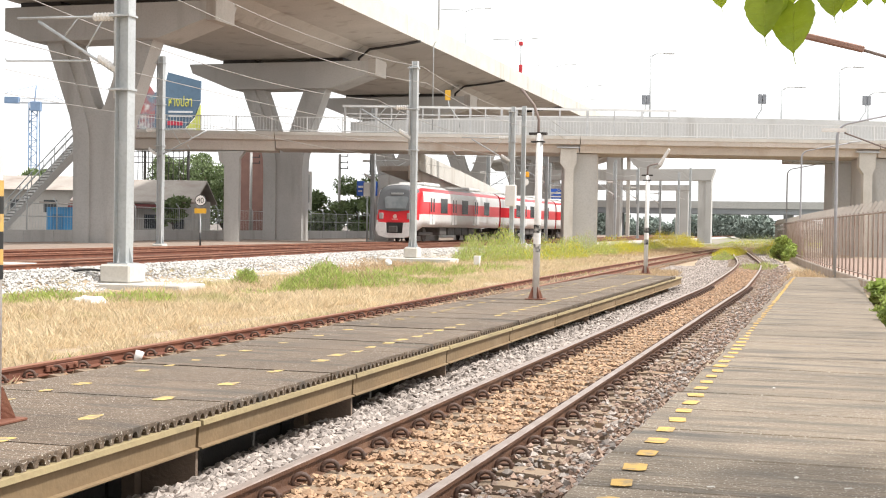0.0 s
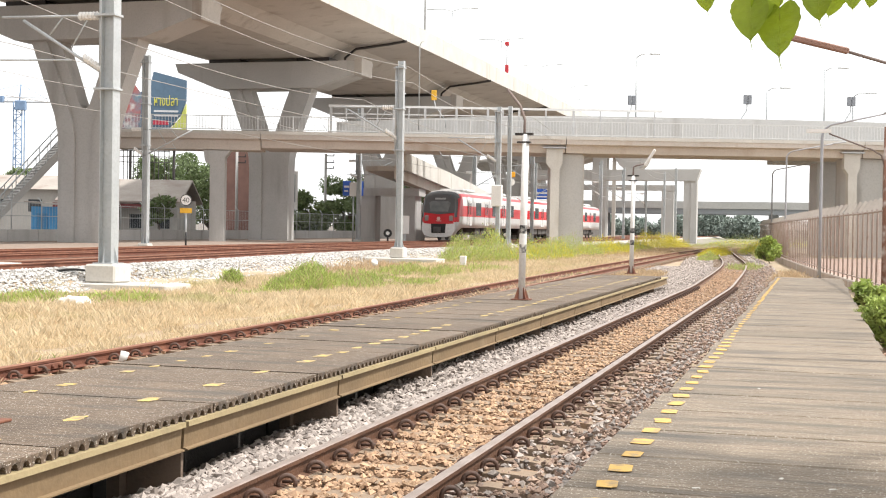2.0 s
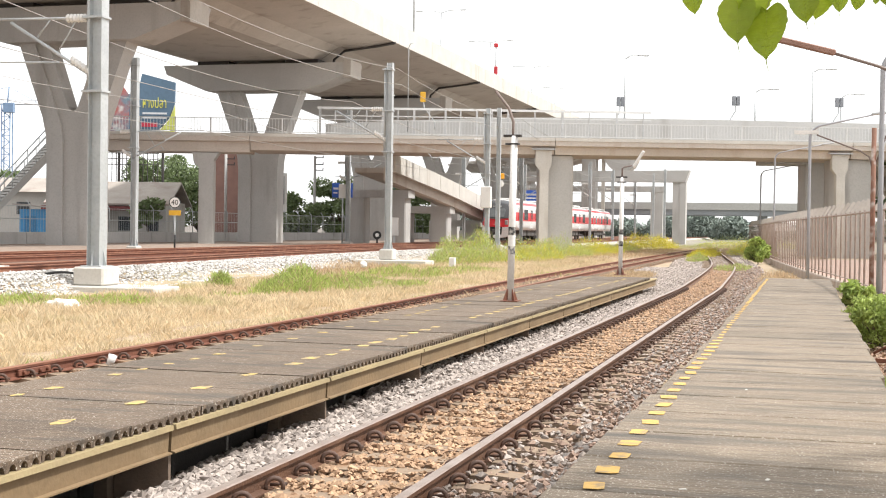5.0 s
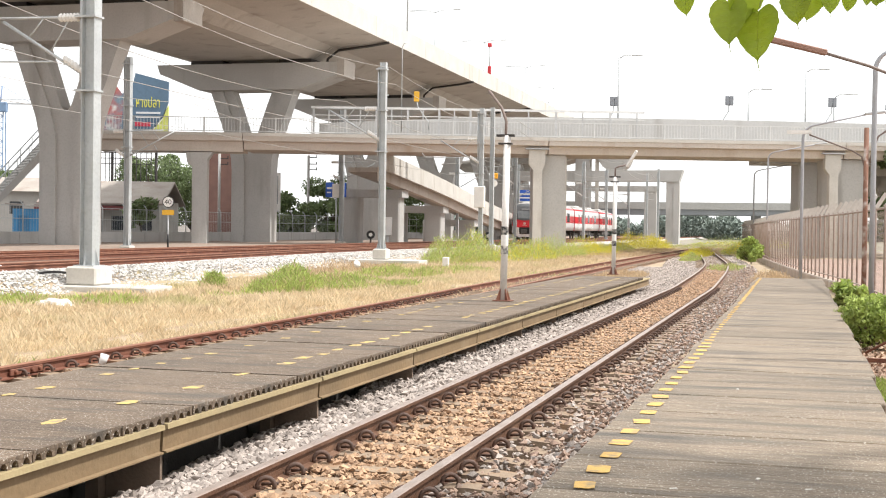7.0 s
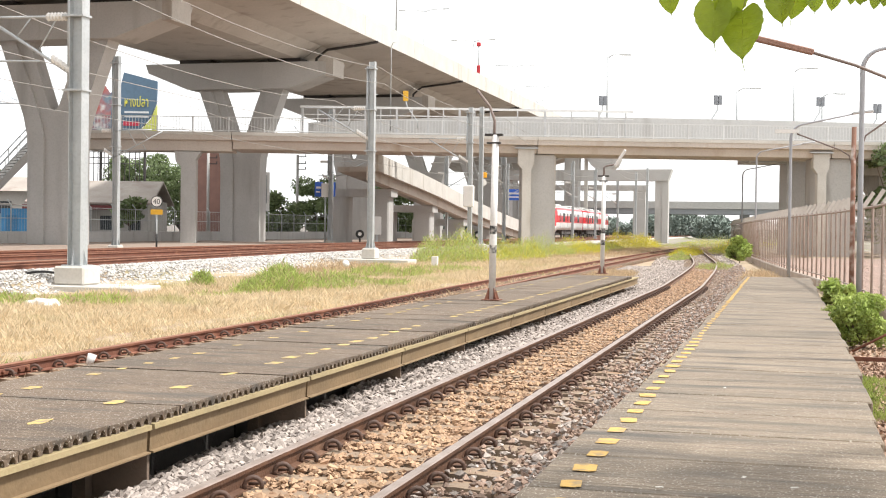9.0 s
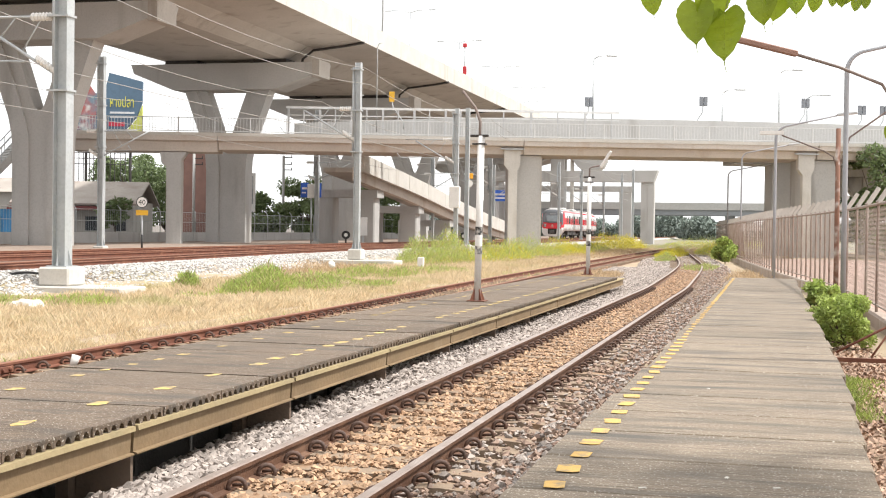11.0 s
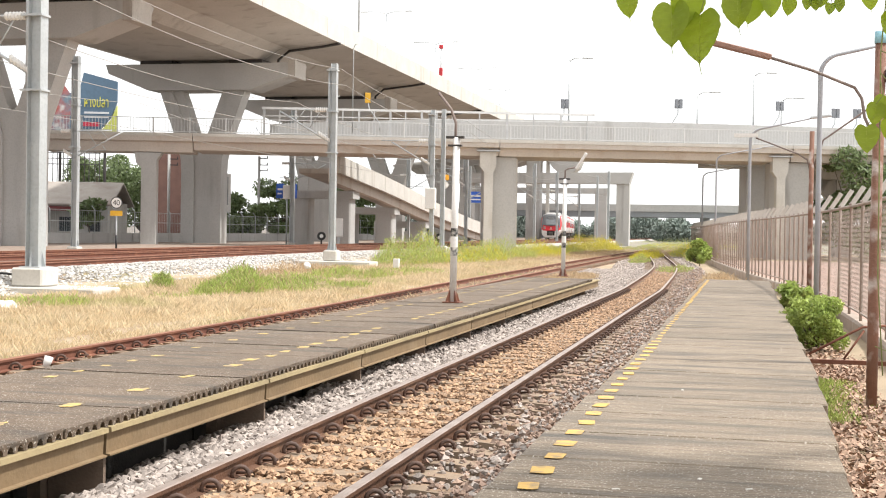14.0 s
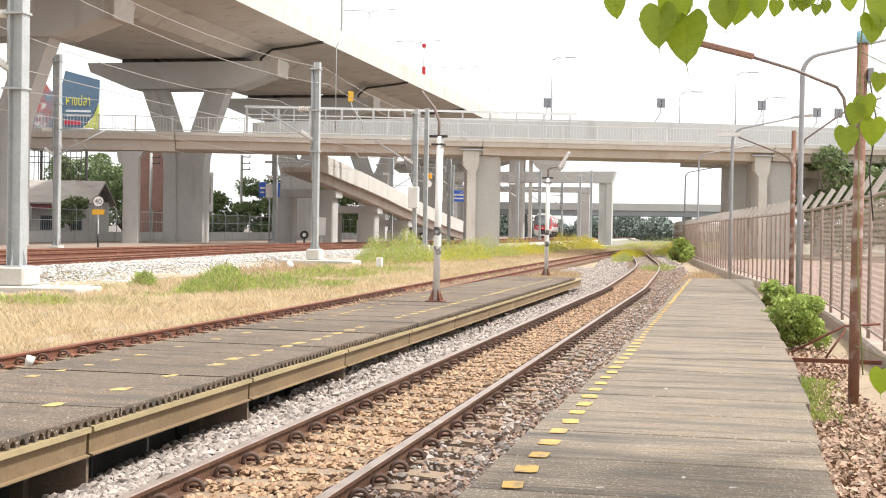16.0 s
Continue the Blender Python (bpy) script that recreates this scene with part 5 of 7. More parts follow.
# ---- signs beside the main line ----
def build_signs():
    t = thing("speed_sign", "round white speed sign reading 40 above a yellow plate", "sign", (-30.65, 59.7, 0.02), TURN)
    part("post", tubes(([(0, 0, 0), (0, 0, 1.9)], 0.035)), STEEL, t)
    part("post_foot", tubes(([(0, 0, 0), (0, 0, 0.75)], 0.05)), BLACK, t)
    bm = bmesh.new()
    tube(bm, [(0, -0.04, 2.38), (0, -0.06, 2.38)], 0.29, 24)
    part("rim", bm, BLACK, t)
    bm = bmesh.new()
    tube(bm, [(0, -0.061, 2.38), (0, -0.075, 2.38)], 0.25, 24)
    face = part("face", bm, WHITE, t)
    cu = bpy.data.curves.new("numerals", "FONT")
    cu.body, cu.size, cu.align_x = "40", 0.36, "CENTER"
    tx = new("numerals", cu)
    me = bpy.data.meshes.new_from_object(tx.evaluated_get(bpy.context.evaluated_depsgraph_get()))
    bpy.data.objects.remove(tx)
    me.materials.clear()
    me.materials.append(BLACK)
    ob = new("numerals", me)
    ob.parent, ob.matrix_basis = face, pose(0, -0.08, 2.26, 90)
    part("yellow_plate", boxes((-0.3, 0.3, -0.06, -0.03, 1.72, 1.98)), mat("sign_yellow", (0.75, 0.42, 0.03), None, 0.5), t)
    # blue signs by the mast
    t = thing("blue_sign", "pair of small blue signs with a white box on a mast", "sign", (-33.8, 93.2, 0), TURN)
    bl = mat("sign_blue", (0.03, 0.12, 0.55), None, 0.5)
    part("panel", boxes((-0.8, -0.2, -0.55, -0.45, 3.5, 4.6)), bl, t)
    part("panel", boxes((0.35, 0.75, -0.55, -0.45, 3.5, 4.6)), bl, t)
    part("white_box", boxes((-0.28, 0.42, -0.85, -0.56, 3.45, 4.5), bev=0.03), WHITE, t)
    part("text_bar", boxes((-0.7, -0.32, -0.57, -0.552, 4.1, 4.25)), WHITE, t)
    part("text_bar", boxes((-0.7, -0.4, -0.57, -0.552, 3.8, 3.9)), WHITE, t)
    part("post", tubes(([(0, -0.4, 0.0), (0, -0.4, 4.6)], 0.06)), STEEL, t)
    t = thing("blue_sign", "wide blue road sign behind the main line", "sign", (-30.6, 150, 0), TURN)
    part("panel", boxes((-1.6, 2.2, -0.1, 0.0, 4.6, 5.9)), bl, t)
    part("text_bar", boxes((-1.3, 1.6, -0.13, -0.11, 5.3, 5.5)), WHITE, t)
    part("text_bar", boxes((-1.3, 0.6, -0.13, -0.11, 4.9, 5.05)), WHITE, t)
    part("post", tubes(([(0.3, 0.1, -0.3), (0.3, 0.1, 5.8)], 0.12)), STEEL, t)
    # white relay box and round shunt signals
    t = thing("relay_box", "white trackside relay box on a short post", "cabinet", (-27.9, 87.6, 0.0), TURN)
    part("body", boxes((-0.3, 0.3, -0.25, 0.25, 0.7, 2.0), bev=0.04), WHITE, t)
    part("post", boxes((-0.08, 0.08, -0.08, 0.08, -0.2, 0.7)), STEEL, t)
    part("foot", boxes((-0.5, 0.5, -0.4, 0.4, -0.2, 0.05), bev=0.03), CONC_PALE, t)
    for x, y in ((-28.7, 86.2), (-22.0, 93.5)):
        t = thing("shunt_signal", "low black round trackside signal with a white face", "signal", (x, y, 0.0), TURN, group="shunt signals")
        bm = bmesh.new()
        tube(bm, [(0, -0.1, 0.75), (0, 0.1, 0.75)], 0.3, 16)
        part("disc", bm, BLACK, t)
        bm = bmesh.new()
        tube(bm, [(0, -0.12, 0.75), (0, -0.101, 0.75)], 0.13, 14)
        part("lens", bm, WHITE, t)
        part("post", boxes((-0.06, 0.06, -0.05, 0.05, -0.2, 0.6)), DARK, t)
    t = thing("trackside_signal", "orange and white round trackside signal on a slim mast", "signal", (-18.6, 80.0, 0), TURN)
    part("post", tubes(([(0, 0, 0), (0, 0, 5.4)], 0.06)), STEEL, t)
    bm = bmesh.new()
    tube(bm, [(0.1, -0.1, 4.15), (0.1, 0.0, 4.15)], 0.23, 18)
    part("white_disc", bm, WHITE, t)
    part("orange_plate", boxes((-0.02, 0.34, -0.1, 0, 4.45, 4.8), bev=0.03), mat("orange_plate_paint", (0.8, 0.38, 0.02), None, 0.5), t)
    # small boundary post and scraps in the field
    t = thing("marker_post", "short white marker post in the weeds", "post", (-13.2, 49.0, -0.4))
    part("post", boxes((-0.12, 0.12, -0.1, 0.1, 0, 0.55), bev=0.02), WHITE, t)


# ---- fence and lamps along the platform ----
FENCE = [(8, 1.98), (22, 2.02), (28, 1.9), (34, 1.64), (40, 1.25), (48, 0.5), (56, -0.2), (74, -1.6), (94, -2.9), (112, -4.6)]


def build_fence():
    f = thing("fence", "grey tubular steel fence with chain-link on a kerb wall", "fence", kind="structure")
    FSTEEL = mat("weathered_fence_steel", (0.42, 0.35, 0.31), (0.30, 0.23, 0.19), 0.65, 0.2, scale=2, fine=20, bump=0.1, stain=(0.26, 0.17, 0.13), stain_scale=2.2, stain_at=0.55)
    pts = []
    y = 8.0
    while y < 112:
        pts.append((glide(FENCE, y), y, 0.0))
        y += 1.0
    bm = bmesh.new()
    sweep(bm, [(-0.1, -0.6), (-0.1, -0.19), (-0.06, -0.15), (0.12, -0.15), (0.14, -0.19), (0.14, -0.6)], pts)
    part("kerb_wall", bm, mat("fence_wall_concrete", (0.42, 0.34, 0.28), (0.30, 0.24, 0.20), 0.9, scale=1.2, fine=16, stain=(0.50, 0.46, 0.40), stain_scale=1.5, streak=True), f)
    for z, r in ((1.86, 0.030), (-0.02, 0.022)):
        bm = bmesh.new()
        tube(bm, [(x, y, z) for x, y, _ in pts], r, 8)
        part("rail", bm, FSTEEL, f)
    bm = tubes(([(0, 0, -0.2), (0, 0, 1.86), (-0.03, 0, 1.93)], 0.027))
    post = mesh_of("post", bm, [FSTEEL])
    bm = boxes((-0.045, 0.045, -0.008, 0.008, 0, 0.42))
    box(bm, -0.045, -0.035, -0.03, 0.03, 0, 0.42)
    bm.transform(pose(0, 0, 1.88, 0, 32, 0))
    arm = mesh_of("barb_arm", bm, [CONC_PALE])
    y = 9.0
    k = 0
    while y < 110:
        x = glide(FENCE, y)
        p = piece("post", post, f, pose(x, y, 0))
        piece("barb_arm", arm, p, pose(0, 0, 0, 0, 0, random.uniform(-4, 4)))
        y += 2.05 if y < 34 else 1.2
        k += 1
    # chain-link: crossing wires
    vs, fs = [], []

    def wire(a, b, r=0.0022):
        a, b = np.array(a), np.array(b)
        d = b - a
        u = np.cross(d, (1, 0, 0))
        u = u / np.linalg.norm(u) * r
        w = np.array((r, 0, 0))
        q = len(vs)
        vs.extend([tuple(a - u), tuple(a + u), tuple(b + u), tuple(b - u), tuple(a - w), tuple(a + w), tuple(b + w), tuple(b - w)])
        fs.extend([(q, q + 1, q + 2, q + 3), (q + 4, q + 5, q + 6, q + 7)])
    y = 10.0
    while y < 70:
        g = 0.085 if y < 28 else 0.15
        h = 1.8
        for s in (-1, 1):
            y2 = y + s * 0.9
            if y2 > 9.5:
                wire((glide(FENCE, y), y, 0.0), (glide(FENCE, y2), y2, h), 0.0017)
        y += g
    me = bpy.data.meshes.new("chain_link")
    me.from_pydata(vs, [], fs)
    me.materials.append(mat("dull_mesh_wire", (0.56, 0.49, 0.44), (0.44, 0.36, 0.31), 0.7, 0.2, bump=0))
    ob = new("chain_link", me)
    ob.parent = f
    tagged(ob, kind="stuff")
    # rusty sheet hoarding and brown paving seen through the mesh
    w = thing("hoarding_wall", "rust brown corrugated sheet wall behind the fence", "wall", kind="structure")
    rustsheet = mat("rusty_sheet", (0.40, 0.30, 0.26), (0.32, 0.23, 0.20), 0.85, scale=0.7, fine=14, stain=(0.40, 0.31, 0.27), stain_scale=0.6, streak=True)
    bm = bmesh.new()
    box(bm, -0.95, 0.95, -0.02, 0.02, -0.4, 2.1)
    for i in range(12):
        box(bm, -0.92 + i * 0.16, -0.85 + i * 0.16, -0.045, -0.02, -0.4, 2.1)
    sheet = mesh_of("sheet", bm, [rustsheet])
    for i in (6, 7, 8, 9):
        piece("sheet", sheet, w, pose(-1.9 + i * 1.92, 77 - i * 0.25, random.uniform(-.05, .05)))
    bm = bmesh.new()
    pts = [(glide(FENCE, 10 + i * 2), 10 + i * 2, 0) for i in range(35)]
    sweep(bm, [(0.2, -0.5), (0.2, -0.2), (26, -0.2), (26, -0.5)], pts)
    tagged(obj("pavement", bm, mat("pinkish_paving", (0.40, 0.28, 0.23), (0.33, 0.22, 0.18), 0.9, scale=0.8, fine=20)), "pinkish paved yard behind the fence", "pavement", kind="structure")
    # white car glimpsed through the mesh
    c = thing("parked_car", "white parked car partly seen through the fence mesh", "car", (4.6, 22.5, -0.22), 8)
    bm = bmesh.new()
    prism(bm, [(-2.1, 0.35), (-2.15, 0.75), (-1.2, 0.95), (-0.6, 1.4), (1.0, 1.42), (1.7, 0.98), (2.1, 0.9), (2.15, 0.35)], "x", -0.82, 0.82)
    part("body", bm, WHITE, c)
    bm = bmesh.new()
    prism(bm, [(-1.05, 0.97), (-0.55, 1.34), (0.95, 1.36), (1.5, 1.0)], "x", -0.835, 0.835)
    part("side_glass", bm, mat("dark_pane", (0.05, 0.055, 0.06), None, 0.2), c)
    for yy in (-1.35, 1.35):
        for xx in (-0.8, 0.62):
            part("wheel", tubes(([(xx, yy, 0.33), (xx + 0.18, yy, 0.33)], 0.33), n=18), BLACK, c)


def curved_lamp(x, y, h, reach, label="grey steel lamp post with a long curved arm beside the fence", r=0.055, z0=-0.4, rz=0):
    t = thing("fence_lamp", label, "lamp post", (x, y, z0), rz, group="lamp posts along the fence")
    bm = bmesh.new()
    H0 = h - z0
    c = 0.45
    tube(bm, [(0, 0, 0), (0, 0, H0 * 0.5), (0, 0, H0 - c)] + arc((c, 0, H0 - c), c, 180, 105, 6)[1:] + [(reach, 0, H0 + 0.10 + reach * 0.12)], r, 10, taper=r * 0.6)
    part("pole", bm, mat("dull_lamp_steel", (0.36, 0.37, 0.39), (0.30, 0.31, 0.33), 0.55, 0.2, scale=3, bump=0.05), t)
    bm = boxes((-0.05, 0.62, -0.09, 0.09, -0.05, 0.05), bev=0.03)
    bm.transform(pose(reach, 0, H0 + 0.12 + reach * 0.12, 0, -6, 0))
    part("lamp_head", bm, STEEL, t)


def build_lamps():
    curved_lamp(1.62, 30.2, 5.35, 1.9, r=0.062)
    curved_lamp(0.15, 45.1, 4.9, 2.0)
    curved_lamp(-1.65, 76.4, 5.9, 2.6)
    curved_lamp(-3.05, 96.6, 5.8, 2.4)
    rusty = mat("peeling_rusty_pole", (0.24, 0.12, 0.08), (0.18, 0.09, 0.06), 0.8, scale=3, fine=30, bump=0.5, stain=(0.55, 0.50, 0.46), stain_scale=3.2, stain_at=0.50)
    t = thing("rusty_lamp_post", "peeling rust-brown post with blue cap and tube lamp arm", "lamp post", (1.335, 13.82, -0.45))
    bm = bmesh.new()
    tube(bm, [(0, 0, 0), (0.0, 0, 1.2), (0.02, 0, 3.72)], 0.056, 12)
    part("pole", bm, rusty, t)
    bm = bmesh.new()
    tube(bm, [(0.02, 0, 3.70), (0.02, 0, 3.82)], 0.066, 12)
    part("cap", bm, mat("pale_blue_plastic", (0.30, 0.56, 0.66), None, 0.5), t)
    bm = bmesh.new()
    tube(bm, [(-0.02, -0.05, 2.72), (-0.13, -0.06, 2.95), (-0.16, -0.06, 3.14), (-0.23, -0.06, 3.25), (-0.65, -0.14, 3.42), (-1.1, -0.25, 3.55)], 0.016, 8)
    a = part("arm", bm, mat("brown_pipe", (0.22, 0.17, 0.15), None, 0.6), t)
    bm = boxes((-0.62, 0, -0.035, 0.035, -0.03, 0.03), bev=0.01)
    bm.transform(pose(-1.06, -0.24, 3.545, 0, 13.5, 10))
    part("tube_lamp", bm, mat("rusty_lamp_case", (0.30, 0.17, 0.13), (0.22, 0.12, 0.09), 0.7), a)
    part("junction_box", boxes((0.07, 0.13, -0.06, 0.0, 3.3, 3.45), bev=0.01), mat("grey_box", (0.30, 0.31, 0.33), None, 0.6), t)
    bm = tubes(([(0.09, -0.07, 3.3), (0.16, -0.08, 2.9), (0.10, -0.07, 2.4), (0.15, -0.06, 1.9)], 0.008), n=5)
    part("cable", bm, DARK, t)
    t = thing("rusty_lamp_post", "slim rust-streaked post with a bent arm beside the fence", "lamp post", (1.5, 31.0, -0.4))
    part("pole", tubes(([(0, 0, 0), (0.0, 0, 4.1)], 0.055), n=10), rusty, t)
    part("arm", tubes(([(0, 0, 3.1), (-0.1, 0, 3.45), (-0.3, 0, 3.58), (-1.25, 0, 3.95)], 0.018), ([(0.02, 0, 3.2), (0.25, 0, 3.9), (1.2, 0, 4.6), (1.9, 0, 4.85)], 0.022), n=6), mat("brown_pipe", (0.22, 0.17, 0.15), None, 0.6), t)
    part("lamp_head", boxes((-1.75, -1.2, -0.05, 0.05, 3.97, 4.05)), WHITE, t)
    # rusty brackets off the platform's end
    t = thing("rusty_bracket", "rusty angle-iron braces leaning on the kerb wall", "bracket")
    part("bar", tubes(([(0.84, 16.5, -0.15), (1.47, 16.6, 0.19), (1.9, 16.7, 0.22)], 0.017), n=6), RUST, t)
    part("bar", tubes(([(1.25, 16.5, -0.2), (1.49, 16.6, 0.15)], 0.014), n=6), RUST, t)
    part("bar", boxes((0.72, 1.9, 16.46, 16.52, -0.26, -0.21)), RUST, t)


# ---- loose cover ----
def scatter(name, label, category, material, places, seed, shape="stone", parent=None):
    """places: rows of x, y, z, size. One mesh of kind stuff."""
    rng = np.random.default_rng(seed)
    P = np.asarray(places, float)
    n = len(P)
    if shape == "stone":
        base = np.array([(1, 0.1, 0), (0.2, 1, -0.1), (-1, 0.2, 0.1), (-0.1, -1, 0), (0.15, 0.1, 0.85), (-0.1, 0, -0.8), (0.6, -0.5, 0.5)])
        tri = np.array([(0, 1, 4), (1, 2, 4), (2, 3, 4), (3, 6, 4), (6, 0, 4), (3, 0, 6), (1, 0, 5), (2, 1, 5), (3, 2, 5), (0, 3, 5)])
        V = np.repeat(base[None], n, 0) * (1 + rng.uniform(-.35, .35, (n, 7, 3)))
        V *= P[:, 3, None, None] * np.array((1, rng.uniform(.6, .9), .75))
        a = rng.uniform(0, 2 * np.pi, n)
        b = rng.normal(0, 0.5, n)
    else:
        base = np.array([(-0.02, 0, 0), (0.02, 0, 0), (0.012, 0.12, 0.55), (0.0, 0.45, 1.0)]) * (1 if category == 'grass' else np.array((1.3, 1, 1)))
        tri = np.array([(0, 1, 2), (0, 2, 3)])
        V = np.repeat(base[None], n, 0)
        V = V * P[:, 3, None, None] * np.stack([rng.uniform(.6, 1.6, n), rng.uniform(.2, 1.8, n), rng.uniform(.6, 1.2, n)], 1)[:, None, :]
        a = rng.uniform(0, 2 * np.pi, n)
        b = rng.normal(0, 0.15, n)
    ca, sa, cb, sb = np.cos(a), np.sin(a), np.cos(b), np.sin(b)
    x, y, z = V[..., 0], V[..., 1], V[..., 2]
    y, z = y * cb[:, None] - z * sb[:, None], y * sb[:, None] + z * cb[:, None]
    x, y = x * ca[:, None] - y * sa[:, None], x * sa[:, None] + y * ca[:, None]
    W = np.stack([x, y, z], -1) + P[:, None, :3]
    k = base.shape[0]
    F = (tri[None] + (np.arange(n) * k)[:, None, None]).reshape(-1, 3)
    me = bpy.data.meshes.new(name)
    me.from_pydata(W.reshape(-1, 3).tolist(), [], F.tolist())
    me.materials.append(material)
    ob = new(name, me)
    ob.parent = parent
    return tagged(ob, label, category, kind="stuff")


def build_stones():
    rng = np.random.default_rng(11)

    def bed_stones(n, lo, hi, y0, y1, size, z, near=True):
        out = []
        for _ in range(n):
            u = rng.random()
            y = y0 + (y1 - y0) * (u ** 1.7 if near else u)
            s = size * rng.uniform(.55, 1.35)
            x = glide(TRACK_1, y) + rng.uniform(lo, hi)
            out.append((x, y, z + rng.uniform(-.02, .03), s))
        return out
    mid = [(x, y, z - 0.016 * max(0, 1 - min((y + 3.8) % 0.495, 0.495 - (y + 3.8) % 0.495) / 0.13), s) for x, y, z, s in bed_stones(19000, -0.50, 0.50, 4.5, 60, 0.031, -0.405)]
    scatter("ballast_stones", "rust-stained brown ballast stones between the rails", "ballast", STONE_B, mid, 1)
    left = [(x, y, z - (0.07 + 0.17 * max(0, min(1, (15 - y) / 7))) * max(0, min(1, (glide(TRACK_1, y) - 0.95 - x) / 0.8)) ** 1.2, s) for x, y, z, s in bed_stones(18000, -1.75, -0.58, 4.5, 60, 0.040, -0.385)]
    left += [(x, y, -0.36, s) for x, y, z, s in bed_stones(2500, -1.0, -0.72, 4.5, 40, 0.042, -0.36)]
    scatter("ballast_stones", "pale grey crushed ballast stones beside the track", "ballast", STONE, left, 2)
    right = bed_stones(9000, 0.58, 1.62, 4.5, 60, 0.032, -0.385)
    right = [(min(x, SHIFT(y) - 1.16), y, z + 0.14 * max(0, min(1, (x - glide(TRACK_1, y) - 0.95) / 0.6)), s) for x, y, z, s in right]
    mix = [r for i, r in enumerate(right) if i % 3]
    scatter("ballast_stones", "dark brown and grey ballast stones along the platform edge", "ballast", mat("dark_ballast_stone", (0.35, 0.25, 0.19), (0.25, 0.17, 0.135), 0.9, scale=5, fine=50, per=0.4), mix, 3)
    scatter("ballast_stones", "grey ballast stones along the platform edge", "ballast", STONE, [r for i, r in enumerate(right) if i % 3 == 0], 4)
    out = []
    for _ in range(3500):
        y = rng.uniform(4, 60)
        out.append((glide(TRACK_2, y) + rng.uniform(-0.5, 1.2), y, -0.37 + rng.uniform(-.03, .02), 0.04 * rng.uniform(.5, 1.2)))
    scatter("ballast_stones", "rusty stones along the siding", "ballast", STONE_B, out, 5)
    out = []
    for _ in range(22000):
        y = 20 + 75 * rng.random() ** 1.3
        s = rng.random()
        d = 0.6 + s * 1.5
        x = glide(TRACK_A, y) + d
        z = 0.10 if d < 0.85 else 0.10 - 0.4 * (d - 0.85) / 0.5
        out.append((x, y, max(z, ground_height(x, y)) + 0.015, 0.05 * rng.uniform(.5, 1.3)))
    scatter("ballast_stones", "clean pale ballast stones on the embankment of the main line", "ballast", STONE_W, out, 6)
    out = []
    for _ in range(9000):
        y = 36.5 + 26 * rng.random()
        out.append((rng.uniform(glide(TRACK_2, y) + 0.6, glide(TRACK_1, y) - 0.7), y, -0.44, 0.05 * rng.uniform(.6, 1.3)))
    for _ in range(9000):
        y = 55 + 80 * rng.random()
        out.append((glide(TRACK_1, y) + rng.uniform(-2.6, 1.8), y, -0.42, 0.07 * rng.uniform(.6, 1.3)))
    scatter("ballast_stones", "grey stones along the far curve", "ballast", STONE, out, 7)


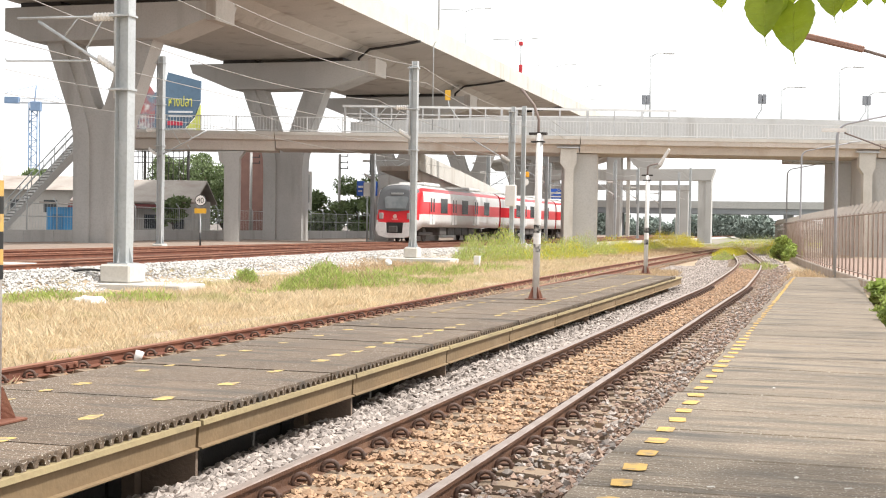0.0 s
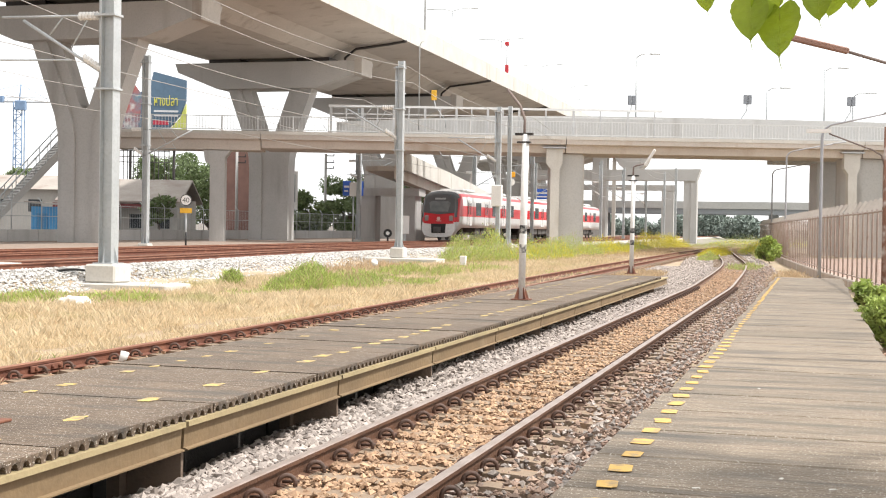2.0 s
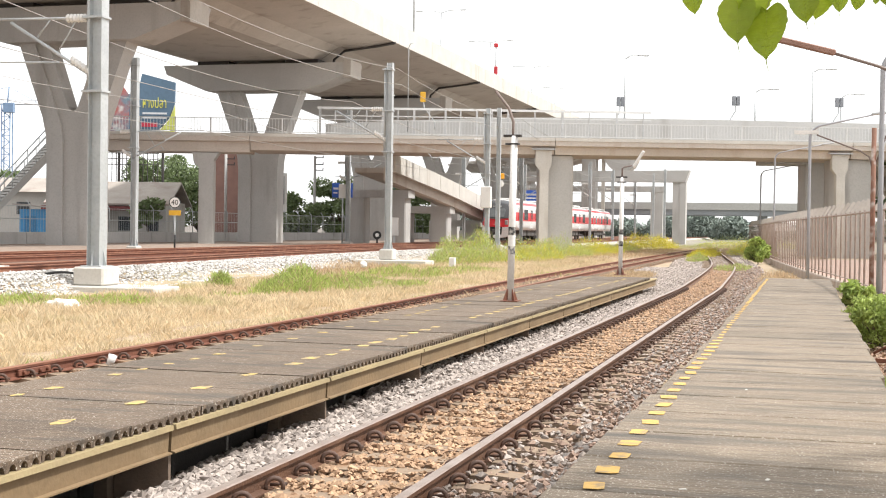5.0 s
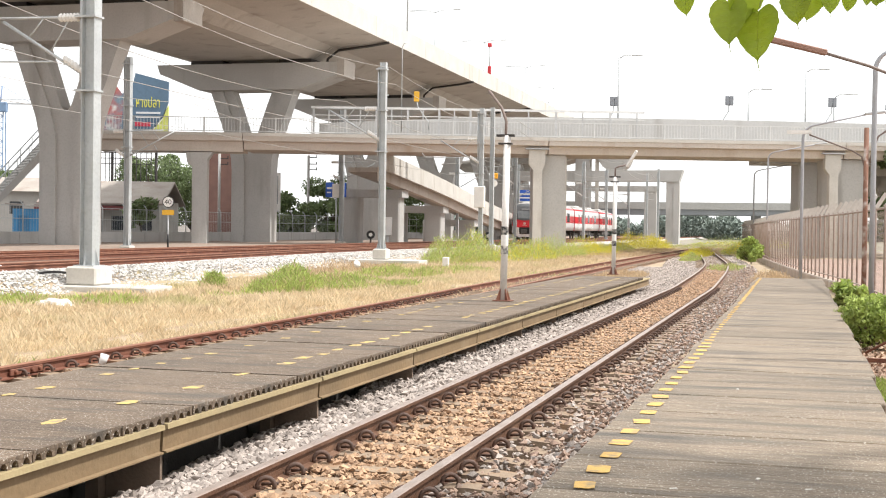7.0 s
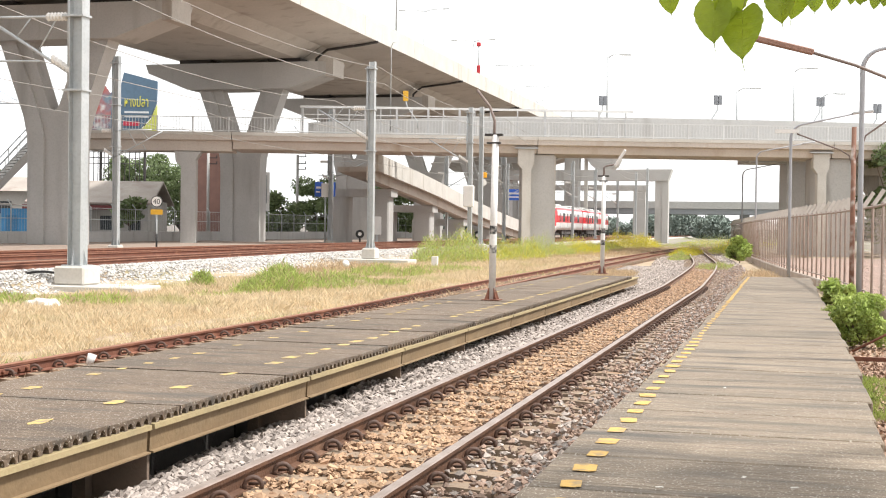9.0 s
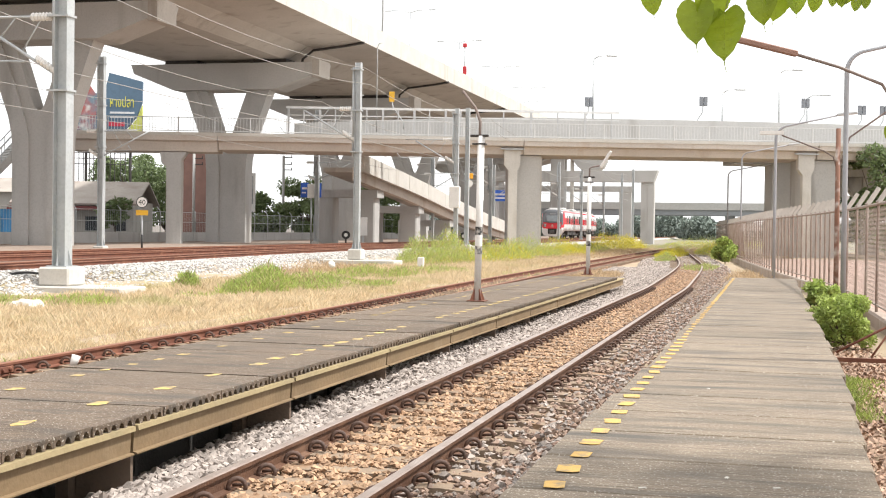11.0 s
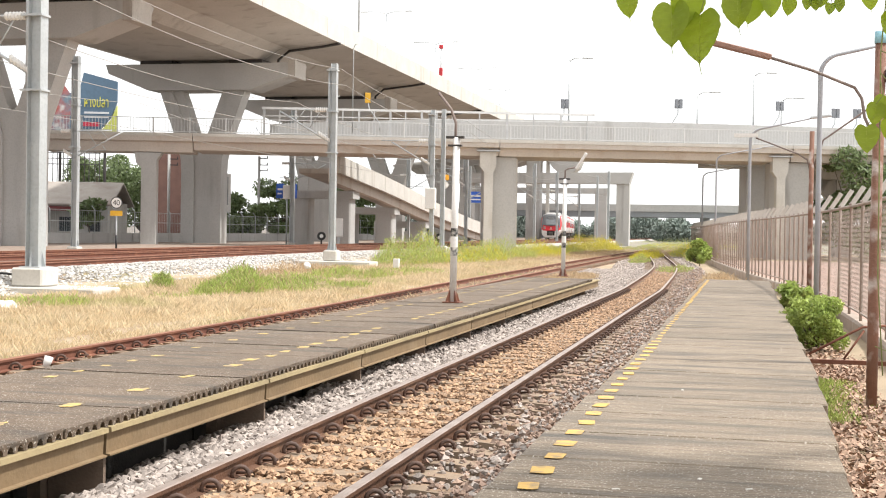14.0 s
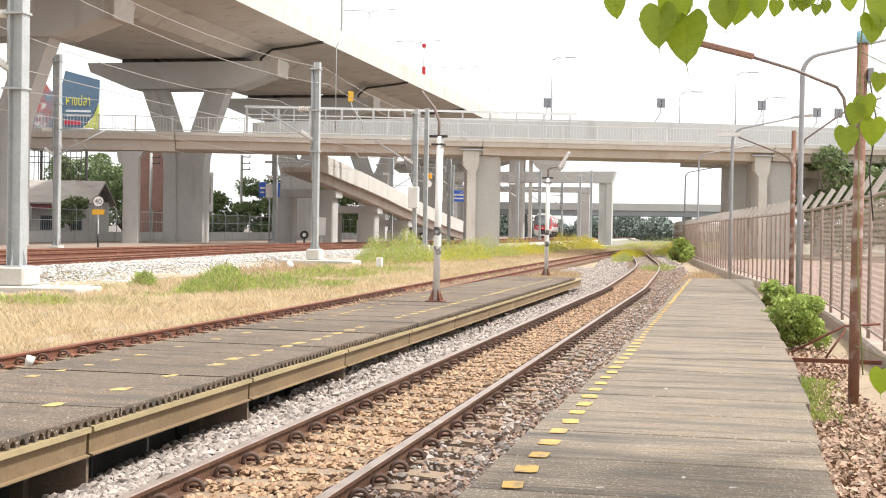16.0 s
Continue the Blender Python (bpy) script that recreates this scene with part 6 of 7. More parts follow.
def build_plants():
    rng = np.random.default_rng(21)
    out, green = [], []
    for _ in range(430000):
        y = 8 + 62 * rng.random() ** 1.35
        x = rng.uniform(-16.8, -7.85)
        if abs(x - glide(TRACK_2, y)) < 0.62 and rng.random() < 0.75:
            continue
        if x > glide(TRACK_A, y) + 3.2:
            g = noise.noise(Vector((x * 0.28, y * 0.16, 7)))
            h = 0.135 * rng.uniform(.35, 1.3) * (1 + 0.8 * noise.noise(Vector((x * 1.1, y * 0.8, 4))))
            (green if g > 0.40 and y > 20 and rng.random() < 0.5 else out).append((x, y, ground_height(x, y), h))
    scatter("dry_grass", "straw-coloured dry grass covering the field", "grass", DRY, out, 1, "blade")
    for _ in range(420):
        y = rng.choice((13.5, 21.8, 29.0)) + rng.normal(0, 0.5)
        out2 = (glide(TRACK_2, y) - 0.62 - abs(rng.normal(0, .2)), y, -0.4, 0.16 * rng.uniform(.4, 1.1))
        green.append(out2)
    scatter("green_grass", "fresh green grass patches in the field", "grass", GREEN, green, 2, "blade")
    yel, grn, dryw = [], [], []

    def patch(n, cx, cy, rx, ry, h, lst, z=None):
        for _ in range(int(n * 2.3)):
            a, r = rng.uniform(0, 6.283), math.sqrt(rng.random())
            x, y = cx + rx * r * math.cos(a), cy + ry * r * math.sin(a)
            zz = ground_height(x, y) if z is None else z
            lump = noise.noise(Vector((x * 0.9, y * 0.55, h))) + 0.5 * noise.noise(Vector((x * 2.3, y * 1.6, h + 3)))
            if h > 0.45 and lump < -0.32:
                continue
            k = (1 - r * r * 0.7) * h * max(0.25, 0.8 + 0.9 * lump)
            to = dryw if lst is grn and rng.random() < (0.22 if h < 0.6 else 0.12) else lst
            to.append((x + rng.normal(0, .1), y, zz + k * rng.random() ** 0.6 * 0.85, 0.13 * rng.uniform(.5, 1.4)))
    patch(2600, -12.6, 41, 1.3, 2.2, 0.5, grn)
    patch(2400, -12.6, 34.5, 1.5, 1.5, 0.42, grn)
    patch(700, -12.2, 46, 1.6, 3.0, 0.25, grn)
    patch(900, -14.3, 30.4, 0.16, 0.3, 0.6, grn)
    patch(3800, -12.0, 29.4, 0.7, 1.5, 0.75, grn)
    patch(1400, -11.5, 32.2, 0.9, 1.2, 0.22, grn)
    patch(900, -10.6, 34.6, 0.5, 0.9, 0.4, grn)
    patch(1100, -15.0, 22.3, 0.8, 1.3, 0.2, grn)
    patch(900, -13.6, 23.4, 0.9, 1.0, 0.16, grn)
    patch(4200, -5.5, 165, 7.0, 32, 1.0, grn)
    patch(3000, -6.0, 160, 6.0, 28, 0.9, yel)
    patch(3000, -3.0, 225, 16.0, 40, 1.6, grn)
    patch(5500, -14.8, 58, 1.5, 4.5, 1.75, grn)
    patch(500, -14.6, 59, 1.4, 4.0, 1.6, yel)
    patch(1500, -13.6, 66, 1.6, 5.0, 1.2, yel)
    patch(2600, -13.8, 66, 1.6, 5.5, 1.4, grn)
    patch(3500, -13.6, 74, 1.8, 7.0, 1.5, grn)
    patch(2600, -13.0, 84, 1.6, 8.0, 1.3, yel)
    patch(1800, -13.2, 85, 1.6, 8.0, 1.3, grn)
    patch(7000, -12.8, 112, 2.2, 14.0, 1.7, yel)
    patch(2500, -13.6, 98, 1.6, 8.0, 0.9, grn)
    patch(2200, -6.6, 92, 0.9, 9.0, 0.7, yel)
    patch(1400, -6.0, 78, 0.5, 4.0, 0.4, grn)
    patch(1500, -4.4, 104, 1.2, 9.0, 1.2, yel)
    patch(1500, -4.4, 103, 1.2, 9.0, 1.1, grn)
    patch(2000, -0.8, 43, 0.6, 3.6, 0.55, dryw)
    patch(600, -9.6, 100, 1.4, 22, 0.3, dryw)
    patch(5000, -11.2, 90, 2.4, 32, 0.28, dryw)
    patch(2500, -6.6, 110, 1.5, 20, 0.3, dryw)
    patch(600, -0.4, 40, 0.5, 1.2, 0.35, grn)
    patch(1600, -6.2, 47, 0.8, 6.0, 0.2, dryw)
    patch(1500, -15.6, 44, 0.9, 6.0, 0.4, dryw)
    patch(2600, -8.5, 128, 4.0, 14, 0.6, grn)
    patch(2200, -8.0, 132, 4.5, 16, 0.5, dryw)
    patch(2500, -2.6, 84, 1.0, 3.0, 1.2, grn)
    patch(700, -3.0, 60, 0.8, 3.0, 0.3, grn)
    scatter("weeds", "bushy green weeds along the main line", "weeds", GREEN, grn, 3, "blade")
    scatter("dry_weeds", "reddish dry weeds at the platform end", "weeds", mat("reddish_dry_weed", (0.58, 0.44, 0.28), (0.48, 0.35, 0.22), 0.8, bump=0, per=0.3, transl=0.3), dryw, 8, "blade")
    scatter("weeds", "yellow-flowering weeds beside the tracks", "weeds", YELLOW_W, yel, 4, "blade")
    # bushes between platform and fence
    bright = mat("bright_bush_leaf", (0.42, 0.50, 0.13), (0.30, 0.39, 0.10), 0.6, scale=3, fine=12, bump=0, per=0.35, transl=0.3)
    tree((1.10, 20.3, -0.45), 0.74, 0.42, "bush", "bright green feathery bush beside the platform", bright, n=9000, size=0.03, trunk=0.12, seed=31, flat=0.85)
    tree((1.18, 22.4, -0.45), 0.70, 0.42, "bush", "bright green feathery bush beside the platform", bright, n=8000, size=0.03, trunk=0.12, seed=32, flat=0.85)
    tree((1.12, 29.5, -0.45), 0.66, 0.36, "bush", "broad-leaved green plant beside the platform's end", bright, n=700, size=0.11, trunk=0.15, seed=33)
    tree((1.35, 26.5, -0.45), 0.52, 0.34, "bush", "broad-leaved green plant beside the fence", bright, n=600, size=0.10, trunk=0.15, seed=34)
    tree((-2.5, 74.0, -0.45), 1.45, 0.6, "bush", "dense green bush at the foot of the fence", bright, n=5000, size=0.10, trunk=0.1, seed=35, flat=0.9)
    # leaf litter and low green cover on the soil strip
    litter = mat("fallen_leaf", (0.48, 0.34, 0.25), (0.33, 0.21, 0.15), 0.9, scale=6, fine=30, bump=0, per=0.5)
    out = []
    for _ in range(15000):
        y = 6.0 + 12 * rng.random() ** 1.2
        out.append((rng.uniform(0.64, 1.86), y, -0.445 + rng.uniform(0, .03), 0.026 * rng.uniform(.5, 1.6)))
    for i in range(6500):
        y = 16 + 17 * rng.random()
        out.append((rng.uniform(0.66, 1.9), y, -0.43, 0.035 * rng.uniform(.6, 1.4)))
    P = np.array(out)
    n = len(P)
    a = rng.uniform(0, 6.283, n)
    t = rng.normal(0, .5, (n, 2))
    q = np.array([(-1, 0), (0, .55), (1, 0), (0, -.55)])
    vs = []
    for i in range(n):
        c, s = math.cos(a[i]), math.sin(a[i])
        for u, v in q:
            x, y = (u * c - v * s) * P[i, 3], (u * s + v * c) * P[i, 3]
            vs.append((P[i, 0] + x, P[i, 1] + y, P[i, 2] + x * t[i, 0] + y * t[i, 1]))
    me = bpy.data.meshes.new("leaf_litter")
    me.from_pydata(vs, [], [(4 * i, 4 * i + 1, 4 * i + 2, 4 * i + 3) for i in range(n)])
    me.materials.append(litter)
    tagged(new("leaf_litter", me), "dry brown fallen leaves on the soil beside the platform", "leaves", kind="stuff")
    low = []
    for _ in range(4200):
        y = 12.4 + rng.random() * 3.6
        low.append((0.68 + abs(rng.normal(0, .2)) + max(0, y - 14) * 0.1, y, -0.43, 0.055 * rng.uniform(.5, 1.4)))
    scatter("ground_cover", "low green weeds against the platform edge", "weeds", bright, low, 6, "blade")


def build_small_things():
    # red-capped warning lights and a pole on the viaduct's parapet
    red = mat("warning_red", (0.55, 0.03, 0.04), None, 0.5)
    t = thing("warning_light", "red warning light on a short grey pole on the parapet", "light", (-29.9, 126.5, 16.6))
    part("pole", tubes(([(0, 0, 0), (0, 0, 3.2)], 0.07), n=6), STEEL, t)
    part("lower_box", boxes((-0.17, 0.17, -0.15, 0.15, 0.1, 0.9), bev=0.04), red, t)
    part("top_lamp", boxes((-0.2, 0.2, -0.15, 0.15, 2.8, 3.2), bev=0.06), red, t)
    for s, d, h in ((-2.2, 96.2, 2.6), (-0.9, 96.4, 6.5)):
        t = thing("bent_pole", "thin grey pole with a bent top on the bridge", "pole", tuple(across(s, d, 8.4)), TURN, group="thin bridge poles")
        part("pole", tubes(([(0, 0, 0), (0, 0, h - 0.3), (0.12, 0, h), (0.35, 0, h + 0.05)], 0.04), n=6), STEEL, t)
    t = thing("yellow_sign", "small yellow arrow plate on a bent grey pole", "sign", tuple(across(0.2, 96.3, 8.6)), TURN)
    part("pole", tubes(([(0.9, 0, 0), (0.9, 0, 0.5), (0.1, 0, 1.6), (0.0, 0, 2.2)], 0.045), n=6), STEEL, t)
    part("plate", boxes((-0.2, 0.2, -0.06, 0.0, 2.0, 2.75), bev=0.02), mat("sign_yellow", (0.75, 0.42, 0.03), None, 0.5), t)
    # litter
    t = thing("paper_cup", "white paper cup lying beside the siding rail", "cup", (-6.62, 11.55, -0.12))
    bm = bmesh.new()
    tube(bm, [(0, 0, 0), (0.03, 0.01, 0.10)], 0.036, 12, taper=0.045)
    part("cup", bm, WHITE, t)
    t = thing("plastic_bag", "crumpled white plastic bag in the dry grass", "bag", (-13.9, 22.4, -0.36))
    rng = random.Random(3)
    bm = bmesh.new()
    bmesh.ops.create_icosphere(bm, subdivisions=3, radius=0.3)
    for v in bm.verts:
        v.co = Vector((v.co.x * 1.5, v.co.y * 0.8, max(-0.05, v.co.z * 0.55))) * (1 + 0.35 * noise.noise(v.co * 6))
    part("bag", bm, WHITE, t)
    t = thing("plastic_bag", "small white bag in the green weeds", "bag", (-14.1, 41.0, 0.05))
    bm = bmesh.new()
    bmesh.ops.create_icosphere(bm, subdivisions=2, radius=0.12)
    for v in bm.verts:
        v.co *= 1 + 0.4 * noise.noise(v.co * 9)
    part("bag", bm, WHITE, t)
    # paper scraps on the platform
    for x, y in ((-0.42, 10.8), (-0.15, 6.9), (0.1, 6.7), (-0.55, 6.5)):
        t = thing("paper_scrap", "small white scrap lying on the platform slabs", "scrap", (x, y, 0.012), random.uniform(0, 90), group="scraps on the platform")
        bm = bmesh.new()
        prism(bm, [(-0.022, -0.006), (0.02, -0.01), (0.025, 0.007), (-0.015, 0.011)], "z", 0, 0.003)
        part("scrap", bm, CONC_PALE, t)
    # joint bars on the siding rail
    t = thing("fishplate", "rusty bolted joint bar on the siding rail", "fishplate", (-7.935, 12.2, -0.33))
    part("bar", boxes((0.03, 0.055, -0.3, 0.3, 0.0, 0.07), bev=0.006), RUST, t)
    for y in (-0.22, -0.08, 0.08, 0.22):
        bm = bmesh.new()
        tube(bm, [(0.055, y, 0.035), (0.09, y, 0.035)], 0.022, 6)
        part("bolt", bm, RUST, t)
    # cable loops by the first mast
    t = thing("cable", "black cable looped on the mast plinth", "cable", (-17.0, 27.3, -0.1))
    part("loop", tubes((arc((0, 0, 0), 0.6, 10, 150, 10, (1, 0.2, 0), (0, 0.2, 0.35)), 0.03), n=6), BLACK, t)
    # switch gear
    t = thing("point_machine", "rusty flat point machine cover between the main line rails", "machine", (-18.4, 26.5, 0.14))
    part("cover", boxes((-0.9, 0.4, -0.3, 0.3, 0, 0.12), bev=0.03), CONC_PALE, t)


# leaves: base of the blade and its width
LEAVES = [
    (-0.159, 3.330, 1.865, 0.095), (-0.089, 3.350, 1.845, 0.112), (-0.119, 3.340, 1.905, 0.089),
    (-0.269, 3.310, 1.895, 0.057), (0.001, 3.370, 1.895, 0.077), (0.041, 3.380, 1.895, 0.066),
    (0.081, 3.380, 1.895, 0.052), (0.131, 3.400, 1.885, 0.037), (0.171, 3.400, 1.885, 0.026),
    (0.191, 3.410, 1.905, 0.043), (0.231, 3.420, 1.875, 0.026), (0.251, 3.420, 1.885, 0.029),
    (0.311, 3.030, 1.835, 0.038), (0.361, 3.040, 1.785, 0.058), (0.381, 3.040, 1.835, 0.076),
    (0.311, 3.030, 1.535, 0.053), (0.331, 3.030, 1.585, 0.043), (0.351, 3.040, 1.605, 0.050),
    (0.371, 3.040, 1.555, 0.055), (0.381, 3.040, 1.655, 0.038), (0.401, 3.050, 0.995, 0.050),
    (0.211, 3.410, 1.905, 0.037),
]


def build_leaves():
    rng = np.random.default_rng(77)
    host = thing("bodhi_tree", "leafy tree leaning over the platform with hanging heart-shaped leaves", "tree")
    bm = bmesh.new()
    tube(bm, [(3.4, -1.5, -0.5), (3.3, -1.2, 2.0), (2.9, -0.6, 3.6), (2.3, 0.8, 4.6), (1.6, 2.4, 4.9)], 0.22, 10, taper=0.07)
    tube(bm, [(2.9, -0.6, 3.6), (1.6, 0.4, 4.4), (0.6, 1.6, 4.8)], 0.1, 8, taper=0.03)
    tube(bm, [(2.3, 0.8, 4.6), (1.4, 2.6, 3.3), (0.55, 3.4, 2.03)], 0.035, 6, taper=0.005)
    tube(bm, [(1.4, 2.6, 3.3), (0.8, 2.95, 2.5), (0.40, 3.05, 2.0)], 0.014, 6, taper=0.004)
    part("trunk", bm, mat("bark", (0.16, 0.12, 0.09), None, 0.9, scale=4, bump=0.6), host)
    vs, fs = [], []
    for _ in range(6500):
        c = np.array((rng.uniform(1.7, 5.0), rng.uniform(-1.5, 8.6), rng.uniform(4.3, 6.6)))
        if noise.noise(Vector(c * 0.9)) < -0.05 or rng.random() < (c[1] - 6.0 + 1.6 * noise.noise(Vector(c * 0.7))) / 3.6:
            continue
        u, w = rng.normal(size=3), rng.normal(size=3)
        u *= 0.15 / np.linalg.norm(u)
        w *= 0.115 / np.linalg.norm(w)
        q = len(vs)
        vs += [tuple(c - u), tuple(c + w), tuple(c + u), tuple(c - w)]
        fs.append((q, q + 1, q + 2, q + 3))
    cm = bpy.data.meshes.new("crown")
    cm.from_pydata(vs, [], fs)
    cm.materials.append(LEAF)
    new("crown", cm).parent = host
    m = mat("heart_leaf", (0.32, 0.41, 0.03), (0.24, 0.34, 0.025), 0.35, scale=9, fine=60, bump=0.1, per=0.18, transl=0.55)
    twig = mat("twig", (0.25, 0.28, 0.10), None, 0.8)
    bm = bmesh.new()
    # blade folded along the midrib, wavy at the rim, drawn out into a drip tip
    def half_width(u):
        return 0.54 * math.sin(math.pi * min(1, u / 0.95) ** 0.72) ** 0.66 * (1 - 0.12 * u)
    rows = []
    for k in range(22):
        u = k / 21
        z = 0.10 - 1.24 * u
        w = max(0.012, half_width(0.045 + 0.93 * u)) * (1 + 0.025 * math.sin(k * 1.9))
        dip = 0.13 * max(0, 1 - u * 5)
        rows.append([bm.verts.new((q * w, -0.16 * abs(q) * w + 0.06 * z * z + 0.012 * math.sin(k * 1.3 + 4 * q), z - dip * (1 - abs(q)) ** 2)) for q in (-1, -0.75, -0.4, 0, 0.4, 0.75, 1)])
    for k, (z, x) in enumerate(((-1.20, 0.004), (-1.30, 0.02), (-1.40, 0.05))):
        rows.append([bm.verts.new((x + q * (0.011 - 0.003 * k), 0.06 * z * z, z)) for q in (-1, -0.75, -0.4, 0, 0.4, 0.75, 1)])
    for a, b in zip(rows, rows[1:]):
        for i in range(6):
            f = bm.faces.new((a[i], a[i + 1], b[i + 1], b[i]))
            f.smooth = True
    # veins
    def rib(z):
        return (0, 0.06 * z * z - 0.004, z)
    tube(bm, [rib(-0.02 - 0.11 * i) for i in range(11)], 0.006, 4, taper=0.003, mi=1)
    for i in range(6):
        z = -0.06 - 0.16 * i
        x = half_width((0.16 - z) / 1.3) * 0.86
        for q in (-1, 1):
            tube(bm, [rib(z), (q * x * 0.5, -0.08 * x + 0.06 * z * z - 0.006, z + 0.02), (q * x, -0.16 * x + 0.06 * z * z - 0.004, z + 0.10)], 0.0025, 4, taper=0.001, mi=1)
    me = mesh_of("leaf", bm, [m, mat("leaf_vein", (0.46, 0.52, 0.10), (0.40, 0.46, 0.08), 0.5, bump=0, transl=0.5)])
    groups = {"near": [], "side": []}
    for i, r in enumerate(LEAVES):
        groups["near" if r[1] > 3.2 else "side"].append(r)
    made = []
    for k, rows in groups.items():
        t = new("twig")
        t.parent = host
        rng = random.Random(4 if k == "near" else 9)
        for x, y, z, w in rows:
            rz = rng.uniform(-35, 35)
            piece("leaf", me, t, pose(x, y, z, rng.uniform(-8, 10), rng.uniform(-9, 9), rz) @ Matrix.Diagonal((w / math.cos(radians(rz)) ** 0.5, w, w, 1)))
        bm = bmesh.new()
        if k == "near":
            tube(bm, [(-0.5, 3.3, 1.99), (-0.1, 3.36, 1.965), (0.5, 3.5, 2.0)], 0.004, 6)
            for x, y, z, w in rows:
                tube(bm, [(x, y, z), (x + 0.01, y, z + 0.04), (x + 0.03, 3.37, 1.97)], 0.0012, 4)
        else:
            tube(bm, [(0.36, 3.05, 1.98), (0.34, 3.05, 1.7), (0.345, 3.05, 1.2), (0.36, 3.05, 0.98)], 0.0016, 6)
            for x, y, z, w in rows:
                tube(bm, [(x, y, z), (x + 0.015, y, z + 0.02), (0.342, 3.05, z + 0.05)], 0.0011, 4)
        part("stalk", bm, twig, t)
        made.append(t)
    return made


# ---- build ----
build_ground()
bed("ballast_near", TRACK_1, 1.15, -0.8, -0.44, BED, "grey and rust-stained ballast bed under the track")
bed("ballast_second", TRACK_2, 0.9, -0.6, -0.42, BED_R, "rusty ballast bed of the siding", 138)
bed("ballast_main", TRACK_A, 0.85, -0.3, HIGH_Z - 0.16, BED_W, "pale ballast bed of the main line", 318, step=4)
bed("ballast_main", TRACK_B, 1.6, -0.5, HIGH_Z - 0.155, BED_R, "rust-coloured ballast bed of the main line", 318, step=4)
bed("ballast_main", TRACK_C, 1.6, -0.5, HIGH_Z - 0.15, BED_R, "rust-coloured ballast bed of the main line", 318, step=4)
tagged(obj("yard", boxes((-43.9, -27.85, 10, 300, -0.4, 0.02)), mat("brown_yard_gravel", (0.34, 0.27, 0.22), (0.26, 0.19, 0.15), 0.95, scale=1.5, fine=25, bump=0.8)), "brown gravel yard between the main line and the wall", "ground", kind="structure")
build_track("metre gauge track with polished rails and concrete sleepers on ballast", TRACK_1, RAIL_Z, RAILTOP, -4, 178, n_detail=85)
build_track("rusty siding track half sunk in dry grass", TRACK_2, RAIL_Z + 0.03, RUSTTOP, -4, 134, n_detail=75)
for k in (TRACK_A, TRACK_B, TRACK_C):
    build_track("rust brown main line track on a raised ballast bed", k, HIGH_Z, RUSTTOP, 4, 316, sleepers=False)
build_viaduct()
build_bridge()
build_horn()
build_road_deck()
build_ramp()
build_far()
build_platforms()
platform_post(7.0, -5.04, 0.0, (-0.5, 0.9), 3.4)
platform_post(22.65, -5.02, 0.1, (-0.32, 0.8))
platform_post(37.86, -5.13, 0.05, (0.35, 0.35), 2.85)
mast(-16.3, 27.76, 0.25, 8.0)
mast(-17.0, 52.55, 0.36, 7.9, w=0.125)
mast_box = mast(-17.2, 71.2, 0.36, 7.7, w=0.115)
part("control_box", boxes((-0.3, 0.3, -0.45, -0.16, 2.1, 3.3), bev=0.04), WHITE, mast_box, "white control box")
mast(-17.0, 73.0, 0.36, 7.9, arms=False, w=0.115)
mast(-33.6, 60.9, 0.13, 9.8, w=0.15, reach=2.6)
mast(-33.1, 92.4, 0.17, 9.9, w=0.15, reach=2.6)
for x, y, re in ((-21.4, 100, -2.0), (-21.4, 116, -2.0), (-21.4, 134, -2.0), (-29.2, 112, 2.2), (-29.6, 140, 2.2), (-21.6, 152, -2.0), (-31.0, 165, 2.2), (-22.0, 176, -2.0)):
    mast(x, y, 0.2, 8.2, w=0.12, reach=re)
mast(-15.4, 150, 0.2, 8.2, arms=False, w=0.13)
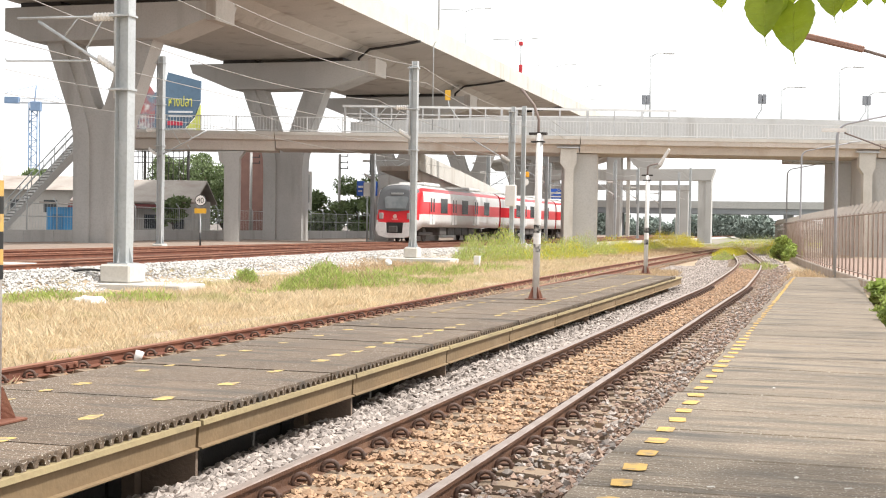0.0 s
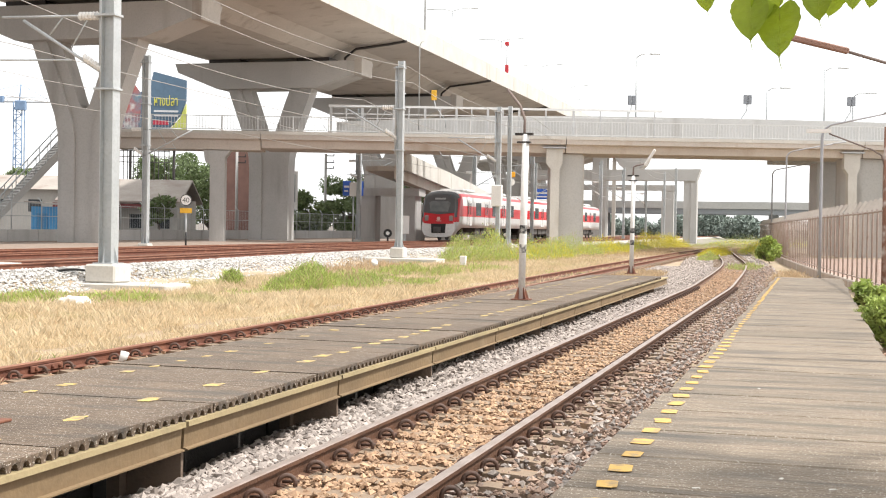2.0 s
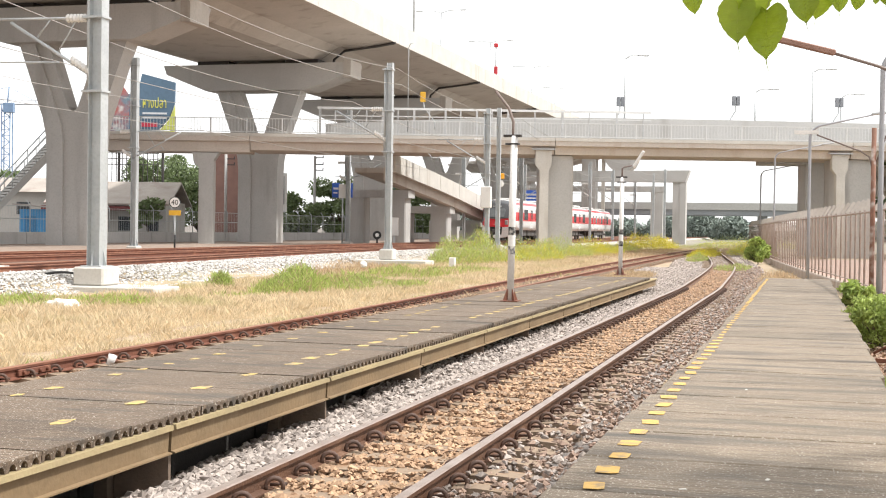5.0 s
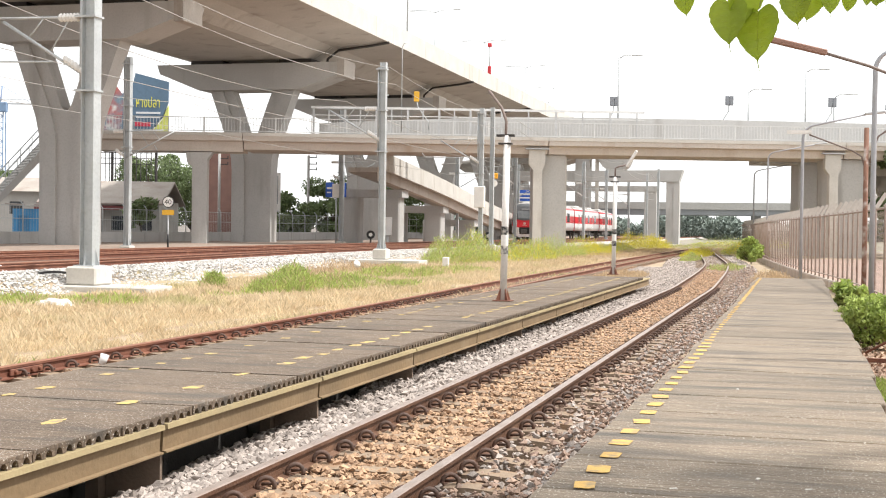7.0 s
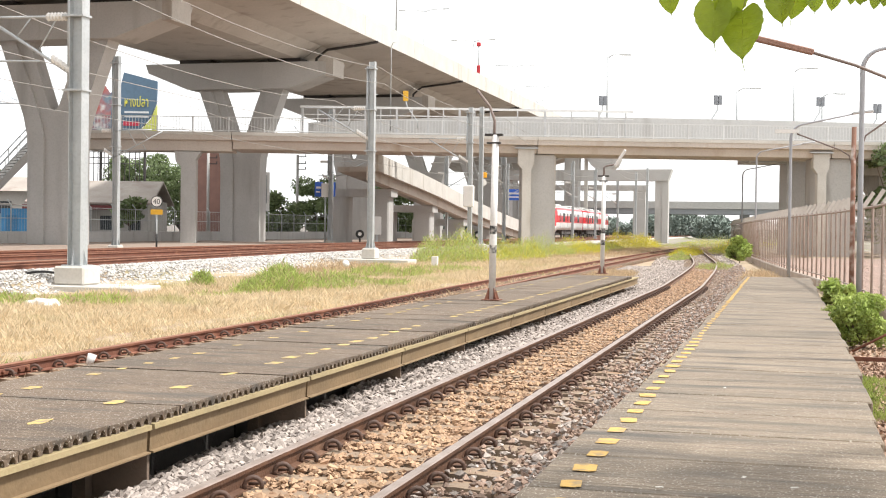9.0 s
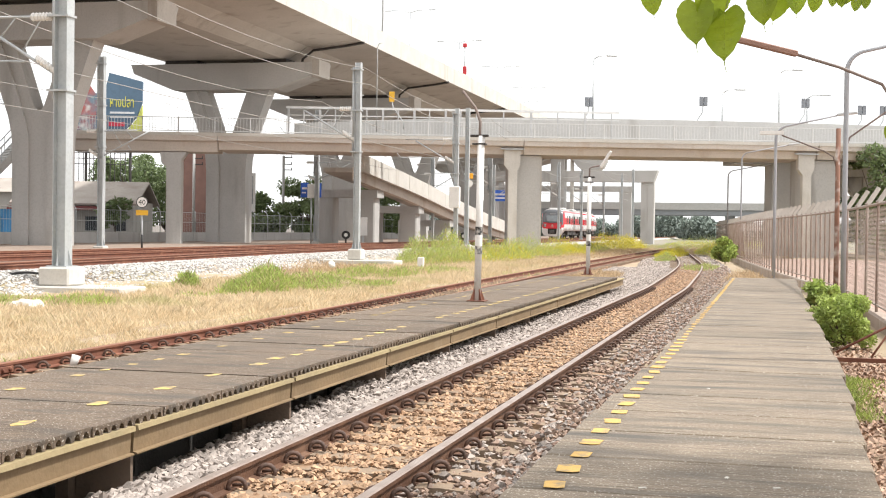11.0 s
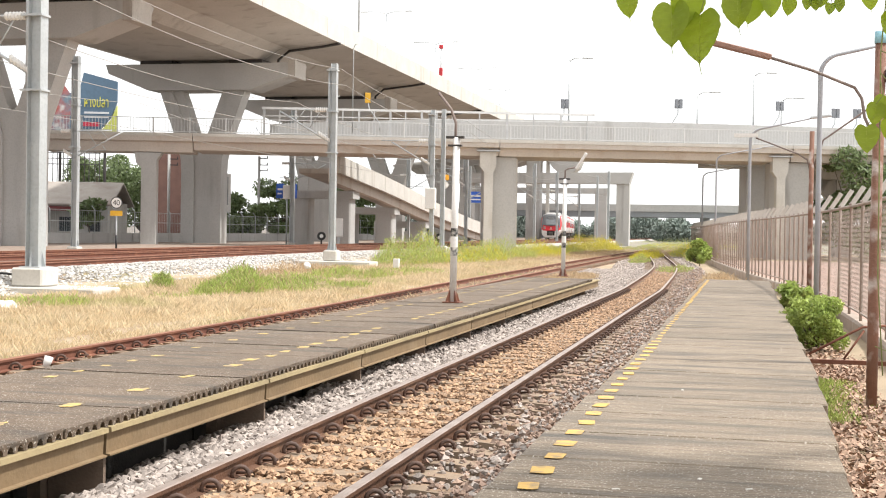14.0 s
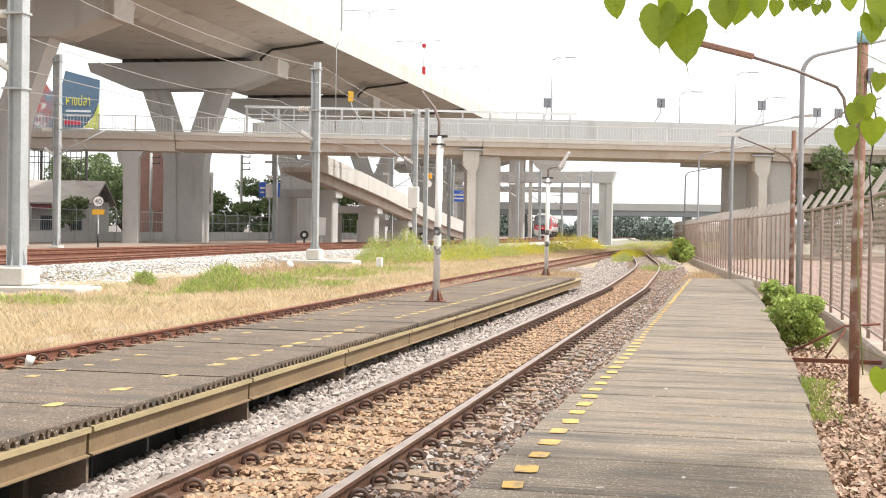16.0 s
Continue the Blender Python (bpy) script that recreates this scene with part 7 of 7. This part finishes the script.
mast(-17.8, 160, 0.2, 8.2, arms=False, w=0.13)
for x in (-18.9, -26.2):
    wire_line("contact_wire", x, 5.55, 2, 180, 0.12, "thin overhead contact wire above the main line", 25.6)
    wire_line("catenary_wire", x, 6.7, 2, 180, 0.5, "thin sagging catenary wire above the main line", 25.6)
wire_line("feeder_wire", -16.9, 8.1, 2, 180, 0.5, "thin feeder wire along the mast tops", 25.6)
wire_line("feeder_wire", -16.7, 7.4, 2, 180, 0.5, "thin feeder wire along the masts", 25.6)
cars = build_train()
build_boundary()
build_background()
build_signs()
build_fence()
build_lamps()
for x, y in ((VX, 142), (VX, 166), (VX, 193), (VX - 1, 222), (VX - 6.5, 246)):
    street_lamp((x, y, 15.55), 10.2, 2.2, True)
street_lamp((-29.9, 98.2, 16.6), 9.0, 1.6)
for s, d, h in ((15.6, 99, 6.6), (25.6, 99, 4.2), (30.0, 99, 5.8), (32.2, 99, 3.9)):
    street_lamp(tuple(across(s, d, 7.9)), h, 1.0, rz=TURN)
for s, z in ((14.7, 8.85), (23.5, 9.05), (31.4, 9.05), (35.8, 8.6), (37.5, 8.6)):
    signal_box(tuple(across(s, 98.5, z)), 2.6)
build_small_things()
build_stones()
build_plants()
twigs = build_leaves()


# ---- what moves ----
TRAIN_Y = [(0, 77.3), (1.5, 86.9), (3.5, 100.9), (6.5, 123.2), (9, 143.0), (12.5, 171.8), (14.5, 189.0), (16, 203.0)]


def motions():
    for c, car in enumerate(cars):
        rows = []
        for t, y in TRAIN_Y:
            a, b = y + c * 21.6, y + c * 21.6 + 21.1
            xa, xb = glide(TRACK_C, a), glide(TRACK_C, b)
            rows.append((t, pose(xa, a, 0, 0, 0, math.degrees(math.atan2(xa - xb, b - a)))))
        walk(car, rows)
    for k, t in enumerate(twigs):
        walk(t, [(s * 0.5, pose((0 if k else 0.0016 * s - 0.017) + 0.004 * math.sin(s * 1.1 + k), 0, 0.003 * math.sin(s * 0.7 + 2 * k), 0, 0.12 * math.sin(s * 0.9 + k))) for s in range(33)])


motions()
